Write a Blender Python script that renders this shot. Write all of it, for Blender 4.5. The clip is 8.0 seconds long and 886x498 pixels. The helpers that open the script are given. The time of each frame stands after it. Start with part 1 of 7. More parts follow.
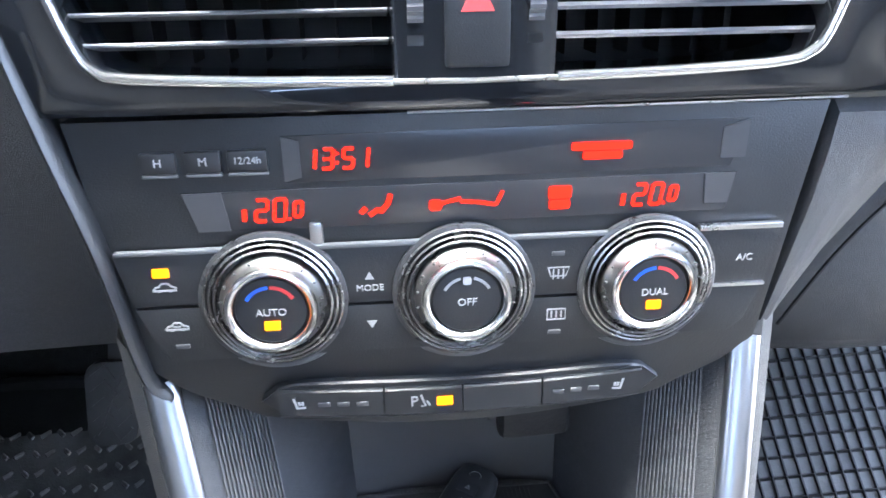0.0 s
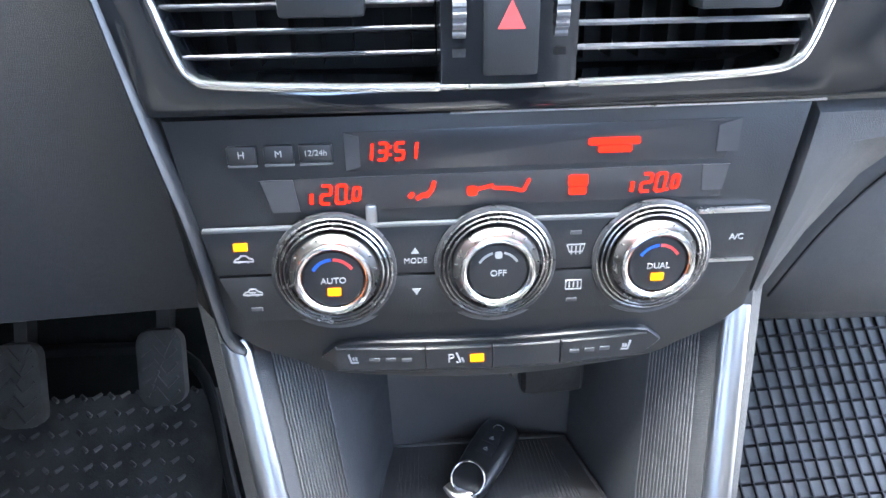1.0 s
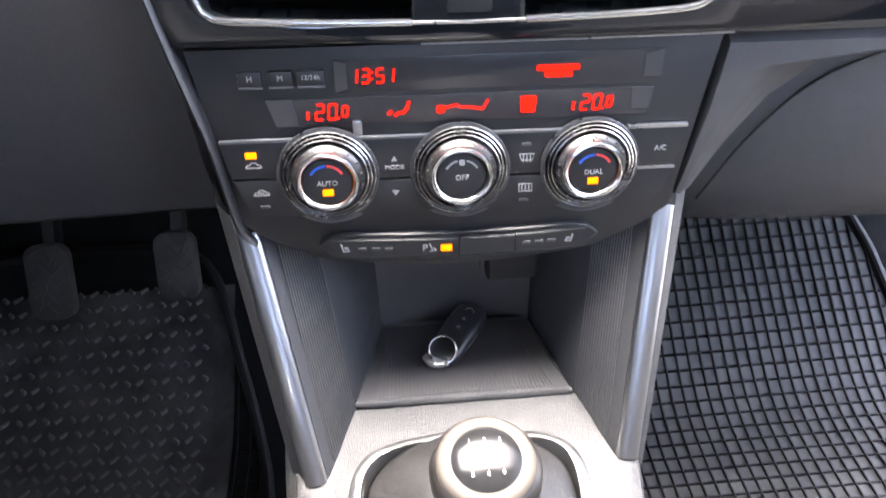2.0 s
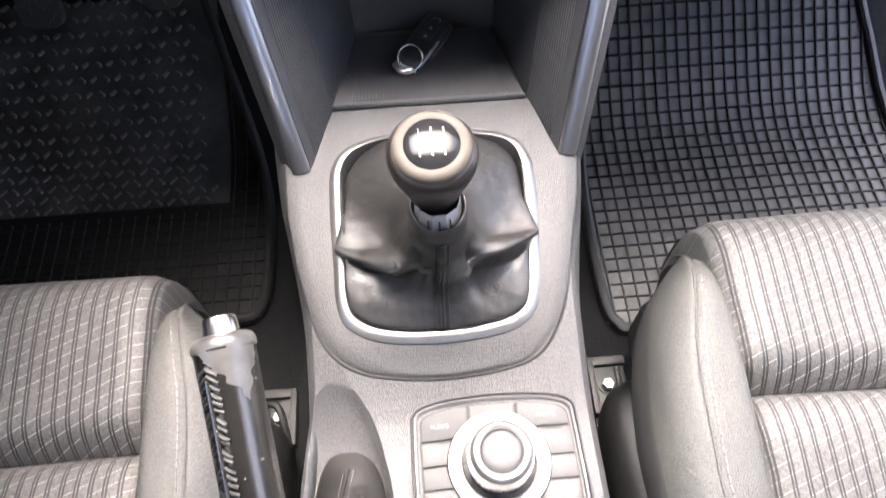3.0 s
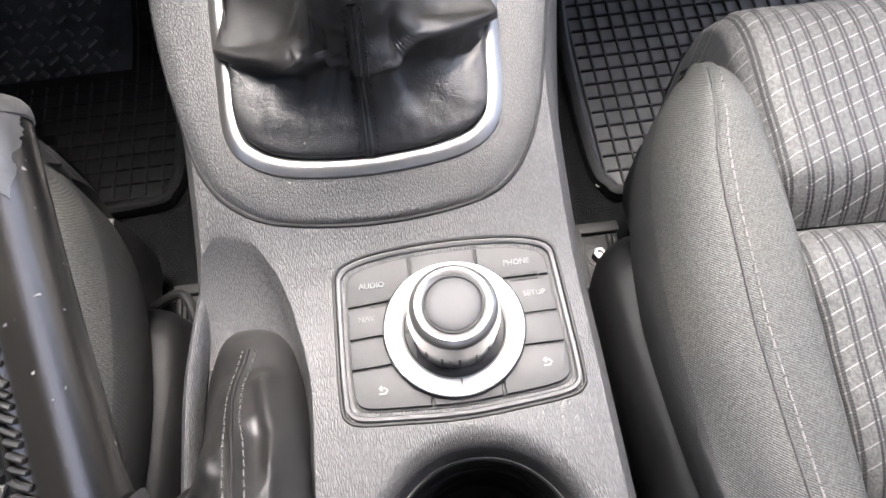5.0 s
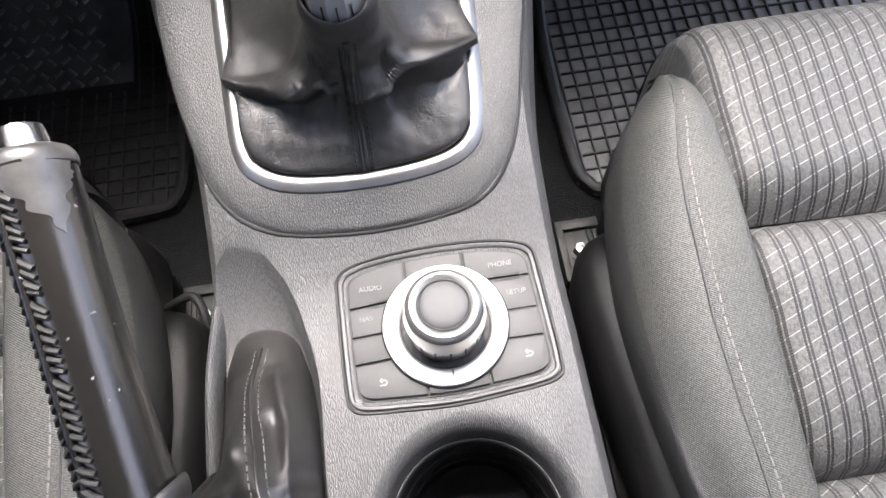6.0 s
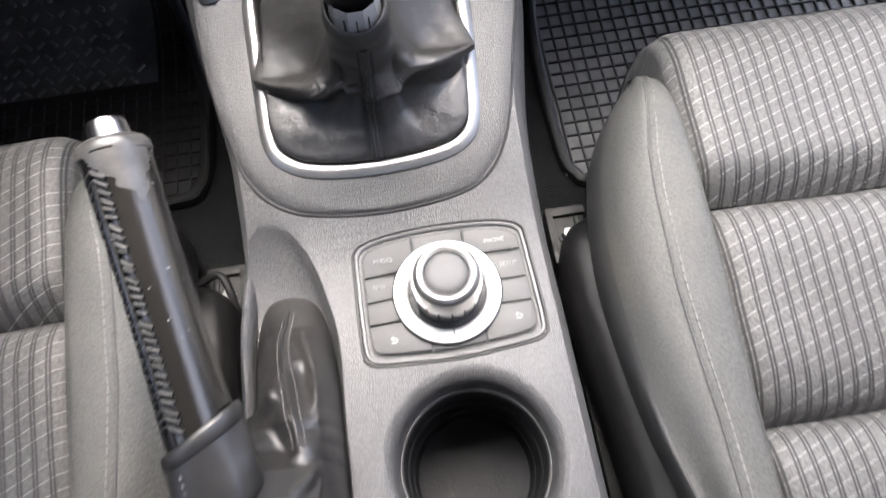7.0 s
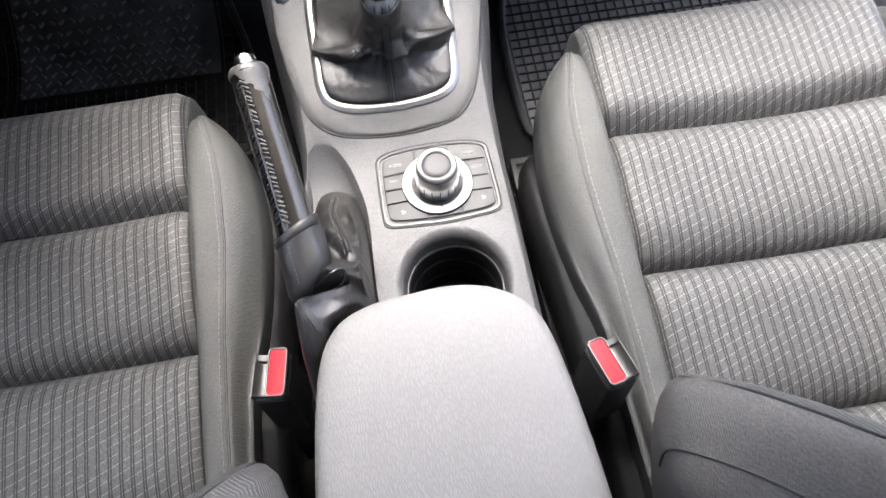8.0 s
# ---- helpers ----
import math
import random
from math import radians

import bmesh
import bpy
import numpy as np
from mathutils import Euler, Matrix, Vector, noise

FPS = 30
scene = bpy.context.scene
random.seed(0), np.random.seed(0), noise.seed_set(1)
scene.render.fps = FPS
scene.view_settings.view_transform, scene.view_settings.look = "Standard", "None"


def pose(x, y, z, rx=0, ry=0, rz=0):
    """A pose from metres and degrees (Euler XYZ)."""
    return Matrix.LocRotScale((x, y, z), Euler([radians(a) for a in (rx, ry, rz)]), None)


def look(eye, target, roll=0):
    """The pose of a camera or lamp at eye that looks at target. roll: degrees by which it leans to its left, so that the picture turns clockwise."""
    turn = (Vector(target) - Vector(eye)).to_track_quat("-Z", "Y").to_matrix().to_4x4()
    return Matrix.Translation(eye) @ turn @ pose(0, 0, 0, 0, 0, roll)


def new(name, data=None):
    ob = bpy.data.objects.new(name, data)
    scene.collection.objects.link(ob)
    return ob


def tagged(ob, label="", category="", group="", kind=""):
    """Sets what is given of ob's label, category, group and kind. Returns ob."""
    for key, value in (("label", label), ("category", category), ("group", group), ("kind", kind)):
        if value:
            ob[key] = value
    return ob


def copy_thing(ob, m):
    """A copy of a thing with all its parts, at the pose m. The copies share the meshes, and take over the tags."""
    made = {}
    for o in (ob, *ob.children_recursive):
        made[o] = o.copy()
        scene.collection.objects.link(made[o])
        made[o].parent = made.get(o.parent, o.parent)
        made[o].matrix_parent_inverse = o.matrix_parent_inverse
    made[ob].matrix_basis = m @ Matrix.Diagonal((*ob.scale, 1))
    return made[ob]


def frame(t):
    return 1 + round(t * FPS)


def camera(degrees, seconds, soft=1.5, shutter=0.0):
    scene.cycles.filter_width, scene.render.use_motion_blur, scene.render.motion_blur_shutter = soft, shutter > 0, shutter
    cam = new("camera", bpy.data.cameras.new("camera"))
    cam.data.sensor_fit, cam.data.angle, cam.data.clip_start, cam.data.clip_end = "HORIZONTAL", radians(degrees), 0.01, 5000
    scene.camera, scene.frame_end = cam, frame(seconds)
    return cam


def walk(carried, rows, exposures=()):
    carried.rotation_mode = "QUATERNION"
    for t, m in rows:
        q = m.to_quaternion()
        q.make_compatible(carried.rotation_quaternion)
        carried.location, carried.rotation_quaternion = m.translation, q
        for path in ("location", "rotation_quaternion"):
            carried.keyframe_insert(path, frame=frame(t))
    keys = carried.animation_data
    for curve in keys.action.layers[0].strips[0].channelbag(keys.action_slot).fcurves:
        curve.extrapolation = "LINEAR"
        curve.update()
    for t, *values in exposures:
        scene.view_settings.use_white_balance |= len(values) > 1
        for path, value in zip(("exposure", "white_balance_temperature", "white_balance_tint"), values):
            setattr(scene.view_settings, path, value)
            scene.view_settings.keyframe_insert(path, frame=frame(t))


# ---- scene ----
cam = camera(65.5, 8.0, shutter=0.25)
PATH = [
    (0, (-0.010, 0.062, 0.595), (0.124, 1.807, -0.371), -2.0),
    (0.5, (-0.024, 0.044, 0.603), (0.092, 1.776, -0.388), -2.0),
    (1, (-0.024, 0.022, 0.618), (0.075, 1.74, -0.400), -2.2),
    (1.2, (-0.021, 0.019, 0.619), (0.077, 1.729, -0.414), -2.1),
    (2.3, (-0.007, -0.067, 0.677), (0.065, 1.367, -0.715), -2.4),
    (2.5, (0.005, -0.079, 0.690), (0.055, 1.216, -0.833), -2.7),
    (3, (0.007, -0.091, 0.688), (0.038, 0.887, -1.057), -2.8),
    (3.5, (0.025, -0.095, 0.633), (0.037, 0.742, -1.183), -4.4),
    (4, (0.027, -0.079, 0.532), (0.044, 0.728, -1.298), -5.6),
    (4.5, (0.028, -0.085, 0.520), (0.066, 0.72, -1.310), -5.1),
    (4.7, (0.029, -0.091, 0.522), (0.072, 0.749, -1.293), -4.4),
    (5.8, (0.040, -0.101, 0.577), (0.099, 0.672, -1.266), -4.6),
    (6, (0.034, -0.103, 0.576), (0.097, 0.684, -1.262), -4.5),
    (6.5, (0.040, -0.097, 0.557), (0.088, 0.691, -1.281), -5.6),
    (7, (0.027, -0.139, 0.627), (0.097, 0.644, -1.212), -4.1),
    (7.2, (0.019, -0.192, 0.661), (0.087, 0.625, -1.160), -4.4),
    (7.4, (0.0039, -0.2289, 0.6903), (0.0826, 0.5776, -1.1386), -3.6),
    (7.5, (-0.002, -0.251, 0.711), (0.084, 0.548, -1.120), -3.1),
    (8, (0.004, -0.346, 0.796), (0.099, 0.523, -1.003), -3.3),
]
EXPOSURES = [(0, 6.42, 5850, 2), (1.2, 6.52, 5850, 1), (2.3, 5.45, 6550, 11), (3.0, 5.02, 6450, 11), (3.5, 4.64, 6350, 11), (4.0, 4.58, 6280, 10), (4.5, 4.38, 6200, 9), (6.5, 4.30, 6150, 8), (8.0, 4.36, 6150, 7)]
walk(cam, [(t, look(eye, target, roll)) for t, eye, target, roll in PATH], EXPOSURES)

# ---------------------------------------------------------------- daylight
world = bpy.data.worlds.new("sky")
scene.world = world
world.use_nodes = True
wn = world.node_tree
sky = wn.nodes.new("ShaderNodeTexSky")
sky.sky_type = "NISHITA"
sky.sun_disc = False
sky.sun_elevation = radians(72)
sky.sun_rotation = radians(11)
sky.air_density, sky.dust_density, sky.ozone_density = 0.45, 6.0, 0.3
wn.links.new(sky.outputs[0], wn.nodes["Background"].inputs[0])
wn.nodes["Background"].inputs[1].default_value = 0.12

sun_data = bpy.data.lights.new("sun", "SUN")
sun_data.energy, sun_data.angle, sun_data.color = 0.56, radians(48), (1.0, 0.985, 0.965)
sun = new("sun", sun_data)
sun.matrix_world = look((-0.34 * 3, 0.28 * 3, 0.90 * 3), (0, 0, 0))

# ---------------------------------------------------------------- building helpers
ORG = {}


def thing(name, label, category, base=(0, 0, 0), group="", kind=""):
    ob = new(name)
    ob.empty_display_size = 0.02
    ob.location = base
    ORG[ob.name] = Vector(base)
    return tagged(ob, label, category, group, kind)


def part(name, bm, material, parent, label="", sharp=35, smooth=True):
    """One mesh under a thing or a part; the vertices are given in the place's own coordinates."""
    me = bpy.data.meshes.new(name)
    org = ORG.get(parent.name, Vector()) if parent else Vector()
    if org.length:
        bmesh.ops.translate(bm, vec=-org, verts=bm.verts)
    bm.normal_update()
    bm.to_mesh(me)
    bm.free()
    me.materials.append(material)
    if smooth:
        me.polygons.foreach_set("use_smooth", [True] * len(me.polygons))
        me.set_sharp_from_angle(angle=radians(sharp))
    ob = new(name, me)
    ob.parent = parent
    ORG[ob.name] = org
    if label:
        tagged(ob, label)
    return ob


def skin(sections, around=False, along=False, caps=False):
    bm = bmesh.new()
    rows = [[bm.verts.new(p) for p in sec] for sec in sections]
    n, m = len(rows), len(rows[0])
    for i in range(n if along else n - 1):
        for j in range(m if around else m - 1):
            a, b = rows[i], rows[(i + 1) % n]
            quad = (a[j], a[(j + 1) % m], b[(j + 1) % m], b[j])
            if len(set(quad)) == 4:
                bm.faces.new(quad)
    if caps:
        bm.faces.new(rows[0][::-1])
        bm.faces.new(rows[-1])
    bmesh.ops.recalc_face_normals(bm, faces=bm.faces)
    return bm


def spline(pts, n=8, closed=False):
    """A smooth line through points of any dimension."""
    P = [np.array(p, float) for p in pts]
    k = len(P)
    out = []
    for i in range(k if closed else k - 1):
        if closed:
            a, b, c, d = P[i - 1], P[i], P[(i + 1) % k], P[(i + 2) % k]
        else:
            a, b, c, d = P[max(i - 1, 0)], P[i], P[i + 1], P[min(i + 2, k - 1)]
        for s in range(n):
            t = s / n
            out.append(0.5 * (2 * b + (c - a) * t + (2 * a - 5 * b + 4 * c - d) * t * t + (3 * b - a - 3 * c + d) * t ** 3))
    if not closed:
        out.append(P[-1])
    return [tuple(p) for p in out]


def ring2d(rx, ry, n=12):
    return [(rx * math.cos(2 * math.pi * i / n), ry * math.sin(2 * math.pi * i / n)) for i in range(n)]


def rrect(w, h, r, n=4, cx=0.0, cy=0.0):
    pts = []
    for sx, sy, a0 in ((1, 1, 0), (-1, 1, 90), (-1, -1, 180), (1, -1, 270)):
        for i in range(n + 1):
            a = radians(a0 + 90 * i / n)
            pts.append((cx + sx * (w / 2 - r) + r * math.cos(a), cy + sy * (h / 2 - r) + r * math.sin(a)))
    return pts


def sweep(path, profile, closed=False, up=(0, 0, 1), scale=None):
    """A profile carried along a line; profile x lies across the line, profile y along up."""
    P = [Vector(p) for p in path]
    up = Vector(up)
    secs = []
    for i, p in enumerate(P):
        if closed:
            t = P[(i + 1) % len(P)] - P[i - 1]
        else:
            t = P[min(i + 1, len(P) - 1)] - P[max(i - 1, 0)]
        t.normalize()
        side = t.cross(up).normalized()
        top = side.cross(t).normalized()
        k = scale[i] if scale else 1.0
        secs.append([p + side * (a * k) + top * (b * k) for a, b in profile])
    return skin(secs, around=True, along=closed, caps=not closed)


def plate(outline, holes=(), thick=0.002, bevel=0.0, m=None, base=0.0):
    """A flat plate with holes: front face at base, body behind it (minus z), front rim bevelled."""
    bm = bmesh.new()
    edges = []
    for loop in (outline, *holes):
        vs = [bm.verts.new((x, y, base)) for x, y in loop]
        edges += [bm.edges.new((vs[i], vs[(i + 1) % len(vs)])) for i in range(len(vs))]
    if holes:
        bmesh.ops.triangle_fill(bm, use_beauty=True, use_dissolve=False, edges=edges)
    else:
        bm.faces.new(list(bm.verts))
    for f in bm.faces:
        f.normal_update()
        if f.normal.z < 0:
            f.normal_flip()
    front = list(bm.faces)
    rim = [e for e in bm.edges if len(e.link_faces) == 1]
    got = bmesh.ops.extrude_face_region(bm, geom=front)
    moved = [v for v in got["geom"] if isinstance(v, bmesh.types.BMVert)]
    bmesh.ops.translate(bm, vec=(0, 0, -thick), verts=moved)
    bmesh.ops.recalc_face_normals(bm, faces=bm.faces)
    if bevel:
        rim = [e for e in bm.edges if all(abs(v.co.z - base) < 1e-7 for v in e.verts)
               and any(all(abs(v.co.z - base) < 1e-7 for v in f.verts) for f in e.link_faces)
               and not all(all(abs(v.co.z - base) < 1e-7 for v in f.verts) for f in e.link_faces)]
        bmesh.ops.bevel(bm, geom=rim, offset=bevel, segments=2, profile=0.6, affect="EDGES", clamp_overlap=True)
    if m is not None:
        bm.transform(m)
    return bm


def block(sx, sy, sz, bevel=0.002, m=None, seg=2, taper=1.0):
    bm = bmesh.new()
    bmesh.ops.create_cube(bm, size=1)
    for v in bm.verts:
        k = taper if v.co.z > 0 else 1.0
        v.co = Vector((v.co.x * sx * k, v.co.y * sy * k, v.co.z * sz))
    if bevel:
        bmesh.ops.bevel(bm, geom=list(bm.edges), offset=bevel, segments=seg, profile=0.6, affect="EDGES", clamp_overlap=True)
    if m is not None:
        bm.transform(m)
    return bm


def lathe(profile, n=48, m=None, squash=1.0):
    """Profile of (radius, height) turned about z; radius 0 at an end closes it."""
    bm = bmesh.new()
    rows = []
    for r, z in profile:
        if r < 1e-6:
            rows.append([bm.verts.new((0, 0, z))])
        else:
            rows.append([bm.verts.new((r * math.cos(2 * math.pi * i / n), squash * r * math.sin(2 * math.pi * i / n), z)) for i in range(n)])
    for a, b in zip(rows, rows[1:]):
        for i in range(n):
            j = (i + 1) % n
            if len(a) == 1 and len(b) == 1:
                continue
            if len(a) == 1:
                bm.faces.new((a[0], b[j], b[i]))
            elif len(b) == 1:
                bm.faces.new((a[i], a[j], b[0]))
            else:
                bm.faces.new((a[i], a[j], b[j], b[i]))
    bmesh.ops.recalc_face_normals(bm, faces=bm.faces)
    if m is not None:
        bm.transform(m)
    return bm


def join(*bms):
    out = bmesh.new()
    for b in bms:
        me = bpy.data.meshes.new("tmp")
        b.to_mesh(me)
        b.free()
        out.from_mesh(me)
        bpy.data.meshes.remove(me)
    return out


def letters(text, size, m, depth=0.0002):
    """Raised lettering in the built-in font, centred, as a bmesh."""
    cu = bpy.data.curves.new("letters", "FONT")
    cu.body, cu.size, cu.extrude = text, size, depth
    cu.align_x, cu.align_y, cu.resolution_u = "CENTER", "CENTER", 3
    ob = bpy.data.objects.new("letters", cu)
    scene.collection.objects.link(ob)
    me = bpy.data.meshes.new_from_object(ob.evaluated_get(bpy.context.evaluated_depsgraph_get()))
    bm = bmesh.new()
    bm.from_mesh(me)
    bm.transform(m)
    bpy.data.objects.remove(ob)
    bpy.data.curves.remove(cu)
    bpy.data.meshes.remove(me)
    return bm


def strokes(lines, width, z, m=None, thick=0.0002):
    """Printed strokes: each line a list of points, drawn as a thin ribbon."""
    bms = []
    for line in lines:
        pr = [(width / 2, 0), (width / 2, thick), (-width / 2, thick), (-width / 2, 0)]
        bms.append(sweep([(x, y, z) for x, y in line], pr))
    bm = join(*bms)
    if m is not None:
        bm.transform(m)
    return bm


def cut(name, bm, cutters, material, parent, label="", sharp=30):
    """A solid with other solids cut out of it."""
    me = bpy.data.meshes.new(name)
    bm.to_mesh(me)
    bm.free()
    raw = new("raw", me)
    tools = []
    for c in cutters:
        cme = bpy.data.meshes.new("tool")
        c.to_mesh(cme)
        c.free()
        tool = new("tool", cme)
        tools.append(tool)
        mod = raw.modifiers.new("cut", "BOOLEAN")
        mod.operation, mod.solver, mod.object = "DIFFERENCE", "EXACT", tool
    done = bpy.data.meshes.new_from_object(raw.evaluated_get(bpy.context.evaluated_depsgraph_get()))
    out = bmesh.new()
    out.from_mesh(done)
    for o in (raw, *tools):
        d = o.data
        bpy.data.objects.remove(o)
        bpy.data.meshes.remove(d)
    bpy.data.meshes.remove(done)
    return part(name, out, material, parent, label, sharp)


# ---------------------------------------------------------------- materials
def nodes_of(name):
    mt = bpy.data.materials.new(name)
    mt.use_nodes = True
    nt = mt.node_tree
    return mt, nt, nt.nodes["Principled BSDF"], nt.nodes.new("ShaderNodeTexCoord")


def math_node(nt, op, a, b=None):
    n = nt.nodes.new("ShaderNodeMath")
    n.operation = op
    for i, v in enumerate((a, b)):
        if v is None:
            continue
        if isinstance(v, (int, float)):
            n.inputs[i].default_value = v
        else:
            nt.links.new(v, n.inputs[i])
    return n.outputs[0]


def mapped(nt, tc, scale=(1, 1, 1), rot=(0, 0, 0)):
    mp = nt.nodes.new("ShaderNodeMapping")
    mp.inputs["Scale"].default_value = scale
    mp.inputs["Rotation"].default_value = [radians(a) for a in rot]
    nt.links.new(tc.outputs["Object"], mp.inputs["Vector"])
    return mp.outputs["Vector"]


def noise_node(nt, vec, scale, detail=3.0, rough=0.55):
    n = nt.nodes.new("ShaderNodeTexNoise")
    n.inputs["Scale"].default_value = scale
    n.inputs["Detail"].default_value = detail
    n.inputs["Roughness"].default_value = rough
    nt.links.new(vec, n.inputs["Vector"])
    return n.outputs["Fac"]


def ramp(nt, fac, stops):
    r = nt.nodes.new("ShaderNodeValToRGB")
    els = r.color_ramp.elements
    while len(els) < len(stops):
        els.new(0.5)
    for e, (p, c) in zip(els, stops):
        e.position = p
        e.color = (*c, 1) if len(c) == 3 else c
    nt.links.new(fac, r.inputs["Fac"])
    return r.outputs["Color"]


def blend(nt, fac, a, b):
    n = nt.nodes.new("ShaderNodeMix")
    n.data_type = "RGBA"
    for sock, v in ((n.inputs[0], fac), (n.inputs[6], a), (n.inputs[7], b)):
        if isinstance(v, (int, float)):
            sock.default_value = v
        elif isinstance(v, tuple):
            sock.default_value = (*v, 1)
        else:
            nt.links.new(v, sock)
    return n.outputs[2]


def bump(nt, bsdf, height, dist, strength=1.0, after=None):
    b = nt.nodes.new("ShaderNodeBump")
    b.inputs["Strength"].default_value = strength
    b.inputs["Distance"].default_value = dist
    nt.links.new(height, b.inputs["Height"])
    if after is not None:
        nt.links.new(after, b.inputs["Normal"])
    nt.links.new(b.outputs[0], bsdf.inputs["Normal"])
    return b.outputs[0]


def plain(name, col, rough=0.5, metal=0.0, var=0.15, vscale=25, grain=0.0, gscale=900, rvar=0.08, spec=0.5, coat=0.0):
    """A paint, plastic or metal with uneven tone, uneven gloss and a fine grain."""
    mt, nt, b, tc = nodes_of(name)
    v = mapped(nt, tc)
    n1 = noise_node(nt, v, vscale, 5)
    lo = tuple(c * (1 - var) for c in col)
    hi = tuple(min(1, c * (1 + var)) for c in col)
    nt.links.new(ramp(nt, n1, [(0.3, lo), (0.7, hi)]), b.inputs["Base Color"])
    n2 = noise_node(nt, v, vscale * 3.1, 6, 0.7)
    r = math_node(nt, "ADD", math_node(nt, "MULTIPLY", math_node(nt, "SUBTRACT", n2, 0.5), rvar * 4), rough)
    nt.links.new(r, b.inputs["Roughness"])
    b.inputs["Metallic"].default_value = metal
    b.inputs["Specular IOR Level"].default_value = spec
    b.inputs["Coat Weight"].default_value = coat
    b.inputs["Coat Roughness"].default_value = 0.05
    if grain:
        bump(nt, b, noise_node(nt, v, gscale, 2), grain)
    return mt


def grained(name, col, rough=0.5, depth=0.00018, cell=820, stretch=(1, 0.36, 1), spec=0.5, var=0.1, pit=0.75):
    """Moulded plastic or vinyl with a leather-like wrinkle grain."""
    mt, nt, b, tc = nodes_of(name)
    v = mapped(nt, tc, stretch)
    warp = nt.nodes.new("ShaderNodeTexNoise")
    warp.inputs["Scale"].default_value = 240
    nt.links.new(v, warp.inputs["Vector"])
    mix = nt.nodes.new("ShaderNodeVectorMath")
    mix.operation = "MULTIPLY_ADD"
    mix.inputs[1].default_value = (0.0012, 0.0012, 0.0012)
    nt.links.new(warp.outputs["Color"], mix.inputs[0])
    nt.links.new(v, mix.inputs[2])
    vo = nt.nodes.new("ShaderNodeTexVoronoi")
    vo.feature = "DISTANCE_TO_EDGE"
    vo.inputs["Scale"].default_value = cell
    nt.links.new(mix.outputs[0], vo.inputs["Vector"])
    h = ramp(nt, vo.outputs["Distance"], [(0.0, (0, 0, 0)), (0.35, (1, 1, 1))])
    plain_v = mapped(nt, tc)
    big = noise_node(nt, plain_v, 14, 5)
    lo = tuple(c * (1 - var) for c in col)
    hi = tuple(c * (1 + var) for c in col)
    base = ramp(nt, big, [(0.3, lo), (0.7, hi)])
    dark = tuple(c * pit for c in col)
    nt.links.new(blend(nt, h, dark, base), b.inputs["Base Color"])
    fine = noise_node(nt, plain_v, 90, 5)
    nt.links.new(math_node(nt, "ADD", math_node(nt, "MULTIPLY", fine, 0.16), rough - 0.08), b.inputs["Roughness"])
    b.inputs["Specular IOR Level"].default_value = spec
    first = bump(nt, b, noise_node(nt, plain_v, 700, 2), 0.0001)
    bump(nt, b, h, depth, 0.8, first)
    return mt


def streaked(name, col, rough=0.47, depth=0.00016, scale=650, var=0.08, pit=0.68, long=0.28):
    """Moulded plastic with a fine wavy grain running along y."""
    mt, nt, b, tc = nodes_of(name)
    warp = nt.nodes.new("ShaderNodeTexNoise")
    warp.inputs["Scale"].default_value = 85
    nt.links.new(tc.outputs["Object"], warp.inputs["Vector"])
    mix = nt.nodes.new("ShaderNodeVectorMath")
    mix.operation = "MULTIPLY_ADD"
    mix.inputs[1].default_value = (0.0026, 0.0026, 0.0026)
    nt.links.new(warp.outputs["Color"], mix.inputs[0])
    nt.links.new(tc.outputs["Object"], mix.inputs[2])
    mp = nt.nodes.new("ShaderNodeMapping")
    mp.inputs["Scale"].default_value = (1, long, 0.5)
    nt.links.new(mix.outputs[0], mp.inputs["Vector"])
    vo = nt.nodes.new("ShaderNodeTexVoronoi")
    vo.feature = "DISTANCE_TO_EDGE"
    vo.inputs["Scale"].default_value = scale
    nt.links.new(mp.outputs["Vector"], vo.inputs["Vector"])
    h = ramp(nt, vo.outputs["Distance"], [(0.02, (0, 0, 0)), (0.24, (1, 1, 1))])
    v = mapped(nt, tc)
    big = noise_node(nt, v, 14, 5)
    base = ramp(nt, big, [(0.3, tuple(c * (1 - var) for c in col)), (0.7, tuple(c * (1 + var) for c in col))])
    nt.links.new(blend(nt, h, tuple(c * pit for c in col), base), b.inputs["Base Color"])
    nt.links.new(math_node(nt, "ADD", math_node(nt, "MULTIPLY", noise_node(nt, v, 90, 5), 0.16), rough - 0.08), b.inputs["Roughness"])
    b.inputs["Specular IOR Level"].default_value = 0.42
    bump(nt, b, h, depth, 0.7)
    return mt


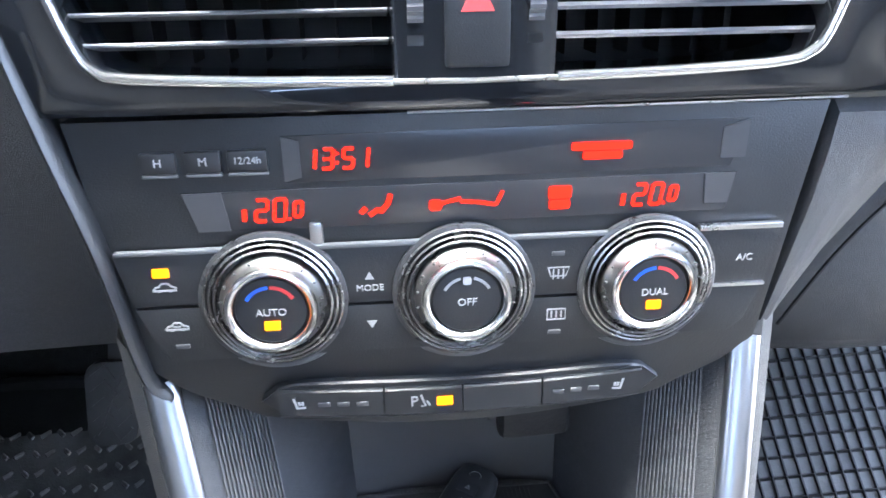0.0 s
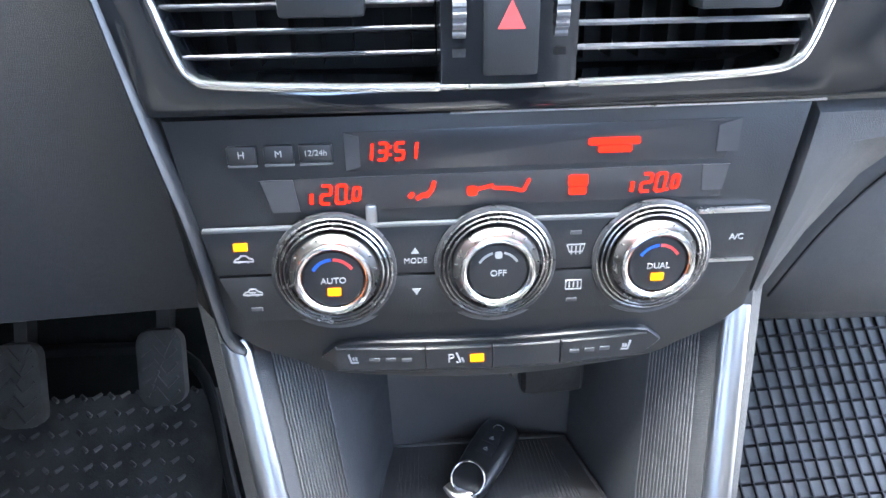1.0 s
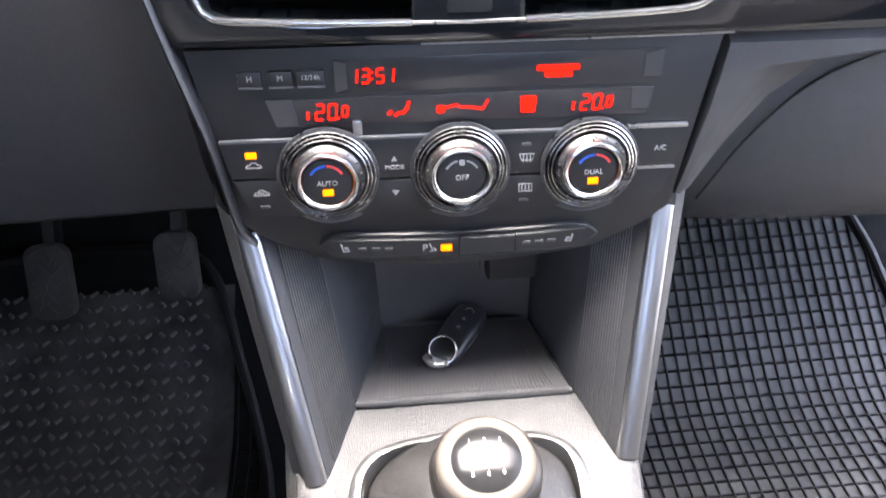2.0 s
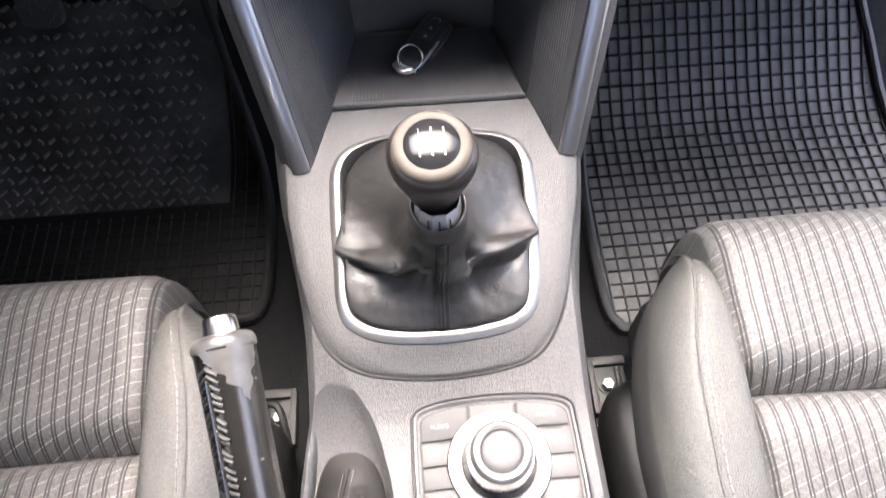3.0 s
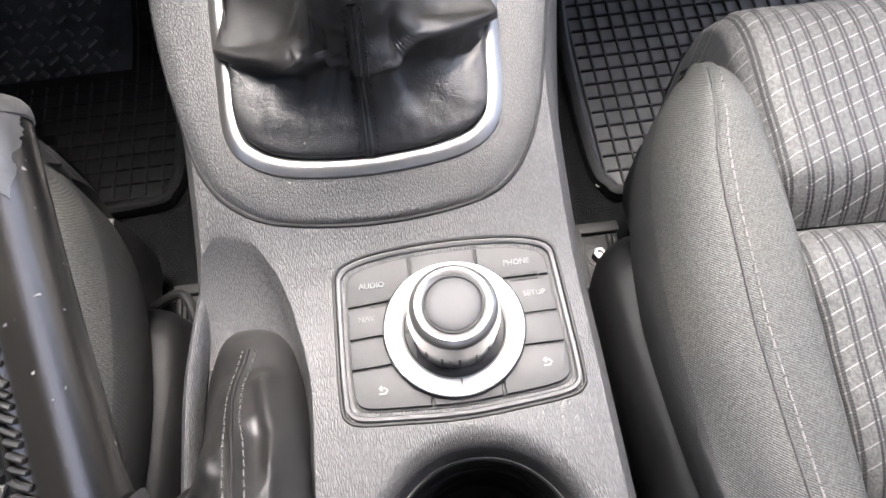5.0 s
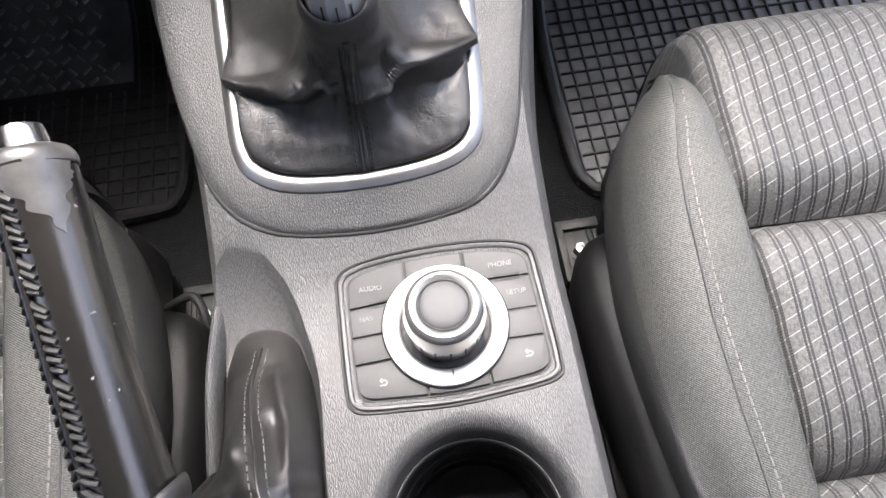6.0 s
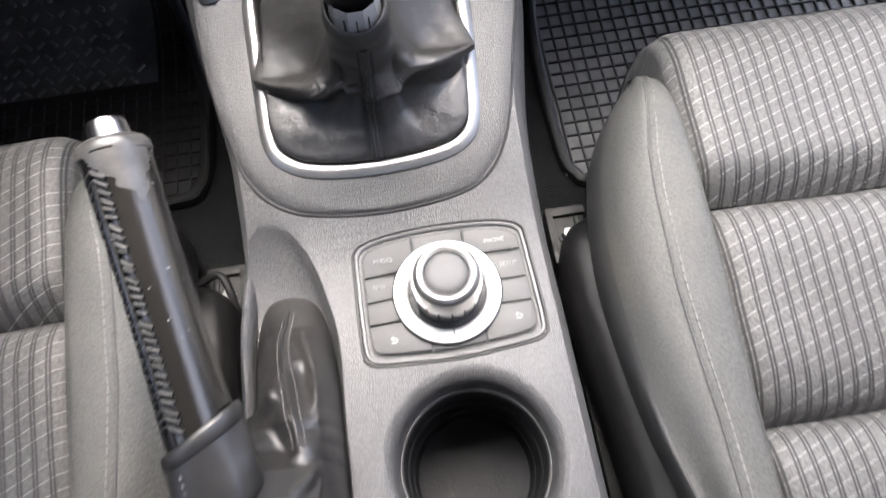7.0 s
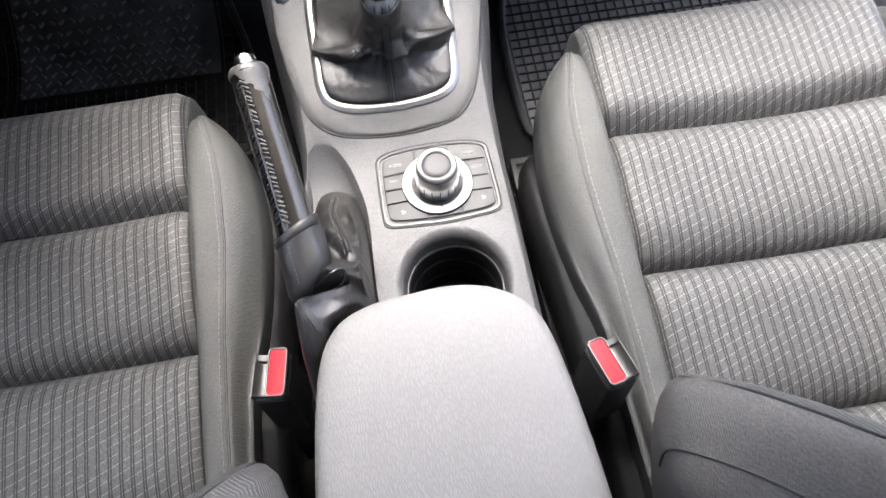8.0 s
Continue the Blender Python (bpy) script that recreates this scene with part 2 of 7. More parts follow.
def leather(name, col, rough=0.38, relief=1.0, spec=0.4, crack=0.0, fleck=0.0):
    mt, nt, b, tc = nodes_of(name)
    v = mapped(nt, tc)
    big = noise_node(nt, v, 22, 6)
    nt.links.new(ramp(nt, big, [(0.3, tuple(c * 0.75 for c in col)), (0.75, tuple(c * 1.35 for c in col))]), b.inputs["Base Color"])
    nt.links.new(math_node(nt, "ADD", math_node(nt, "MULTIPLY", noise_node(nt, v, 60, 5), 0.12), rough - 0.06), b.inputs["Roughness"])
    vo = nt.nodes.new("ShaderNodeTexVoronoi")
    vo.feature = "DISTANCE_TO_EDGE"
    vo.inputs["Scale"].default_value = 1100
    b.inputs["Specular IOR Level"].default_value = spec
    nt.links.new(v, vo.inputs["Vector"])
    first = bump(nt, b, vo.outputs["Distance"], 0.0004, 0.4 * relief)
    second = bump(nt, b, noise_node(nt, mapped(nt, tc, (1, 1, 0.5)), 120, 4, 0.65), 0.0010, 0.22 * relief, first)
    third = bump(nt, b, noise_node(nt, v, 45, 3), 0.002, 0.15 * relief, second)
    if crack:
        # sparse creases worn into the skin
        warp = nt.nodes.new("ShaderNodeTexNoise")
        warp.inputs["Scale"].default_value = 70
        nt.links.new(v, warp.inputs["Vector"])
        mix = nt.nodes.new("ShaderNodeVectorMath")
        mix.operation = "MULTIPLY_ADD"
        mix.inputs[1].default_value = (0.012, 0.012, 0.012)
        nt.links.new(warp.outputs["Color"], mix.inputs[0])
        nt.links.new(v, mix.inputs[2])
        cr = nt.nodes.new("ShaderNodeTexVoronoi")
        cr.feature = "DISTANCE_TO_EDGE"
        cr.inputs["Scale"].default_value = 260
        nt.links.new(mix.outputs[0], cr.inputs["Vector"])
        line = ramp(nt, cr.outputs["Distance"], [(0.0, (1, 1, 1)), (0.14, (0, 0, 0))])
        where = ramp(nt, noise_node(nt, mapped(nt, tc, (1, 1, 1), (20, 0, 0)), 38, 2), [(0.56, (0, 0, 0)), (0.68, (1, 1, 1))])
        bump(nt, b, math_node(nt, "MULTIPLY", line, where), -0.0005, crack, third)
    if fleck:
        # warm tint put into the gloss, against the blue of the mirrored sky
        b.inputs["Specular Tint"].default_value = (1.0, 0.90, 0.78, 1)
        spots = ramp(nt, noise_node(nt, v, 330, 2), [(0.70, (0, 0, 0)), (0.74, (1, 1, 1))])
        col_in = b.inputs["Base Color"].links[0].from_socket
        nt.links.new(blend(nt, math_node(nt, "MULTIPLY", spots, fleck), col_in, (0.2, 0.195, 0.185)), b.inputs["Base Color"])
    return mt


def seat_fabric(name):
    """Grey woven cloth: paired dark lines along y and short pale slanted stitches across."""
    mt, nt, b, tc = nodes_of(name)
    sep = nt.nodes.new("ShaderNodeSeparateXYZ")
    wob = nt.nodes.new("ShaderNodeTexNoise")
    wob.inputs["Scale"].default_value = 30
    nt.links.new(tc.outputs["Object"], wob.inputs["Vector"])
    ma = nt.nodes.new("ShaderNodeVectorMath")
    ma.operation = "MULTIPLY_ADD"
    ma.inputs[1].default_value = (0.0015, 0.0015, 0)
    nt.links.new(wob.outputs["Color"], ma.inputs[0])
    nt.links.new(tc.outputs["Object"], ma.inputs[2])
    nt.links.new(ma.outputs[0], sep.inputs[0])
    x, y = sep.outputs[0], sep.outputs[1]
    p = 0.0107
    fx = math_node(nt, "FRACT", math_node(nt, "DIVIDE", x, p))
    fx = math_node(nt, "ABSOLUTE", fx)
    line1 = math_node(nt, "LESS_THAN", math_node(nt, "ABSOLUTE", math_node(nt, "SUBTRACT", fx, 0.14)), 0.072)
    line2 = math_node(nt, "LESS_THAN", math_node(nt, "ABSOLUTE", math_node(nt, "SUBTRACT", fx, 0.36)), 0.072)
    lines = math_node(nt, "MAXIMUM", line1, line2)
    slant = math_node(nt, "ADD", y, math_node(nt, "MULTIPLY", x, -0.40))
    fy = math_node(nt, "FRACT", math_node(nt, "DIVIDE", slant, 0.0092))
    dash = math_node(nt, "LESS_THAN", fy, 0.06)
    cellx = math_node(nt, "FLOOR", math_node(nt, "DIVIDE", x, p))
    celly = math_node(nt, "FLOOR", math_node(nt, "DIVIDE", slant, 0.0092))
    comb = nt.nodes.new("ShaderNodeCombineXYZ")
    nt.links.new(cellx, comb.inputs[0])
    nt.links.new(celly, comb.inputs[1])
    wh = nt.nodes.new("ShaderNodeTexWhiteNoise")
    nt.links.new(comb.outputs[0], wh.inputs["Vector"])
    some = math_node(nt, "GREATER_THAN", wh.outputs["Value"], 0.12)
    dash = math_node(nt, "MULTIPLY", dash, some)
    rib = math_node(nt, "SINE", math_node(nt, "MULTIPLY", y, 2 * math.pi / 0.0016))
    rib = math_node(nt, "ADD", math_node(nt, "MULTIPLY", rib, 0.5), 0.5)
    big = noise_node(nt, mapped(nt, tc), 12, 5)
    cloth = ramp(nt, big, [(0.3, FABRIC_LO), (0.7, FABRIC_HI)])
    slub = ramp(nt, noise_node(nt, mapped(nt, tc, (1, 0.55, 1)), 620, 3, 0.7), [(0.36, (0, 0, 0)), (0.64, (1, 1, 1))])
    cloth = blend(nt, slub, (0.038, 0.0378, 0.0374), cloth)
    c1 = blend(nt, lines, cloth, (0.011, 0.011, 0.0112))
    c1 = blend(nt, math_node(nt, "MULTIPLY", lines, math_node(nt, "GREATER_THAN", rib, 0.75)), c1, (0.025, 0.025, 0.025))
    c2 = blend(nt, math_node(nt, "MULTIPLY", dash, math_node(nt, "ADD", math_node(nt, "MULTIPLY", math_node(nt, "SUBTRACT", 1.0, lines), 0.72), 0.06)), c1, (0.165, 0.165, 0.161))
    nt.links.new(c2, b.inputs["Base Color"])
    b.inputs["Roughness"].default_value = 0.52
    b.inputs["Specular IOR Level"].default_value = 0.24
    h = math_node(nt, "SUBTRACT", math_node(nt, "ADD", math_node(nt, "MULTIPLY", rib, 0.10), math_node(nt, "MULTIPLY", slub, 0.35)), lines)
    first = bump(nt, b, h, 0.0006, 0.7)
    bump(nt, b, noise_node(nt, mapped(nt, tc), 30, 3), 0.004, 0.25, first)
    return mt


def twill(name, col, pitch=0.0012, rib=(0.45, 0.75, 0.5), deep=0.45):
    """Plain woven side cloth with a fine diagonal rib."""
    mt, nt, b, tc = nodes_of(name)
    dot = nt.nodes.new("ShaderNodeVectorMath")
    dot.operation = "DOT_PRODUCT"
    dot.inputs[1].default_value = rib
    nt.links.new(tc.outputs["Object"], dot.inputs[0])
    sway = math_node(nt, "MULTIPLY", noise_node(nt, mapped(nt, tc), 60, 2), 0.0008)
    turn = math_node(nt, "MULTIPLY", math_node(nt, "ADD", dot.outputs["Value"], sway), 2 * math.pi / pitch)
    wave = math_node(nt, "ADD", math_node(nt, "MULTIPLY", math_node(nt, "SINE", turn), 0.5), 0.5)
    cross = nt.nodes.new("ShaderNodeVectorMath")
    cross.operation = "DOT_PRODUCT"
    cross.inputs[1].default_value = (-rib[1], rib[0], -rib[2])
    nt.links.new(tc.outputs["Object"], cross.inputs[0])
    over = math_node(nt, "SINE", math_node(nt, "MULTIPLY", math_node(nt, "ADD", cross.outputs["Value"], sway), 2 * math.pi / (pitch * 1.3)))
    wave = math_node(nt, "MULTIPLY", wave, math_node(nt, "ADD", math_node(nt, "MULTIPLY", over, 0.26), 0.74))
    big = noise_node(nt, mapped(nt, tc), 16, 6)
    base = ramp(nt, big, [(0.3, tuple(c * k for c, k in zip(col, (0.66, 0.70, 0.72)))), (0.52, col), (0.72, tuple(c * k for c, k in zip(col, (1.36, 1.30, 1.18))))])
    speck = ramp(nt, noise_node(nt, mapped(nt, tc), 800, 3, 0.7), [(0.36, (0.5, 0.5, 0.5)), (0.64, (1.5, 1.5, 1.5))])
    mul = nt.nodes.new("ShaderNodeMix")
    mul.data_type, mul.blend_type = "RGBA", "MULTIPLY"
    mul.inputs[0].default_value = 1.0
    nt.links.new(blend(nt, wave, tuple(c * deep for c in col), base), mul.inputs[6])
    nt.links.new(speck, mul.inputs[7])
    nt.links.new(mul.outputs[2], b.inputs["Base Color"])
    b.inputs["Roughness"].default_value = 0.6
    b.inputs["Specular IOR Level"].default_value = 0.5
    first = bump(nt, b, wave, 0.0004, 0.7)
    bump(nt, b, noise_node(nt, mapped(nt, tc), 26, 3), 0.003, 0.3, first)
    return mt


def glowing(name, col, power):
    mt, nt, b, tc = nodes_of(name)
    b.inputs["Base Color"].default_value = (*(c * 0.12 for c in col), 1)
    b.inputs["Specular IOR Level"].default_value = 0.1
    b.inputs["Emission Color"].default_value = (*col, 1)
    b.inputs["Emission Strength"].default_value = power
    b.inputs["Roughness"].default_value = 0.4
    return mt


FABRIC_LO, FABRIC_HI = (0.053, 0.053, 0.0522), (0.078, 0.0775, 0.076)
CONSOLE = streaked("console_plastic", (0.057, 0.057, 0.0572), 0.45, 0.00022, 1080, 0.08, 0.56, 0.20)
GEARTRIM = streaked("gear_trim_plastic", (0.036, 0.0363, 0.0365), 0.46, 0.00018, 900, 0.08, 0.55, 0.45)
ARMREST = streaked("armrest_vinyl", (0.156, 0.151, 0.144), 0.58, 0.00020, 580, 0.06, 0.88, 0.24)
DASHGREY = grained("dash_soft_plastic", (0.028, 0.0295, 0.032), 0.5, 0.00016, 1300, (1, 1, 1))
PANEL = plain("panel_black_plastic", (0.012, 0.013, 0.0145), 0.36, 0, 0.2, 20, 0.00012, 1300)
BUTTON = plain("button_black_plastic", (0.014, 0.015, 0.0165), 0.4, 0, 0.15, 30, 0.0001, 1500)
PIANO = plain("gloss_black", (0.008, 0.009, 0.011), 0.09, 0, 0.2, 20, 0, 0, 0.03, 0.5, 0.6)
LENS = plain("smoked_display_lens", (0.028, 0.0285, 0.031), 0.22, 0, 0.12, 12, 0, 0, 0.03)
CHROME = plain("polished_chrome", (0.68, 0.67, 0.655), 0.2, 1.0, 0.06, 18, 0, 0, 0.05)
SATIN = plain("satin_silver", (0.50, 0.495, 0.485), 0.3, 1.0, 0.08, 22, 0.00006, 1800, 0.06)
FRAMESILVER = plain("satin_frame_silver", (0.21, 0.208, 0.204), 0.40, 0.9, 0.05, 22, 0.00004, 1800, 0.04)
STRIPMETAL = plain("brushed_strip_metal", (0.31, 0.313, 0.318), 0.32, 1.0, 0.03, 15, 0, 0, 0.02)
DARKRING = plain("dark_ring_plastic", (0.05, 0.05, 0.052), 0.3, 0.3, 0.15, 40)
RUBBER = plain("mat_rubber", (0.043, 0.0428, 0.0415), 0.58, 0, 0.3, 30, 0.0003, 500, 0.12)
# black of the cup insert; on the driver's mat it holds footwell shade
BLACKSHADERUBBER = plain("black_and_shaded_rubber", (0.005, 0.0051, 0.0054), 0.65, 0, 0.3, 30, 0.0003, 500, 0.12, 0.2)
TREADRUBBER = plain("worn_tread_rubber", (0.082, 0.0805, 0.078), 0.75, 0, 0.92, 11, 0.0003, 500, 0.12)
DUSTYRUBBER = plain("dusty_heel_rubber", (0.040, 0.0397, 0.039), 0.75, 0, 0.9, 13, 0.0003, 500, 0.12)
RIBRUBBER = plain("mat_rib_rubber", (0.008, 0.0082, 0.0086), 0.55, 0, 0.3, 30, 0.0003, 500, 0.12, 0.28)
CARPET = plain("floor_carpet", (0.006, 0.0063, 0.0068), 0.95, 0, 0.4, 120, 0.002, 700, 0.05, 0.2)
BLACKTRIM = grained("seat_side_plastic", (0.013, 0.013, 0.0135), 0.48, 0.0001, 1300, (1, 1, 1))
BOOT = leather("boot_leather", (0.011, 0.0107, 0.0103), 0.40, 1.7, 0.62, 0.3)
GRIP = leather("grip_leather", (0.0042, 0.0041, 0.0039), 0.24, 0.4, 0.7, 0.0, 0.6)
grip_skin = GRIP.node_tree.nodes["Principled BSDF"]
grip_skin.inputs["Coat Weight"].default_value, grip_skin.inputs["Coat Roughness"].default_value, grip_skin.inputs["Coat IOR"].default_value = 0.18, 0.22, 1.6
BRAKEBOOT = leather("brake_boot_leather", (0.0105, 0.0101, 0.0096), 0.43, 0.8, 0.55, 0.12)
STITCH = plain("grey_thread", (0.03, 0.03, 0.03), 0.8, 0, 0.3, 200)
BLACKTHREAD = plain("black_thread", (0.005, 0.005, 0.005), 0.7, 0, 0.3, 200)
MIDTHREAD = plain("mid_grey_thread", (0.05, 0.049, 0.047), 0.8, 0, 0.3, 200)
SEATTHREAD = plain("seat_thread", (0.105, 0.105, 0.10), 0.8, 0, 0.3, 200)
PALETHREAD = plain("pale_thread", (0.15, 0.15, 0.145), 0.8, 0, 0.3, 200)
PRINT = plain("white_print", (0.30, 0.30, 0.295), 0.6, 0, 0.05, 60)
PRINTGREY = plain("worn_grey_print", (0.15, 0.15, 0.148), 0.6, 0, 0.1, 60)
PRINTDIM = plain("unlit_indicator", (0.06, 0.06, 0.063), 0.4, 0, 0.05, 60)
BLUEP = plain("blue_print", (0.02, 0.10, 0.55), 0.5, 0, 0.05, 60)
REDP = plain("red_print", (0.62, 0.05, 0.05), 0.5, 0, 0.05, 60)
REDSW = plain("red_plastic", (0.46, 0.010, 0.018), 0.5, 0, 0.08, 60, 0, 0, 0.05, 0.15)
FABRIC = seat_fabric("seat_cloth")
SIDECLOTH = twill("side_cloth", (0.0495, 0.0510, 0.0482), 0.0011, deep=0.6)
DARKCLOTH = twill("backrest_cloth", (0.072, 0.0685, 0.0635), 0.0013, (0.25, 0.1, 0.96), 0.5)
SIDEDARK = twill("bolster_side_dark", (0.021, 0.0218, 0.0222), 0.0009, (0.45, 0.75, 0.5), 0.7)
SEATCOVER = leather("seat_cover_vinyl", (0.007, 0.007, 0.0073), 0.42, 1.3, 0.4)
STEEL = plain("zinc_steel", (0.032, 0.032, 0.0315), 0.5, 0.3, 0.2, 60, 0.0002, 500, 0.08, 0.15)
HEAD = plain("headliner", (0.5, 0.49, 0.47), 0.9, 0, 0.05, 20, 0.0005, 900)
BODY = plain("door_card", (0.04, 0.041, 0.043), 0.6, 0, 0.15, 10, 0.0004, 600)
RED_LIT = glowing("lit_red_segment", (1.0, 0.008, 0.002), 0.075)
AMBER_LIT = glowing("lit_amber_led", (1.0, 0.19, 0.0), 0.085)

# ---------------------------------------------------------------- cabin shell
def flat_box(x0, x1, y0, y1, z0, z1, bevel=0.0):
    m = Matrix.Translation(((x0 + x1) / 2, (y0 + y1) / 2, (z0 + z1) / 2))
    return block(x1 - x0, y1 - y0, z1 - z0, bevel, m)


def structure(name, bm, material, label, category):
    ob = part(name, bm, material, None)
    return tagged(ob, label, category, kind="structure")


structure("floor", flat_box(-0.78, 0.78, -1.6, 0.9, -0.06, 0.0), CARPET, "black needle-felt carpet on the car floor", "floor")
toe = [[(-0.78, 0.44, -0.02), (0.78, 0.44, -0.02)], [(-0.78, 0.66, 0.15), (0.78, 0.66, 0.15)], [(-0.78, 0.80, 0.45), (0.78, 0.80, 0.45)],
       [(-0.78, 0.83, 0.45), (0.78, 0.83, 0.45)], [(-0.78, 0.70, 0.12), (0.78, 0.70, 0.12)], [(-0.78, 0.50, -0.05), (0.78, 0.50, -0.05)]]
structure("wall_front", skin(toe, along=True), CARPET, "black carpeted toe board rising under the dashboard", "toe board")
ASPHALT = plain("asphalt", (0.11, 0.11, 0.11), 0.9, 0, 0.25, 3, 0.004, 120)
structure("ground", lathe([(400.0, -0.36), (60.0, -0.36), (8.0, -0.36), (0.0, -0.36)], 48), ASPHALT, "grey asphalt yard round the car", "ground")
# unseen sides; the right one is left open to light the passenger's footwell
for nm, s, runs in (("wall_left", -1, ((-1.6, 0.95),)), ("wall_right", 1, ((-1.6, 0.08), (0.78, 0.95)))):
    bms = []
    for ya, yb in runs:
        zw = 0.62
        secs = [[(s * 0.74, y, -0.06), (s * 0.72, y, 0.3), (s * 0.70, y, zw), (s * 0.78, y, zw), (s * 0.80, y, -0.06)] for y in (ya, yb)]
        bms.append(skin(secs, around=True, caps=True))
    structure(nm, join(*bms), BODY, "dark plastic trim along the cabin side" , "side trim")
for nm, s in (("wall_rear_left", -1), ("wall_rear_right", 1)):
    secs = [[(s * 0.70, y, 0.60), (s * 0.62, y, 1.14), (s * 0.66, y, 1.14), (s * 0.78, y, 0.60)] for y in (-1.6, -0.56)]
    structure(nm, skin(secs, around=True, caps=True), BODY, "dark trim beside the rear bench", "side trim")
structure("wall_back", flat_box(-0.78, 0.78, -1.62, -1.5, 0.0, 0.86), BODY, "dark trim behind the rear bench", "rear trim")
roof_secs = [[(x, y, z - 0.02 * (x / 0.6) ** 2 + 0.0) for x in np.linspace(-0.62, 0.62, 9)] for y, z in ((0.19, 1.08), (-0.3, 1.15), (-0.9, 1.15), (-1.5, 1.08))]
roof_secs += [[(x, y, z + 0.03) for x, y, z in row] for row in roof_secs[::-1]]
structure("ceiling", skin(roof_secs, along=True), HEAD, "pale grey fabric headliner under the car roof", "headliner")
for s in (-1, 1):
    path = spline([(s * 0.72, 0.95, 0.62), (s * 0.68, 0.55, 0.88), (s * 0.63, 0.18, 1.07), (s * 0.62, -0.4, 1.13), (s * 0.62, -1.4, 1.06)], 6)
    structure("trim", sweep(path, ring2d(0.035, 0.03, 10)), HEAD, "pale windscreen pillar and roof rail trim", "pillar trim")
    post = [(s * 0.72, -0.52, 0.60), (s * 0.68, -0.5, 0.85), (s * 0.62, -0.48, 1.12)]
    structure("trim", sweep(post, ring2d(0.05, 0.03, 10), up=(0, 1, 0)), HEAD, "pale centre door pillar trim", "pillar trim")

# ---------------------------------------------------------------- dashboard frame of reference: u right, v up the panel, w towards the cabin
X = Vector((1, 0, -0.027)).normalized()
Y = Vector((0, 0.11, 1))
Y = (Y - X * Y.dot(X)).normalized()
Z = X.cross(Y)
DASH = Matrix.Translation((0.0145, 0.290, 0.42)) @ Matrix((X, Y, Z)).transposed().to_4x4()


def at(u, v, w=0.0):
    return Matrix.Translation((u, v, w))


def dash_thing(name, label, category, u=0.0, v=0.0, group=""):
    ob = thing(name, label, category, (0, 0, 0), group)
    ob.matrix_basis = DASH
    return ob


dashboard = dash_thing("dashboard", "dark grey car dashboard with gloss black band and soft lower pads", "dashboard")
part("pad", flat_box(-0.80, 0.80, -0.02, 0.20, -0.66, -0.10, 0.01), DASHGREY, dashboard)

# unseen block added over the driver's footwell to shade it, as a cowl would
part("footwell_shade_block", flat_box(-0.72, -0.29, 0.09, 0.40, -0.1, 0.35, 0.03), DASHGREY, dashboard, "added unseen dark grey block that shades the driver's footwell")

# driver's side knee pad, left of the climate panel
knee = []
for u, w in ((-0.78, -0.02), (-0.5, -0.015), (-0.3, -0.02), (-0.20, -0.028), (-0.158, -0.03), (-0.150, -0.06)):
    knee.append([(u, 0.21, w), (u, 0.13, w + 0.004), (u + 0.004, 0.07, w), (u + 0.008, 0.02, w - 0.004), (u + 0.010, -0.010, w - 0.012), (u + 0.010, -0.03, w - 0.05), (u + 0.01, -0.03, w - 0.2)])
part("knee_pad", skin(knee), DASHGREY, dashboard, "dark grey driver's knee pad")
# rounded edge strip down the driver's side of the panel
edge = spline([(-0.158, 0.165, -0.004), (-0.1455, 0.103, -0.002), (-0.134, 0.05, -0.002), (-0.1275, 0.0, -0.004), (-0.122, -0.012, -0.008)], 6)
part("edge_trim", sweep(edge, ring2d(0.0030, 0.010, 12), up=(0, 0, 1)), PANEL, dashboard, "rounded dark grey edge trim beside the panel")
# passenger side: rounded pad that runs along the top and down beside the panel
down = []
for v, u0, u1, w in ((0.0985, 0.1425, 0.62, -0.006), (0.094, 0.1425, 0.62, -0.001), (0.080, 0.1405, 0.205, 0.0), (0.060, 0.1385, 0.180, -0.001), (0.03, 0.1335, 0.160, -0.003), (0.0, 0.1285, 0.146, -0.006), (-0.008, 0.127, 0.142, -0.010), (-0.016, 0.126, 0.139, -0.03)):
    down.append([(u0, v, w - 0.03), (u0, v, w - 0.003), (u0 + 0.002, v, w), (u0 * 0.7 + u1 * 0.3, v, w - 0.001), (u0 * 0.4 + u1 * 0.6, v + (0.012 if u1 > 0.5 else 0), w - 0.006), (u1, v + (0.02 if u1 > 0.5 else 0), w - 0.014), (u1 + 0.004, v + (0.02 if u1 > 0.5 else 0), w - 0.05)])
part("cheek_pad", skin(down), DASHGREY, dashboard, "grey grained pad beside the climate panel")
glove = [[(u, 0.11, w), (u, 0.06, w + 0.004), (u, 0.0, w + 0.003), (u, -0.035, w - 0.004), (u, -0.046, w - 0.014), (u, -0.048, w - 0.2)] for u, w in ((0.128, -0.075), (0.150, -0.05), (0.20, -0.042), (0.40, -0.036), (0.75, -0.036))]
part("glove_box_door", skin(glove), DASHGREY, dashboard, "dark grey glove box door")
part("glove_box_gap", sweep(spline([(0.162, -0.02, -0.0405), (0.19, 0.03, -0.0365), (0.23, 0.065, -0.0365), (0.30, 0.09, -0.034)], 6), ring2d(0.0009, 0.0009, 6)), RIBRUBBER, dashboard)

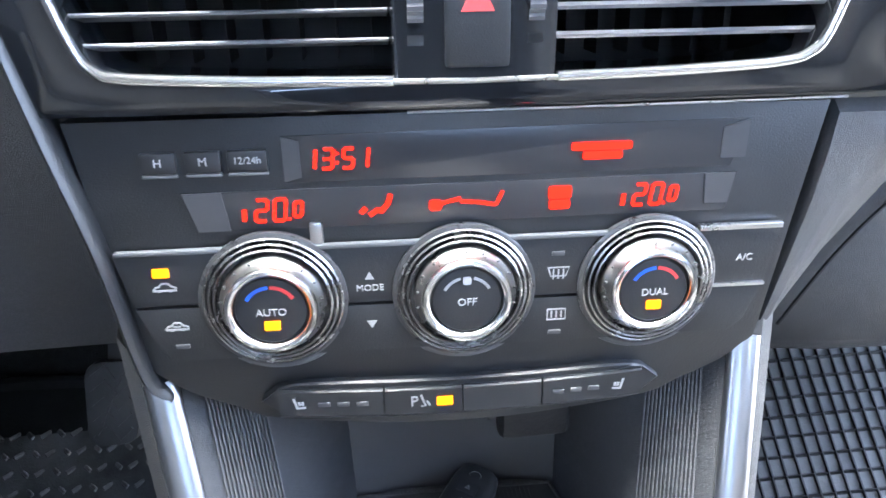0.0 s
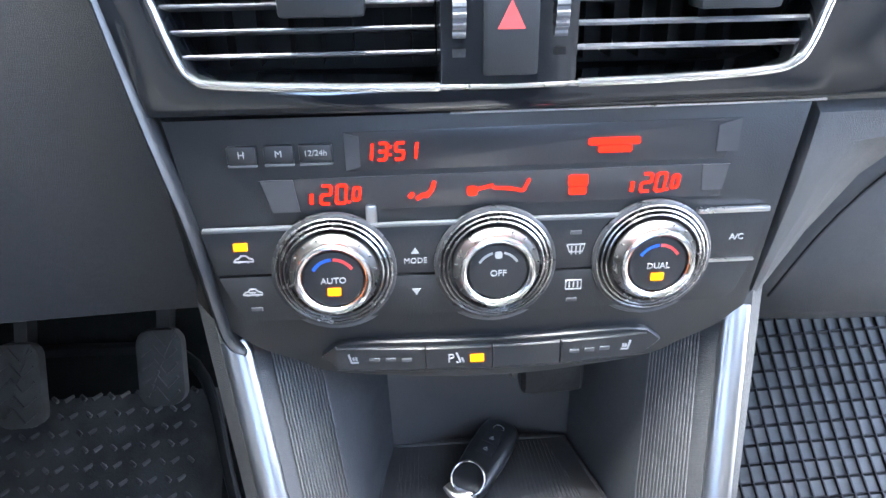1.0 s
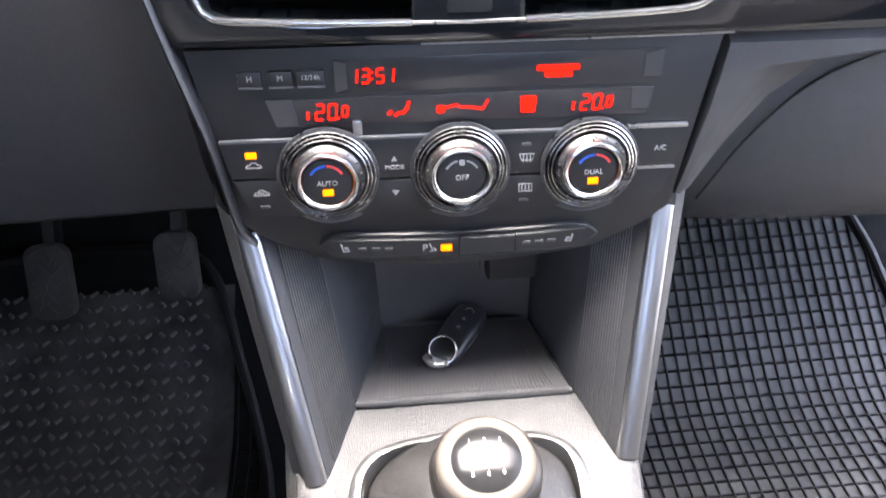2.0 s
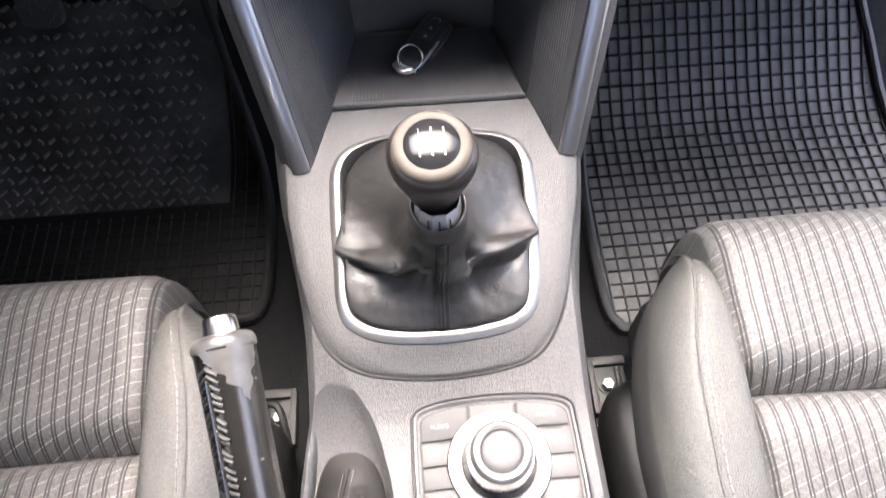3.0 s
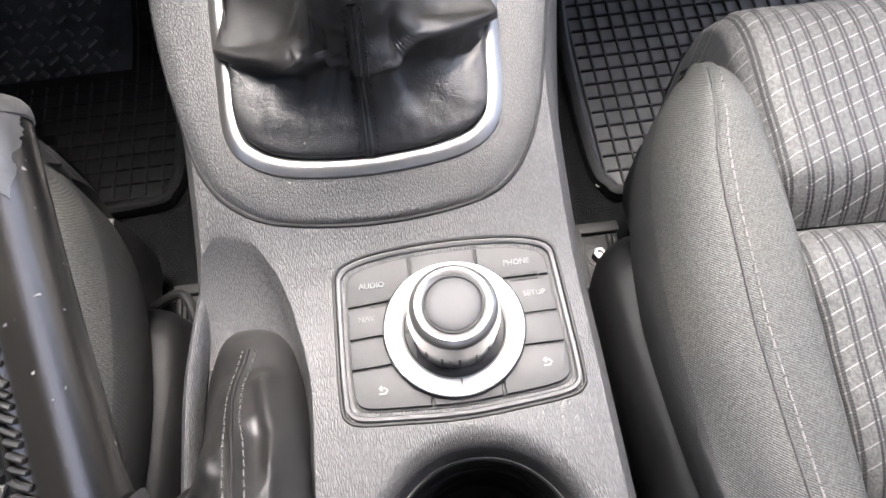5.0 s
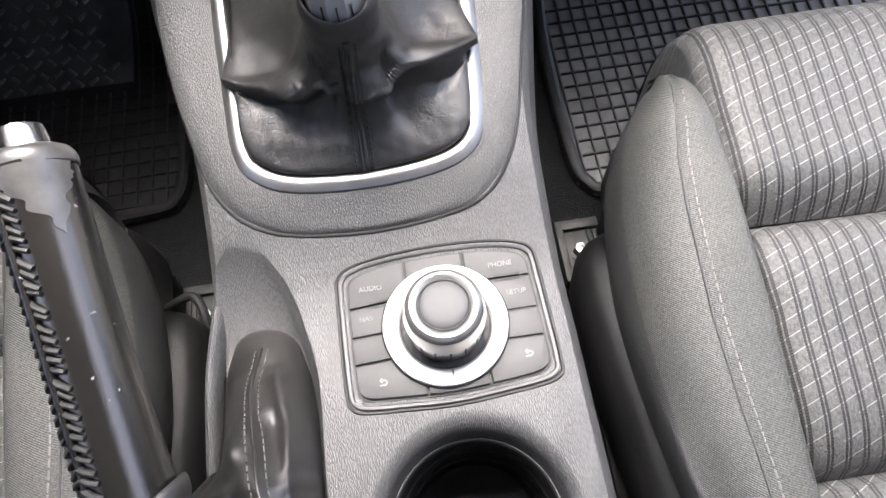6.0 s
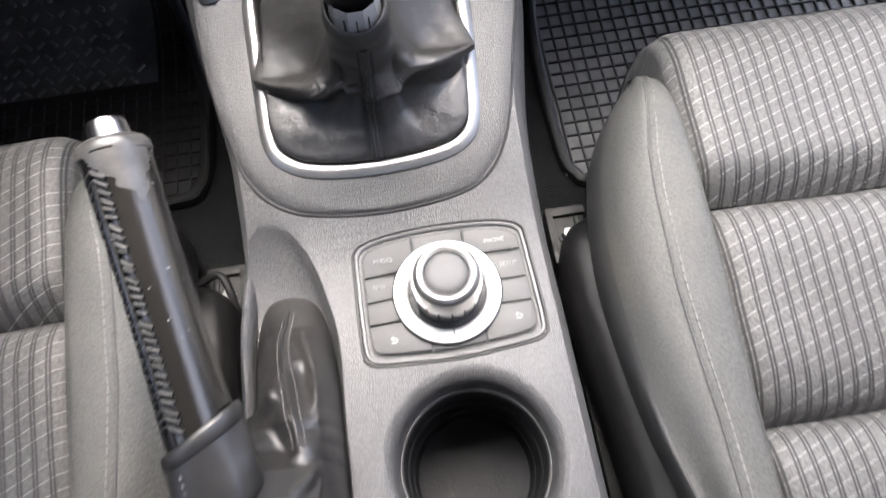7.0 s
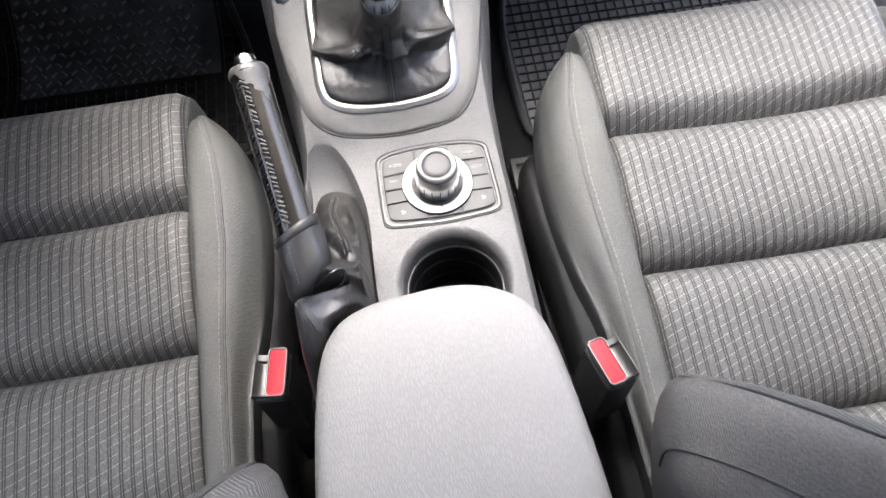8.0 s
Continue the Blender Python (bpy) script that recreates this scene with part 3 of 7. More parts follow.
# gloss black band with the two vent openings
LV = [(-0.0245, 0.182), (-0.142, 0.182), (-0.1345, 0.150), (-0.1275, 0.125), (-0.1225, 0.1175), (-0.112, 0.1145), (-0.07, 0.1125), (-0.0245, 0.1115)]
RV = [(0.0325, 0.182), (0.0325, 0.1115), (0.075, 0.1125), (0.112, 0.1145), (0.1235, 0.1175), (0.1295, 0.125), (0.1365, 0.150), (0.146, 0.182)]
band_outline = [(-0.1435, 0.1015), (0.0, 0.1005), (0.1435, 0.1015), (0.30, 0.108), (0.62, 0.125), (0.62, 0.21), (-0.17, 0.21), (-0.158, 0.15)]
part("gloss_band", plate(band_outline, (LV, RV), 0.03, 0.003, None, 0.005), PIANO, dashboard, "gloss black dashboard band", 40)
part("band_trim", sweep(spline([(-0.02, 0.1002, 0.0035), (0.06, 0.1004, 0.0035), (0.143, 0.101, 0.0035)], 6), ring2d(0.0006, 0.0006, 6)), SATIN, dashboard, "thin silver line")


def air_vent(outline, u_in, u_out, tab, label):
    vent = dash_thing("air_vent", label, "air vent", group="dashboard air vents")
    s = 1 if u_out > u_in else -1
    lo, hi = min(u_in, u_out), max(u_in, u_out)
    duct = [[(u, 0.104, w), (u, 0.104, -0.09), (u, 0.21, -0.09), (u, 0.21, w)] for u, w in ((lo - 0.010, -0.012), (hi + 0.010, -0.012))]
    part("duct", skin(duct), DUCTBLACK, vent, "black duct")
    for u in (lo - 0.009, hi + 0.009):
        part("duct_side", flat_box(u - 0.001, u + 0.001, 0.104, 0.21, -0.09, -0.010), DUCTBLACK, vent)
    path = spline([(x, y, 0.006) for x, y in outline[1:]], 5)
    part("chrome_trim", sweep(path, ring2d(0.0019, 0.0016, 10)), CHROME, vent, "polished chrome surround")
    for i, v in enumerate((0.1245, 0.1342, 0.1439, 0.1536, 0.1633, 0.173)):
        a, b = u_in + s * 0.001, s * (abs(u_out) - 0.0030 + (v - 0.125) * 0.28)
        prof = [(-0.0004, 0.0007), (0.0, 0.0), (-0.0004, -0.0007), (-0.010, -0.0005), (-0.010, 0.0005)] if s < 0 else [(-0.0006, 0.0012), (0.0, 0.0), (-0.0006, -0.0012), (-0.010, -0.0006), (-0.010, 0.0006)]
        m = at(0, v, -0.003) @ pose(0, 0, 0, -14 if s < 0 else -4)
        secs = [[(u, y, w) for w, y in prof] for u in (min(a, b), (a + b) / 2, max(a, b))]
        bm = skin(secs, around=True, caps=True)
        bm.transform(m)
        part("slat", bm, SLAT, vent)
    for i in range(7):
        u = lo + (hi - lo) * (i + 0.5) / 7
        part("fin", flat_box(u - 0.0006, u + 0.0006, 0.11, 0.19, -0.085, -0.065), DUCTBLACK, vent)
    tb = part("tab", block(0.034, 0.017, 0.016, 0.0025, at(tab, 0.1475, -0.002)), BUTTON, vent, "dark adjusting tab")
    part("tab_edge", block(0.030, 0.0026, 0.004, 0.001, at(tab, 0.1545, 0.0065)), SATIN, tb, "silver upper edge")
    return vent


DUCTBLACK = plain("duct_black", (0.004, 0.004, 0.0045), 0.7)
SLAT = plain("slat_grey_plastic", (0.10, 0.10, 0.105), 0.32, 0, 0.1, 40)
air_vent(LV, -0.0245, -0.131, -0.070, "rectangular black air vent with chrome surround and horizontal slats")
air_vent(RV, 0.0325, 0.133, 0.098, "rectangular black air vent with chrome surround, slats tilted upwards")

hub = dash_thing("vent_centre_panel", "grey plastic panel with hazard button and ribbed thumb wheels", "switch panel")
part("panel", plate([(-0.0240, 0.1105), (0.032, 0.1105), (0.032, 0.185), (-0.024, 0.185)], (), 0.03, 0.001, None, 0.003), GREYTRIM := plain("grey_trim_plastic", (0.085, 0.087, 0.09), 0.4, 0, 0.1, 30, 0.0001, 1500), hub)
hz = part("hazard_button", block(0.023, 0.052, 0.008, 0.002, at(0.0045, 0.141, 0.002)), BUTTON, hub, "black hazard warning button")
for pad, w, tone in ((0.0016, 0.0012, PANEL), (0.0034, 0.0007, GREYTRIM)):
    loop = [(x, y, 0.0032) for x, y in rrect(0.023 + 2 * pad, 0.052 + 2 * pad, 0.003 + pad, 4, 0.0045, 0.141)]
    part("button_frame", sweep(loop, ring2d(w, 0.0009, 8), True), tone, hub, "moulded frame round the hazard button")
part("lower_trim", sweep([(-0.026, 0.1112, 0.0055), (0.004, 0.1108, 0.0055), (0.034, 0.1112, 0.0055)], ring2d(0.0010, 0.0009, 8)), SATIN, hub, "thin silver trim line")
tri = [(0.0045 - 0.0056, 0.1335), (0.0045 + 0.0056, 0.1335), (0.0045, 0.1445)]
part("warning_triangle", plate(tri, (), 0.0006, 0, None, 0.0064), REDP, hz, "red warning triangle")
for u in (-0.0165, 0.0245):
    part("wheel_slot", plate(rrect(0.0085, 0.036, 0.003, 3, u, 0.139), (), 0.004, 0.0006, None, 0.0036), PANEL, hub)
    secs = []
    for i in range(61):
        a = radians(-70 + 140 * i / 60)
        r = 0.017 + (0.0009 if (i // 3) % 2 else 0.0)
        secs.append([(u - 0.0027, 0.1405 + r * math.sin(a), -0.009 + r * math.cos(a)), (u + 0.0027, 0.1405 + r * math.sin(a), -0.009 + r * math.cos(a))])
    part("thumb_wheel", skin(secs), SLAT, hub, "ribbed thumb wheel", 20)
    part("wheel_stop", block(0.007, 0.005, 0.003, 0.0008, at(u, 0.1245, 0.0035)), GREYTRIM, hub)
    part("mark", strokes([[(u - 0.002, 0.1215), (u + 0.0022, 0.1175), (u + 0.0022, 0.1215), (u - 0.002, 0.1215)]], 0.0004, 0.0032), PRINTDIM, hub)

# ---------------------------------------------------------------- climate control panel
climate = dash_thing("climate_panel", "black climate control panel with red displays and three chrome dials", "control panel")
face = [(-0.1395, 0.0995), (0.1395, 0.0995), (0.1255, -0.001)]
face += spline([(0.1255, -0.001), (0.112, -0.012), (0.094, -0.0205), (0.078, -0.0275), (0.03, -0.0335), (0.0, -0.0345), (-0.03, -0.0335), (-0.078, -0.0275), (-0.094, -0.0205), (-0.112, -0.012), (-0.1255, -0.001)], 4)[1:]
part("faceplate", plate(face[::-1], (), 0.03, 0.0012), PANEL, climate)
part("upper_display", plate([(-0.0655, 0.0925), (-0.0655, 0.0752), (0.103, 0.0752), (0.109, 0.0935), (0.10, 0.0935)], (), 0.001, 0.0003, None, 0.0006), LENS, climate, "smoked upper display window")
part("display_corner", plate([(-0.0653, 0.0922), (-0.0653, 0.0755), (-0.0590, 0.0772), (-0.0590, 0.0905)], (), 0.001, 0, None, 0.0009), DISP2 := plain("display_frame_grey", (0.035, 0.035, 0.037), 0.5), climate)
part("display_corner", plate([(0.0985, 0.0905), (0.0985, 0.0785), (0.1085, 0.0785), (0.1085, 0.0932)], (), 0.001, 0, None, 0.0009), DISP2, climate)
part("lower_display", plate([(-0.1030, 0.0728), (-0.0985, 0.0575), (0.1030, 0.0575), (0.1065, 0.0728)], (), 0.001, 0.0003, None, 0.0006), LENS, climate, "smoked lower display window")
part("display_corner", plate([(-0.1025, 0.0726), (-0.0983, 0.0577), (-0.0865, 0.0577), (-0.0885, 0.0726)], (), 0.001, 0, None, 0.0009), DISP2, climate)
part("display_corner", plate([(0.0945, 0.0605), (0.0935, 0.0726), (0.1058, 0.0726), (0.1038, 0.0605)][::-1], (), 0.001, 0, None, 0.0009), DISP2, climate)

SEGS = {"0": "abcdef", "1": "bc", "2": "abged", "3": "abgcd", "5": "afgcd"}


def digit(ch, u, v, h, bold=0.0012):
    """One seven-segment figure, centred."""
    w = h * 0.5
    ends = {"a": ((-w / 2, h / 2), (w / 2, h / 2)), "b": ((w / 2, h / 2), (w / 2, 0)), "c": ((w / 2, 0), (w / 2, -h / 2)), "d": ((-w / 2, -h / 2), (w / 2, -h / 2)),
            "e": ((-w / 2, 0), (-w / 2, -h / 2)), "f": ((-w / 2, h / 2), (-w / 2, 0)), "g": ((-w / 2, 0), (w / 2, 0))}
    lines = []
    for k in SEGS[ch]:
        (x0, y0), (x1, y1) = ends[k]
        sk = 0.12
        gx, gy = (x1 - x0) * 0.04, (y1 - y0) * 0.04
        lines.append([(u + x0 + gx + (y0 + gy) * sk, v + y0 + gy), (u + x1 - gx + (y1 - gy) * sk, v + y1 - gy)])
    return strokes(lines, bold, 0.0009)


for ch, u in (("1", -0.0555), ("3", -0.0492), ("5", -0.0418), ("1", -0.0365)):
    part("clock_digit", digit(ch, u, 0.0838, 0.0072), RED_LIT, climate, "glowing red clock figure")
part("clock_colon", join(strokes([[(-0.0457, 0.0852), (-0.0457, 0.0862)], [(-0.0459, 0.0818), (-0.0459, 0.0828)]], 0.0011, 0.0009)), RED_LIT, climate)
for u0 in (-0.0825, 0.0605):
    for ch, du, h in (("2", 0.0078, 0.0082), ("0", 0.0145, 0.0082), ("0", 0.0211, 0.0056)):
        part("temperature_digit", digit(ch, u0 + du, 0.0652, h), RED_LIT, climate, "glowing red temperature figure")
    part("temperature_mark", strokes([[(u0 + 0.0012, 0.0612), (u0 + 0.0016, 0.0658)]], 0.0016, 0.0009), RED_LIT, climate)
    part("decimal_point", strokes([[(u0 + 0.0177, 0.0610), (u0 + 0.0177, 0.0620)]], 0.0010, 0.0009), RED_LIT, climate)
part("seat_airflow_icon", strokes([[(-0.0385, 0.0625), (-0.0365, 0.0645)], [(-0.0352, 0.0615), (-0.0325, 0.0635), (-0.0300, 0.0630)], [(-0.0305, 0.0632), (-0.0282, 0.0660), (-0.0272, 0.0695)]], 0.0018, 0.0009), RED_LIT, climate, "glowing red airflow figure")
part("fan_icon", strokes([[(-0.0120, 0.0640), (-0.0085, 0.0640)], [(-0.0085, 0.0650), (-0.001, 0.0668)], [(-0.001, 0.0655), (0.006, 0.0650), (0.0125, 0.0637)], [(0.0125, 0.0637), (0.0150, 0.0690)]], 0.0013, 0.0009), RED_LIT, climate, "glowing red fan speed bars")
part("fan_blades", plate(rrect(0.0045, 0.0042, 0.001, 2, -0.0105, 0.0645), (), 0.0004, 0, None, 0.0013), RED_LIT, climate)
part("recirculation_icon", join(plate(rrect(0.0088, 0.0050, 0.0008, 2, 0.0370, 0.0675), (), 0.0004, 0, None, 0.0013), plate(rrect(0.0080, 0.0036, 0.0008, 2, 0.0370, 0.0627), (), 0.0004, 0, None, 0.0013)), RED_LIT, climate)
for u, v, w, h in ((0.052, 0.0850, 0.0230, 0.0030), (0.0525, 0.0815, 0.0150, 0.0030)):
    part("notice_bar", plate(rrect(w, h, 0.0008, 2, u, v), (), 0.0004, 0, None, 0.0013), RED_LIT, climate, "glowing red notice bar")

for u, w, tx, sz in ((-0.1085, 0.0122, "H", 0.0042), (-0.0930, 0.0125, "M", 0.0042), (-0.0775, 0.0140, "12/24h", 0.0036)):
    bt = part("clock_button", block(w, 0.0078, 0.004, 0.0009, at(u, 0.0842, 0.0003)), BUTTON, climate)
    part("lettering", letters(tx, sz, at(u, 0.0845, 0.0024)), PRINT, bt)
    part("lower_edge", block(w, 0.0012, 0.002, 0.0004, at(u, 0.0796, 0.0012)), GREYTRIM, bt)

# rows of push buttons; the dials stand over their inner ends
BTN = {
    "la": [(-0.1305, 0.0500), (-0.1262, 0.0290), (-0.085, 0.0290), (-0.085, 0.0500)],
    "lb": [(-0.1258, 0.0280), (-0.1190, 0.0085), (-0.1150, 0.0045), (-0.085, 0.0045), (-0.085, 0.0280)],
    "ma": [(-0.062, 0.0500), (-0.062, 0.0262), (-0.012, 0.0262), (-0.012, 0.0500)],
    "mb": [(-0.062, 0.0252), (-0.062, 0.0045), (-0.012, 0.0045), (-0.012, 0.0252)],
    "na": [(0.012, 0.0500), (0.012, 0.0252), (0.062, 0.0252), (0.062, 0.0500)],
    "nb": [(0.012, 0.0242), (0.012, 0.0040), (0.062, 0.0040), (0.062, 0.0242)],
    "ra": [(0.085, 0.0500), (0.085, 0.0265), (0.1235, 0.0265), (0.1270, 0.0500)],
    "rb": [(0.085, 0.0252), (0.085, 0.0045), (0.1120, 0.0045), (0.1175, 0.0095), (0.1230, 0.0252)],
}
btn = {}
for k, o in BTN.items():
    area = sum(o[i][0] * o[(i + 1) % len(o)][1] - o[(i + 1) % len(o)][0] * o[i][1] for i in range(len(o)))
    btn[k] = part("push_button", plate(o if area > 0 else o[::-1], (), 0.003, 0.0009, None, 0.0030), BUTTON, climate, "" if k != "rb" else "blank black push button")
for k, u0, u1, v in (("la", -0.1295, -0.09, 0.0512), ("ma", -0.06, -0.014, 0.0508), ("na", 0.014, 0.06, 0.0508), ("ra", 0.093, 0.1270, 0.0512)):
    part("top_edge", block(u1 - u0, 0.0024 if k == "ra" else 0.0018, 0.003, 0.0006, at((u0 + u1) / 2, v, 0.0028)), GREYTRIM if k != "ra" else SATIN, btn[k], "lighter top edge")
part("top_edge", block(0.023, 0.0014, 0.002, 0.0004, at(0.1120, 0.0258, 0.0030)), SATIN, btn["rb"])
for k, u, v in (("la", -0.1140, 0.0430),):
    part("indicator", block(0.0060, 0.0036, 0.001, 0.0003, at(u, v, 0.0032)), AMBER_LIT, btn[k], "glowing amber lamp")
for k, u, v in (("lb", -0.1105, 0.0115), ("na", 0.0370, 0.0432), ("nb", 0.0370, 0.0085)):
    part("indicator", block(0.0052, 0.0018, 0.001, 0.0003, at(u, v, 0.0032)), PRINTDIM, btn[k], "unlit indicator lamp")


def car_icon(u, v, fresh):
    o = 0.0033
    body = [(u - o - 0.001, v - 0.001), (u - o, v + 0.0004), (u - o * 0.6, v + 0.0006), (u - o * 0.3, v + 0.0019), (u + o * 0.4, v + 0.0019), (u + o * 0.75, v + 0.0006), (u + o + 0.001, v), (u + o + 0.001, v - 0.001), (u - o - 0.001, v - 0.001)]
    wheels = [[(u + d - 0.0006, v - 0.0013), (u + d + 0.0006, v - 0.0013)] for d in (-0.002, 0.002)]
    return strokes([body, *wheels] + ([[(u - 0.0015, v + 0.0002), (u + 0.0015, v + 0.0002)]] if fresh else []), 0.00075, 0.0031)


part("car_symbol", car_icon(-0.1135, 0.0368, False), PRINT, btn["la"], "printed white car outline")
part("car_symbol", car_icon(-0.1115, 0.0200, True), PRINT, btn["lb"], "printed white car outline")
part("lettering", letters("MODE", 0.0038, at(-0.0367, 0.0325, 0.0032)), PRINT, btn["ma"])
part("up_arrow", plate([(-0.0367 - 0.0018, 0.0362), (-0.0367 + 0.0018, 0.0362), (-0.0367, 0.0392)], (), 0.0004, 0, None, 0.0033), PRINT, btn["ma"])
part("down_arrow", plate([(-0.0367 - 0.0020, 0.0182), (-0.0367, 0.0150), (-0.0367 + 0.0020, 0.0182)], (), 0.0004, 0, None, 0.0033), PRINT, btn["mb"])
fdv = [[(0.0333, 0.0372), (0.0345, 0.0335), (0.0405, 0.0335), (0.0417, 0.0372), (0.0333, 0.0372)]] + [[(0.0355 + 0.002 * i, 0.0365), (0.0355 + 0.002 * i, 0.0322)] for i in range(3)]
part("screen_symbol", strokes(fdv, 0.0006, 0.0031), PRINT, btn["na"], "printed windscreen symbol")
rdv = [[(0.0338, 0.0188), (0.0338, 0.0142), (0.0412, 0.0142), (0.0412, 0.0188), (0.0338, 0.0188)]] + [[(0.0355 + 0.002 * i, 0.0180), (0.0355 + 0.002 * i, 0.0150)] for i in range(3)]
part("screen_symbol", strokes(rdv, 0.0007, 0.0031), PRINT, btn["nb"], "printed rear window symbol")
part("lettering", letters("A/C", 0.0041, at(0.1135, 0.0375, 0.0032)), PRINT, btn["ra"])


def dial(u, v, kind):
    """Chrome rotary dial: stepped dark rings, flared chrome collar, bright rim and black cap."""
    d = part("dial", lathe([(0.0, 0.002), (0.0282, 0.002), (0.0282, 0.0042), (0.0272, 0.0048), (0.0262, 0.0048), (0.0260, 0.0034), (0.0, 0.0034)], 64, at(u, v)), DARKRING, climate, "stepped chrome rotary dial with black cap")
    for r, w in ((0.0264, 0.0050), (0.0244, 0.0057), (0.0224, 0.0064)):
        part("ring", lathe([(r - 0.0010, w - 0.003), (r - 0.0009, w + 0.0003), (r - 0.0004, w + 0.0008), (r + 0.0002, w + 0.0003), (r + 0.0003, w - 0.003)], 64, at(u, v)), RINGMETAL, d, "dark chrome ring")
    part("collar", lathe([(0.0200, 0.004), (0.0199, 0.0070), (0.0193, 0.0082), (0.0182, 0.0098), (0.0176, 0.0118), (0.0174, 0.0124)], 64, at(u, v)), COLLAR, d, "flared satin chrome collar")
    for i in range(18):
        a = 2 * math.pi * i / 18
        part("notch", block(0.0007, 0.0030, 0.0008, 0.0002, at(u, v) @ pose(0, 0, 0, 0, 0, math.degrees(a)) @ pose(0, 0.0186, 0.0092, 50, 0, 0)), DARKRING, d)
    part("rim", lathe([(0.0174, 0.0118), (0.0174, 0.0126), (0.0167, 0.0138), (0.0156, 0.0142), (0.0145, 0.0136), (0.0138, 0.0124), (0.0136, 0.010)], 64, at(u, v)), CHROME, d, "bright chrome rim")
    cap = part("cap", lathe([(0.0, 0.0128), (0.010, 0.0127), (0.0130, 0.0122), (0.0138, 0.0112), (0.0138, 0.0095)], 48, at(u, v)), BUTTON, d, "black cap with white lettering")
    top = 0.0130

    def arc(a0, a1, r):
        return [(u + r * math.cos(radians(a0 + (a1 - a0) * i / 10)), v + r * math.sin(radians(a0 + (a1 - a0) * i / 10))) for i in range(11)]

    if kind == "OFF":
        part("scale_arc", strokes([arc(150, 105, 0.0098), arc(75, 30, 0.0098)], 0.0011, 0.0127), PRINT, cap)
        part("fan_symbol", plate(rrect(0.0032, 0.0032, 0.0008, 2, u, v + 0.0086), (), 0.0006, 0, None, 0.0133), PRINT, cap)
        part("lettering", letters("OFF", 0.0043, at(u, v - 0.0005, top)), PRINT, cap)
    else:
        part("blue_arc", strokes([arc(150, 92, 0.0098)], 0.0014, 0.0127), BLUEP, cap, "printed blue arc")
        part("red_arc", strokes([arc(88, 30, 0.0098)], 0.0014, 0.0127), REDP, cap, "printed red arc")
        part("lettering", letters(kind, 0.0041, at(u, v - 0.0005, top)), PRINT, cap)
        part("indicator", block(0.0058, 0.0036, 0.0012, 0.0003, at(u, v - 0.0058, top)), AMBER_LIT, cap, "glowing amber lamp")
    # moulded crescent under the dial
    cres = [(u + 0.0292 * math.cos(radians(a)), v + 0.0292 * math.sin(radians(a)), 0.001) for a in range(215, 326, 6)]
    part("crescent", sweep(cres, ring2d(0.0022, 0.0012, 10)), GREYTRIM, d)


COLLAR = plain("collar_metal", (0.30, 0.295, 0.285), 0.3, 1.0, 0.06, 30)
RINGMETAL = plain("dark_chrome", (0.42, 0.41, 0.40), 0.25, 1.0, 0.1, 30)
dial(-0.0735, 0.0295, "AUTO")
dial(0.0, 0.0295, "OFF")
dial(0.0735, 0.0295, "DUAL")
part("sun_sensor", block(0.0050, 0.0090, 0.003, 0.0012, at(-0.0555, 0.0555, 0.001)), SATIN, climate, "small pale sensor tab")

# ---------------------------------------------------------------- switch row under the climate panel
switches = dash_thing("switch_row", "row of four black push switches for seat heating and parking sensors", "switch row")


def bow(u):
    return -0.0175 - 0.0035 * (1 - (u / 0.08) ** 2) + 0.0015


house = []
for u in np.linspace(-0.083, 0.083, 25):
    e = 0.0085 * (1 - (abs(u) / 0.083) ** 8) ** 0.5 + 0.0006
    c = bow(u)
    house.append([(u, c + e, -0.012), (u, c + e, 0.0028), (u, c + e - 0.0008, 0.0038), (u, c - e + 0.0008, 0.0038), (u, c - e, 0.0028), (u, c - e, -0.012)])
part("housing", skin(house, around=True, caps=True), PANEL, switches)
cuts = (-0.0765, -0.0335, -0.0010, 0.0325, 0.0755)
sw = []
for a, b in zip(cuts, cuts[1:]):
    secs = []
    for u in np.linspace(a + 0.0004, b - 0.0004, 9):
        c = bow(u)
        secs.append([(u, c + 0.0062, 0.002), (u, c + 0.0062, 0.0052), (u, c + 0.0055, 0.0060), (u, c - 0.0060, 0.0060), (u, c - 0.0068, 0.0052), (u, c - 0.0068, 0.002)])
    sw.append(part("switch", skin(secs, around=True, caps=True), BUTTON, switches))


def seat_icon(u, v, s):
    return strokes([[(u - s * 0.0022, v + 0.0030), (u - s * 0.0010, v - 0.0018), (u + s * 0.0024, v - 0.0016)], [(u - s * 0.0002, v + 0.0012), (u + s * 0.0002, v - 0.0006)], [(u + s * 0.0012, v + 0.0012), (u + s * 0.0014, v - 0.0006)]], 0.0010, 0.0061)


part("seat_symbol", seat_icon(-0.0680, bow(-0.068), 1), PRINT, sw[0], "printed heated seat symbol")
part("seat_symbol", seat_icon(0.0650, bow(0.065), -1), PRINT, sw[3], "printed heated seat symbol")
for k, us in ((0, (-0.0580, -0.0502, -0.0425)), (3, (0.0395, 0.0470, 0.0545))):
    for u in us:
        part("indicator", block(0.0048, 0.0020, 0.0008, 0.0003, at(u, bow(u), 0.0062)), PRINTDIM, sw[k], "unlit indicator lamp")
part("lettering", join(letters("P", 0.0068, at(-0.0212, bow(-0.021), 0.0062)), strokes([[(-0.0185, bow(0) + 0.0035), (-0.0165, bow(0) - 0.0020), (-0.0185, bow(0) - 0.0020)], [(-0.0160, bow(0) + 0.0005), (-0.0148, bow(0) - 0.002)]], 0.0009, 0.0061)), PRINT, sw[1])
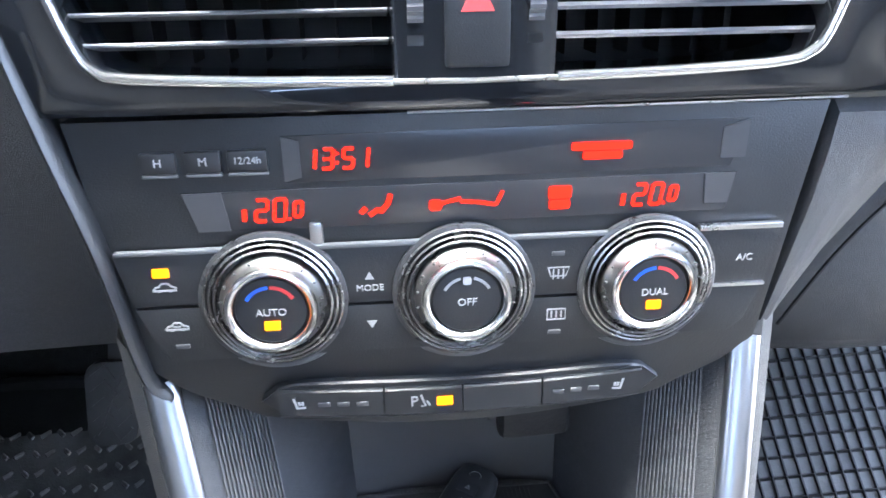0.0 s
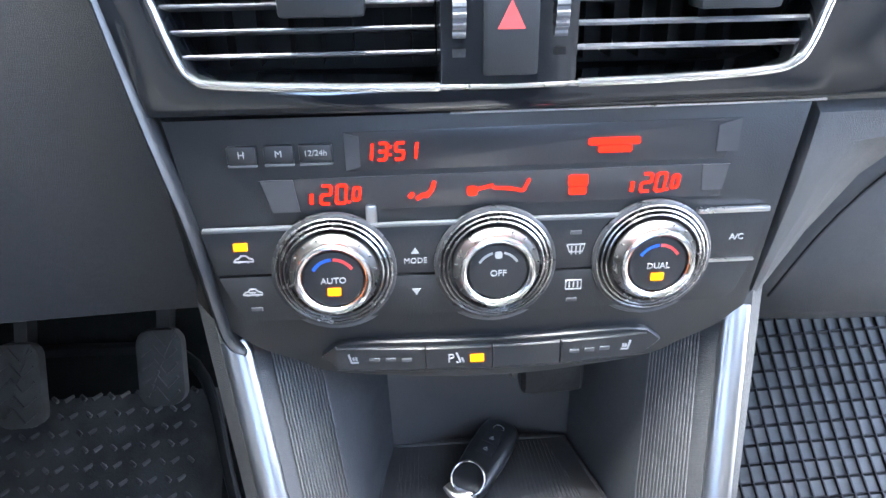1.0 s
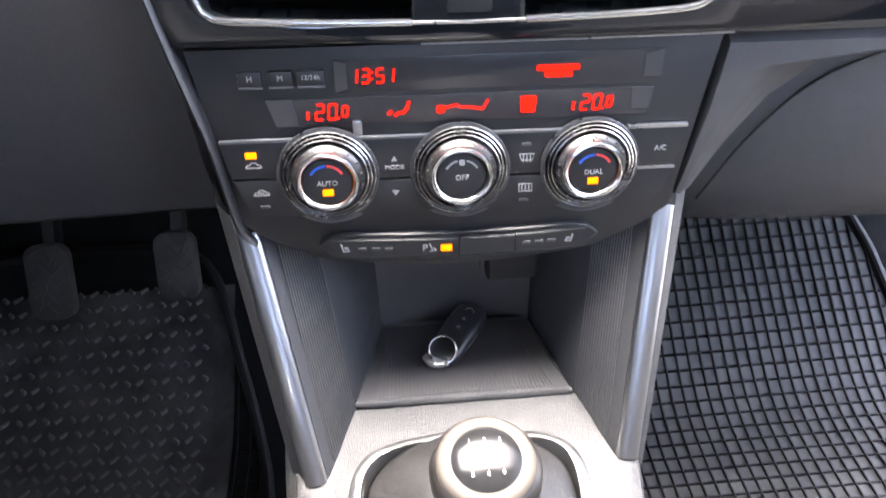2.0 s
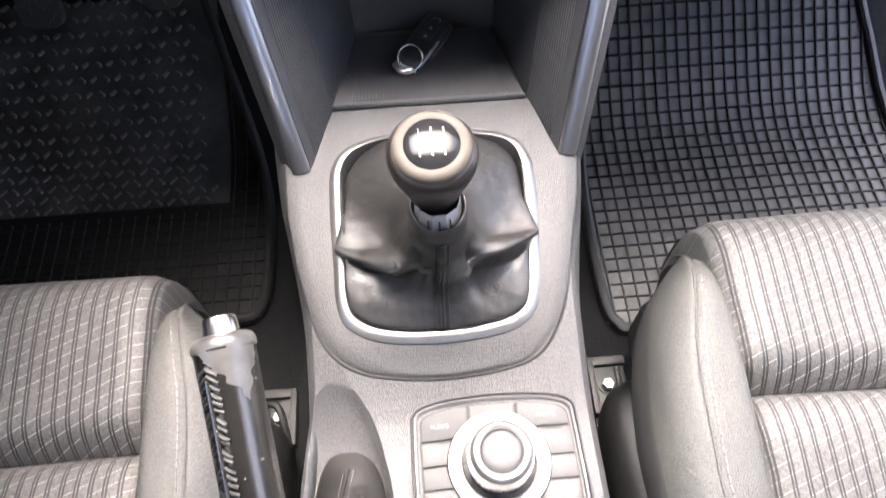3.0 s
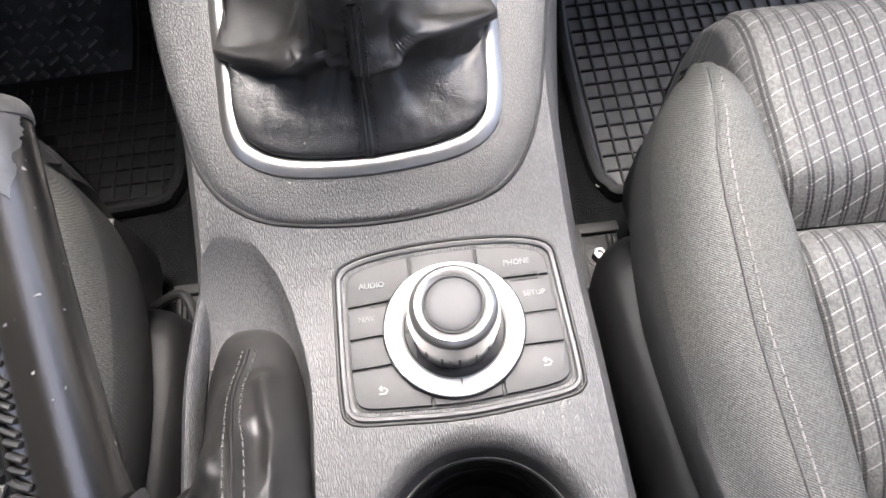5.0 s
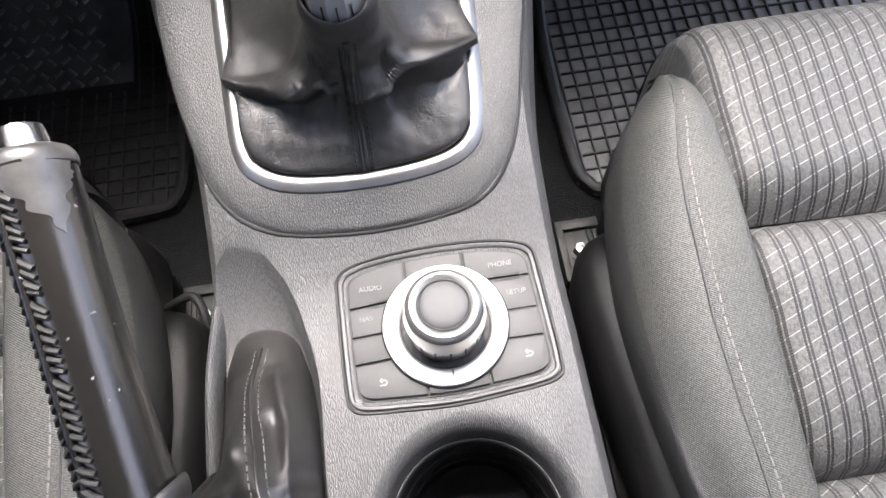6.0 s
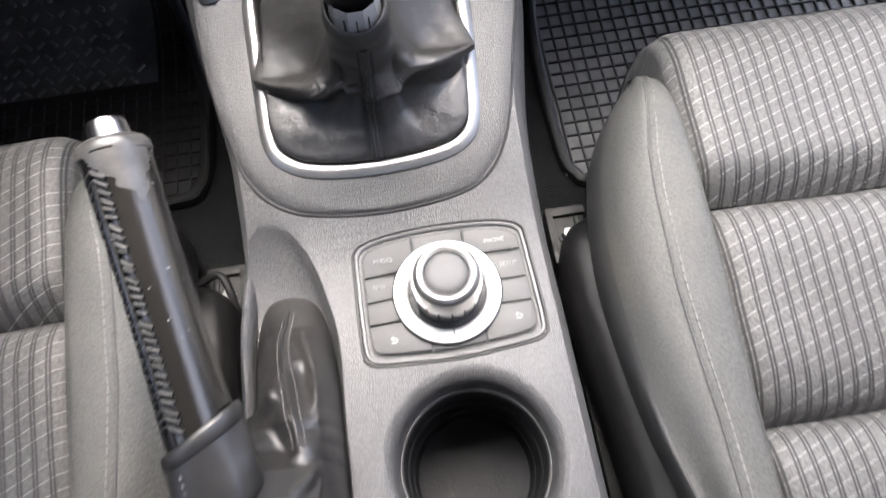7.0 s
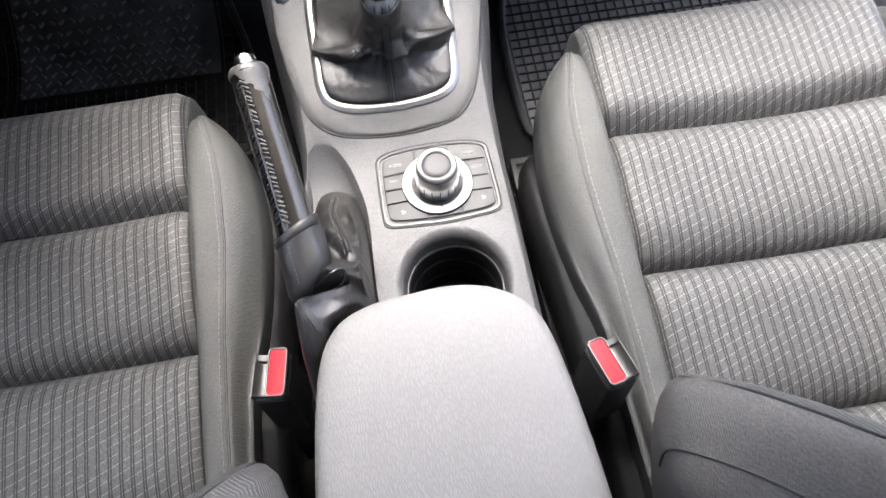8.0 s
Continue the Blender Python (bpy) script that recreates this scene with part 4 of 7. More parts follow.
part("indicator", block(0.0066, 0.0040, 0.001, 0.0003, at(-0.0085, bow(-0.0085), 0.0062)), AMBER_LIT, sw[1], "glowing amber lamp")

# ---------------------------------------------------------------- centre console
ZT = spline([(-0.62, 0.205), (-0.2, 0.2085), (0.0, 0.2095), (0.03, 0.2105), (0.05, 0.2140), (0.075, 0.2225), (0.10, 0.2320), (0.16, 0.2515), (0.22, 0.2700), (0.255, 0.2800), (0.28, 0.2825), (0.36, 0.2825)], 8)
ZTY, ZTZ = [p[0] for p in ZT], [p[1] for p in ZT]


def ztop(y):
    return float(np.interp(y, ZTY, ZTZ))


def x_left(y):
    return float(np.interp(y, (-0.6, 0.0, 0.09, 0.13, 0.17, 0.22, 0.27), (-0.088, -0.088, -0.087, -0.088, -0.094, -0.103, -0.108)))


def x_right(y):
    return float(np.interp(y, (-0.6, 0.0, 0.09, 0.13, 0.17, 0.22, 0.27), (0.114, 0.112, 0.110, 0.110, 0.115, 0.123, 0.128)))


console = thing("centre_console", "grey grained plastic centre console between the front seats", "centre console", (0.0135, -0.1, 0.0))
secs = []
for y in (-0.60, -0.45, -0.3, -0.2, -0.15, -0.1, -0.05, 0.0, 0.02, 0.04, 0.055, 0.07, 0.085, 0.10, 0.12, 0.14, 0.16, 0.18, 0.20, 0.22, 0.24, 0.255, 0.27, 0.30, 0.345):
    l, r, z = x_left(y), x_right(y), ztop(y)
    secs.append([(l - 0.024, y, -0.01), (l - 0.018, y, 0.10), (l - 0.010, y, z - 0.055), (l - 0.0045, y, z - 0.025), (l - 0.001, y, z - 0.011), (l + 0.004, y, z - 0.0035), (l + 0.012, y, z - 0.0005), (l + 0.03, y, z),
                 (r - 0.03, y, z), (r - 0.012, y, z - 0.0005), (r - 0.004, y, z - 0.0035), (r + 0.001, y, z - 0.011), (r + 0.0045, y, z - 0.025), (r + 0.010, y, z - 0.055), (r + 0.018, y, 0.10), (r + 0.024, y, -0.01)])
body = skin(secs, around=True, caps=True)
CUP = (0.0415, -0.0970)
well = [(0.0, 0.105), (0.040, 0.105), (0.0430, 0.112), (0.0455, 0.190)]
for i in range(9):
    a = radians(90 * i / 8)
    well.append((0.0475 + 0.0105 * (1 - math.cos(a)), 0.1965 + 0.0128 * math.sin(a)))
well += [(0.0600, 0.2120), (0.0600, 0.25), (0.0, 0.25)]
cup_cut = lathe(well, 72, Matrix.Translation((CUP[0], CUP[1], 0)))
rec = spline([(-0.1045, 0.020), (-0.084, 0.060), (-0.062, 0.062), (-0.047, 0.043), (-0.0385, 0.017), (-0.0330, -0.014), (-0.0335, -0.06), (-0.0340, -0.12), (-0.0360, -0.20), (-0.060, -0.225), (-0.1045, -0.20), (-0.108, -0.09)], 5, True)
rcx, rcy = -0.072, -0.055
rec_secs = []
for k, z in ((0.70, 0.1890), (0.80, 0.1905), (0.87, 0.1930), (0.92, 0.1962), (0.96, 0.1998), (1.0, 0.2042), (1.03, 0.2075), (1.06, 0.2092), (1.085, 0.2103), (1.12, 0.26)):
    lift = min(1.0, max(0.0, (k - 0.8) / 0.2))
    soft = 0.030 * (1 - lift)
    rec_secs.append([(rcx + (x - rcx) * k, rcy + (y - rcy) * k - soft * max(0.0, y / 0.06), z + (ztop(rcy + (y - rcy) * k) - 0.2090) * lift) for x, y in rec])
rec_cut = skin(rec_secs, around=True, caps=True)
cut("console_body", body, [cup_cut, rec_cut], CONSOLE, console, "", 25)
# inner wall between the brake recess and the driver's seat
rim = spline([(-0.0865, 0.060, 0.187), (-0.0882, 0.036, 0.1920), (-0.0900, 0.012, 0.1960), (-0.0905, -0.01, 0.199), (-0.0900, -0.06, 0.199), (-0.089, -0.14, 0.197)], 5)
part("recess_lip", sweep(rim, ring2d(0.0042, 0.012, 12)), CONSOLE, console)
cupw = part("cup_well", lathe([(0.0450, 0.187), (0.0446, 0.1885), (0.0438, 0.1870), (0.0434, 0.1660), (0.0424, 0.1652), (0.0420, 0.1640), (0.0416, 0.138), (0.0406, 0.1372), (0.0402, 0.136), (0.0395, 0.116), (0.030, 0.1135), (0.0, 0.113)], 64, Matrix.Translation((CUP[0], CUP[1], 0))), BLACKSHADERUBBER, console, "black cup holder insert")
part("cup_ring", lathe([(0.0468, 0.1890), (0.0464, 0.1908), (0.0452, 0.1910), (0.0444, 0.1890)], 72, Matrix.Translation((CUP[0], CUP[1], 0))), plain("cup_ring_grey", (0.06, 0.06, 0.06), 0.4, 0.2, 0.1, 40), cupw, "thin grey ring")

# gear surround plate, lying on the console's rising front
out = spline([(-0.097, 0.262), (-0.0975, 0.205), (-0.0935, 0.165), (-0.0865, 0.130), (-0.078, 0.102), (-0.064, 0.0835), (-0.040, 0.0725), (0.006, 0.0675), (0.050, 0.0705), (0.076, 0.0785), (0.092, 0.097), (0.1015, 0.122), (0.110, 0.160), (0.119, 0.205), (0.120, 0.262)], 6)
FR = [(-0.0560, 0.190), (-0.0555, 0.150), (-0.0545, 0.123), (-0.0475, 0.110), (-0.028, 0.1015), (0.010, 0.0985), (0.048, 0.1015), (0.066, 0.109), (0.0725, 0.123), (0.0755, 0.155), (0.0775, 0.190), (0.0755, 0.214), (0.064, 0.2265), (0.035, 0.2325), (0.010, 0.234), (-0.015, 0.2325), (-0.042, 0.2270), (-0.0540, 0.214)]
xs_l = [p for p in out if p[0] < 0.006]
xs_r = [p for p in out if p[0] >= 0.006]
yl, xl = [p[1] for p in xs_l][::-1], [p[0] for p in xs_l][::-1]
yr, xr = [p[1] for p in xs_r], [p[0] for p in xs_r]
rows = []
for i in range(60):
    f = i / 59
    y = 0.0676 + (0.262 - 0.0676) * f ** 1.5
    a, b = float(np.interp(y, yl, xl)), float(np.interp(y, yr, xr))
    row = []
    for j in range(41):
        x = a + (b - a) * j / 40
        edge_d = min(x - a, b - x, (y - 0.0676) * 1.0 + 0.0004)
        drop = 0.0014 * max(0.0, 1 - edge_d / 0.0025) ** 2
        side = max(0.0, 1 - min(x - a, b - x) / 0.022)
        row.append((x, y, ztop(y) + 0.0022 - drop - 0.0016 * side * side))
    rows.append(row)
part("gear_surround", skin(rows), GEARTRIM, console, "grey grained surround plate of the gear lever")


def body_z(x, y):
    """Height of the console's skin."""
    l, r, z = x_left(y), x_right(y), ztop(y)
    d = min(x - l, r - x)
    return z + float(np.interp(d, (-0.010, -0.0045, -0.001, 0.004, 0.012, 0.03), (-0.055, -0.025, -0.011, -0.0035, -0.0005, 0.0)))


gap_line = []
for i, (x, y) in enumerate(out):
    t = Vector(out[min(i + 1, len(out) - 1)]) - Vector(out[max(i - 1, 0)])
    nx, ny = t.y, -t.x
    ln = math.hypot(nx, ny)
    gx, gy = x + nx / ln * 0.0007, y + ny / ln * 0.0007
    gap_line.append((gx, gy, max(body_z(gx, gy), ztop(gy) - 0.004) + 0.0003))
part("surround_gap", sweep(gap_line, ring2d(0.0011, 0.0010, 8)), RIBRUBBER, console, "dark joint line")


def wing(s):
    """One flank of the open tray: outer skin, metal strip, ribbed facing and smooth inner wall."""
    mx = 0.0138

    def P(x, y, z):
        return Vector((mx + s * (x - mx), y, z))

    top = [P(-0.152, 0.42, 0.43), P(-0.1275, 0.304, 0.424), P(-0.1190, 0.296, 0.419), P(-0.1035, 0.297, 0.411), P(-0.0975, 0.300, 0.405), P(-0.0740, 0.309, 0.400), P(-0.0420, 0.341, 0.400)]
    bot = [P(-0.128, 0.31, 0.235), P(-0.1010, 0.226, 0.258), P(-0.0930, 0.218, 0.2660), P(-0.0785, 0.220, 0.2735), P(-0.0750, 0.226, 0.2735), P(-0.0600, 0.264, 0.2835), P(-0.0420, 0.338, 0.2825)]
    rows = [[b.lerp(t, k) for b, t in zip(bot, top)] for k in np.linspace(-0.03, 1.03, 9)]
    flank = part("side_wall", skin(rows), DASHGREY, console, "dark grey tray side wall")
    mid = [(bot[2].lerp(bot[3], 0.5)).lerp(top[2].lerp(top[3], 0.5), k) for k in np.linspace(0.0, 0.985, 16)]
    nrm = (P(-0.109, 0.29, 0.415) - P(-0.083, 0.222, 0.271)).cross(Vector((1, 0, 0))).normalized()
    if nrm.y > 0:
        nrm = -nrm
    prof = [(0.0072 * math.cos(2 * math.pi * i / 16), 0.0040 * math.sin(2 * math.pi * i / 16)) for i in range(16)]
    mid = [p + nrm * 0.0012 for p in mid]
    part("metal_strip", sweep(mid, prof, up=nrm), STRIPMETAL, flank, "rounded bright metal strip")
    A, B, C, D = top[4], top[5], bot[5], bot[4]
    n2 = (B - A).cross(D - A).normalized()
    if n2.y > 0:
        n2 = -n2
    ribs = []
    for i in range(15):
        k = 0.05 + 0.9 * i / 14
        a, d = A.lerp(B, k), D.lerp(C, k)
        line = [d.lerp(a, q) + n2 * 0.0008 for q in np.linspace(0.02, 0.98, 8)]
        ribs.append(sweep(line, [(0.00035, -0.001), (0.00030, 0.0007), (-0.00030, 0.0007), (-0.00035, -0.001)], up=n2, scale=[0.55 + 0.55 * q for q in np.linspace(0, 1, 8)]))
    for bm in ribs:
        part("rib", bm, RIBPLASTIC, flank, smooth=False)


RIBPLASTIC = plain("ribbed_grey_plastic", (0.07, 0.07, 0.072), 0.45, 0, 0.1, 40)
wing(1)
wing(-1)
BACKWALL = plain("tray_wall_plastic", (0.055, 0.056, 0.058), 0.5, 0, 0.1, 20, 0.0001, 1500)
back = [[(x, 0.3385 + 0.010 * (1 - ((x - 0.012) / 0.06) ** 2), z) for x in np.linspace(-0.048, 0.072, 9)] for z in np.linspace(0.279, 0.405, 6)]
part("tray_back_wall", skin(back), BACKWALL, console, "dark grey tray back wall")
part("tray_roof", flat_box(-0.12, 0.15, 0.30, 0.36, 0.402, 0.41), PANEL, console)
tray_out = [(-0.0600, 0.2660), (0.0860, 0.2640), (0.0760, 0.300), (0.0665, 0.3360), (-0.0440, 0.3380), (-0.0510, 0.300)]
part("tray_mat", plate(tray_out, (), 0.004, 0.0012, None, 0.2870), TRAYMAT := plain("tray_rubber", (0.028, 0.028, 0.029), 0.6, 0, 0.15, 60, 0.0003, 1500), console, "dark textured rubber tray mat")
part("tray_mat_rim", sweep([(x, y, 0.2868) for x, y in tray_out], ring2d(0.0012, 0.0011, 8), True), CONSOLE, console, "raised rim of the tray mat")
lines = []
for i in range(46):
    x = -0.046 + 0.120 * i / 45
    y0, y1 = 0.268, 0.334 - max(0, x - 0.060) * 3 - max(0, -0.042 - x) * 8
    lines.append([(x, y0), (x * 0.9, y1)])
for line in lines:
    part("tray_rib", strokes([line], 0.0011, 0.2870, None, 0.0005), TRAYMAT, console, smooth=False)
part("tray_edge", sweep([(-0.0605, 0.2655, 0.2850), (0.012, 0.2640, 0.2850), (0.0865, 0.2635, 0.2850)], ring2d(0.0022, 0.0028, 10)), CONSOLE, console)

socket = thing("power_socket_cover", "black plastic flap over the power socket above the tray", "socket cover", (0.051, 0.320, 0.372))
part("flap", block(0.036, 0.014, 0.034, 0.006, Matrix.Translation((0.051, 0.316, 0.364)), 3), RIBRUBBER, socket)
part("rim", block(0.004, 0.020, 0.030, 0.0018, Matrix.Translation((0.0295, 0.322, 0.374))), PANEL, socket)
part("mount", block(0.050, 0.02, 0.012, 0.002, Matrix.Translation((0.051, 0.328, 0.397))), PANEL, socket)

# ---------------------------------------------------------------- key on the tray
key = thing("car_key", "black plastic car key fob with a chrome key ring", "car key", (0.015, 0.325, 0.2875))
ang = -35
KM = Matrix.Translation((0.0135, 0.3155, 0.2950)) @ pose(0, 0, 0, 8, 0, ang) @ Matrix.Scale(0.74, 4)
fob = []
for y, w, h in ((-0.036, 0.010, 0.0045), (-0.034, 0.0135, 0.0062), (-0.026, 0.0160, 0.0072), (0.0, 0.0175, 0.0078), (0.024, 0.0172, 0.0075), (0.033, 0.0150, 0.0066), (0.0365, 0.0105, 0.0048)):
    fob.append([(w * math.copysign(abs(math.cos(a)) ** 0.55, math.cos(a)), y, h * math.copysign(abs(math.sin(a)) ** 0.7, math.sin(a))) for a in np.linspace(0, 2 * math.pi, 25)[:-1]])
bm = skin(fob, around=True, caps=True)
bm.transform(KM)
shell = part("fob_shell", bm, PANEL, key)
for y in (0.003, 0.0145):
    kb = part("key_button", block(0.015, 0.0095, 0.002, 0.0012, KM @ Matrix.Translation((0, y, 0.0075))), BUTTON, shell)
    part("lock_symbol", strokes([[(-0.002, y - 0.001), (0.002, y - 0.001)], [(-0.0015, y + 0.0004), (0.0015, y + 0.0004)], [(0, y + 0.0004), (0, y + 0.002)]], 0.0007, 0.0086, KM), PRINT, kb)
part("emblem", lathe([(0.0040, 0.0068), (0.0044, 0.0074), (0.0048, 0.0068)], 32, KM @ Matrix.Translation((0, 0.0265, 0)), 0.75), SATIN, shell, "plain oval silver emblem")
bm = sweep([(0.0178 * math.cos(a), 0.0368 * math.sin(a), 0) for a in np.linspace(0, 2 * math.pi, 41)[:-1]], ring2d(0.0004, 0.0004, 6), True)
bm.transform(KM)
part("seam", bm, SATIN, shell)
rg = [(0.0115 * math.cos(a), 0.0115 * math.sin(a), 0.0006 * math.sin(3 * a)) for a in np.linspace(0, 2 * math.pi, 41)[:-1]]
bm = join(sweep(rg, ring2d(0.0012, 0.0015, 8), True), sweep([(x, y, z + 0.0018) for x, y, z in rg], ring2d(0.0009, 0.0010, 8), True))
bm.transform(Matrix.Translation((0.0015, 0.2985, 0.2975)) @ pose(0, 0, 0, 38, 0, -20) @ Matrix.Scale(0.85, 4))
part("key_ring", bm, CHROME, key, "chrome split ring")
bm = sweep(spline([(-0.0095, 0.2995, 0.2925), (-0.0060, 0.2940, 0.2915), (0.0015, 0.2925, 0.2920), (0.0060, 0.2970, 0.2930)], 5), ring2d(0.0046, 0.0030, 10))
part("ring_clasp", bm, SATIN, key, "small silver clasp")

# ---------------------------------------------------------------- gear lever
GX, GY = 0.0140, 0.1400
gear = thing("gear_lever", "manual gear lever with leather boot, silver-topped knob and satin frame", "gear lever", (GX, GY, 0.24))
wide = spline([(GX + (x - GX) * 1.075, 0.165 + (y - 0.165) * 1.072) for x, y in FR], 6, True)
profile = [(0.0048, -0.003), (0.0046, 0.0002), (0.0018, 0.0032), (-0.0012, 0.0042), (-0.0034, 0.0036), (-0.0046, 0.0012), (-0.0048, -0.003)]
part("frame", sweep([(x, y, ztop(y) + 0.0020) for x, y in wide], profile, True), FRAMESILVER, gear, "satin silver frame round the boot")
shadow_gap = [(GX + (x - GX) * 1.155, 0.165 + (y - 0.165) * 1.152) for x, y in FR]
part("frame_joint", sweep([(x, y, ztop(y) + 0.0012) for x, y in spline(shadow_gap, 6, True)], ring2d(0.0010, 0.0010, 6), True), RIBRUBBER, gear, "dark joint")

# the overhanging lip of the boot: bearing in degrees, radius, height, how far the leather tucks under it
LIP = [(-191, 0.0765, 0.2605, 0.3), (-179, 0.0550, 0.2675, 0.7), (-168, 0.0446, 0.2725, 1.0), (-153, 0.0367, 0.2762, 1.0), (-145, 0.0270, 0.2795, 1.0), (-135, 0.0230, 0.2822, 1.0), (-126, 0.0238, 0.2808, 1.0), (-109, 0.0222, 0.2825, 1.0),
       (-85, 0.0288, 0.2838, 1.0), (-66, 0.0292, 0.2832, 1.0), (-54, 0.0288, 0.2795, 1.0), (-44, 0.0270, 0.2770, 1.0), (-34, 0.0268, 0.2795, 0.9), (-20, 0.0325, 0.2815, 0.6), (-9, 0.0425, 0.2775, 0.5), (3, 0.0560, 0.2710, 0.4), (13, 0.0732, 0.2635, 0.3)]
LIPD = spline(LIP, 10)
CX, CY = GX - 0.0015, 0.1390
PINCH_R, PINCH_Z = 0.0187, 0.3155


def lip_at(a):
    k = [r[0] for r in LIPD]
    return tuple(float(np.interp(a, k, [r[c] for r in LIPD])) for c in (1, 2, 3))


def bell(a, mid, wide):
    return math.exp(-((a - mid) / wide) ** 2)


polar = sorted((math.degrees(math.atan2(y - CY, x - CX)), math.hypot(x - CX, y - CY)) for x, y in spline(FR, 16, True))
pa = [polar[-1][0] - 360] + [p[0] for p in polar] + [polar[0][0] + 360]
pr = [polar[-1][1]] + [p[1] for p in polar] + [polar[0][1]]
columns = []
for i in range(400):
    deg = -180 + 360 * i / 400
    a = deg if deg < 90 else deg - 360
    th = radians(deg)
    c, s_ = math.cos(th), math.sin(th)
    R = float(np.interp(deg, pa, pr))
    zb = ztop(CY + R * s_) + 0.003
    off = max(0.0, a - 13, -191 - a)
    k = min(1.0, off / 80.0)
    kk = k * k * (3 - 2 * k)
    lr, lz, tuck = lip_at(min(13.0, max(-191.0, a)))
    lr /= max(0.8, math.cos(radians(min(off, 36))))
    lr += (R - 0.003 - lr) * kk
    lz += (zb + 0.0115 - lz) * kk
    tuck *= 1 - kk
    wall = 0.0070 + 0.0010 * (bell(a, -176, 20) + bell(a, 0, 20))
    fr_ = min(lr - 0.0055 * tuck + 0.008 * (1 - tuck), R - 0.001)
    fz = max(zb + wall + 0.002, lz - 0.0095 - 0.011 * (1 - tuck))
    top = zb + wall
    flat = bell(a, -190, 34) + bell(a, 12, 28)
    flat = min(1.0, flat) * (1 - kk)
    # radial valleys beside the tail of leather that hangs from the collar
    dip = 0.0040 * bell(a, -140, 7) + 0.0050 * bell(a, -36, 8)
    swell = 0.0030 * bell(a, -172, 16) + 0.0030 * bell(a, 2, 12) + 0.0015 * bell(a, -85, 22) + 0.004 * kk
    F = [(R, zb), (R + 0.0014, zb + wall * 0.42), (R + 0.0002, zb + wall * 0.95), (R + (fr_ - R) * 0.36, top + (fz - top) * 0.20 + 0.0006), (R + (fr_ - R) * 0.72, top + (fz - top) * 0.48), (fr_, fz),
         (lr - 0.0012 * tuck, lz - 0.0034), (lr, lz), (lr - 0.0022, lz + 0.0034 + swell * 0.4), (lr + (PINCH_R - lr) * 0.38 - dip * 0.5, lz + (PINCH_Z - lz) * (0.20 - 0.07 * flat + 0.10 * kk) - dip * 0.6 + swell), (lr + (PINCH_R - lr) * 0.72 - dip * 0.35, lz + (PINCH_Z - lz) * (0.42 - 0.12 * flat + 0.14 * kk) - dip * 0.4 + swell * 0.5)]
    prof2 = F + [(0.0208, 0.3080 + 0.003 * s_), (PINCH_R, PINCH_Z + 0.003 * s_)]
    rim_z = 0.3295 + 0.0015 * s_ + 0.0035 * c * c
    prof2 += [(0.0190, rim_z - 0.006), (0.0178, rim_z), (0.0160, rim_z - 0.0006), (0.0146, rim_z - 0.012)]
    col = spline(prof2, 7)
    fine_col = []
    n = len(col)
    for j, (r, z) in enumerate(col):
        t = j / (n - 1)
        env = min(1.0, t * 14, (1 - t) * 5)
        p = Vector((CX + r * c, CY + r * s_, z))
        amp = noise.noise(p * 60) * 0.0007 + noise.noise(p * 150) * 0.0005
        # short wrinkles gathered where the folds meet
        knot = bell(a, -147, 13) + bell(a, -38, 12) + 0.5 * bell(a, -110, 10)
        amp += 0.0013 * knot * min(1.0, max(0.0, (t - 0.40) * 9), max(0.0, (0.72 - t) * 12)) * math.sin(p.z * 1000 + 46 * noise.noise(p * 45)) * (0.5 + noise.noise(p * 70))
        # one long crease running down across the lower tier
        amp -= 0.0008 * math.exp(-abs((p.y - 0.148) - 0.72 * (p.x - 0.074)) / 0.0009) * (1 if t < 0.42 and 0.026 < p.x < 0.072 else 0)
        fine_col.append(p + Vector((c * 0.5, s_ * 0.5, 0.8)) * amp * env)
    columns.append(fine_col)
rows = [list(r) for r in zip(*columns)]
NR = len(rows) - 1
boot = part("boot", skin(rows, around=True), BOOT, gear, "creased black leather boot with a rolled collar", 75)


def back_line(dx, s_from, s_to, lift):
    """A line down the rear of the boot, dx beside its middle."""
    pts = []
    for i in range(int(NR * s_from), int(NR * s_to) + 1):
        k = i / NR
        x = CX - 0.003 * (1 - k) + 0.0022 * k + dx * (0.75 + 0.25 * (1 - k))
        side = sorted((p for p in rows[i] if p[1] < CY - 0.003), key=lambda p: abs(p[0] - x))[:2]
        p, q = side
        w = (x - p[0]) / (q[0] - p[0]) if abs(q[0] - p[0]) > 1e-6 else 0.0
        w = min(1.0, max(0.0, w))
        pts.append((x, p[1] + (q[1] - p[1]) * w - lift * 0.7, p[2] + (q[2] - p[2]) * w + lift * 0.8))
    return pts


for dx in (-0.0011, 0.0011):
    part("seam_ridge", sweep(back_line(dx, 0.02, 0.78, -0.0001), ring2d(0.0013, 0.0013, 8)), BOOT, boot, "raised centre seam")
part("seam_groove", sweep(back_line(0.0, 0.02, 0.78, 0.0004), ring2d(0.0004, 0.0006, 6)), RIBRUBBER, boot, "dark seam line")
for dx in (-0.0048, 0.0050):
    line = spline(back_line(dx, 0.02, 0.78, 0.0005), 2)
    bits = [sweep([line[i], line[i + 1], line[i + 2]], ring2d(0.0006, 0.0006, 5)) for i in range(0, len(line) - 3, 4)]
    part("stitching", join(*bits), BLACKTHREAD, boot, "black stitching")
part("neck", lathe([(0.0145, 0.290), (0.0152, 0.312), (0.0152, 0.326), (0.0138, 0.340)], 10, Matrix.Translation((CX, CY + 0.001, 0))), plain("neck_grey_plastic", (0.28, 0.276, 0.268), 0.22, 0, 0.1, 40), gear, "grey faceted plastic neck", 12)
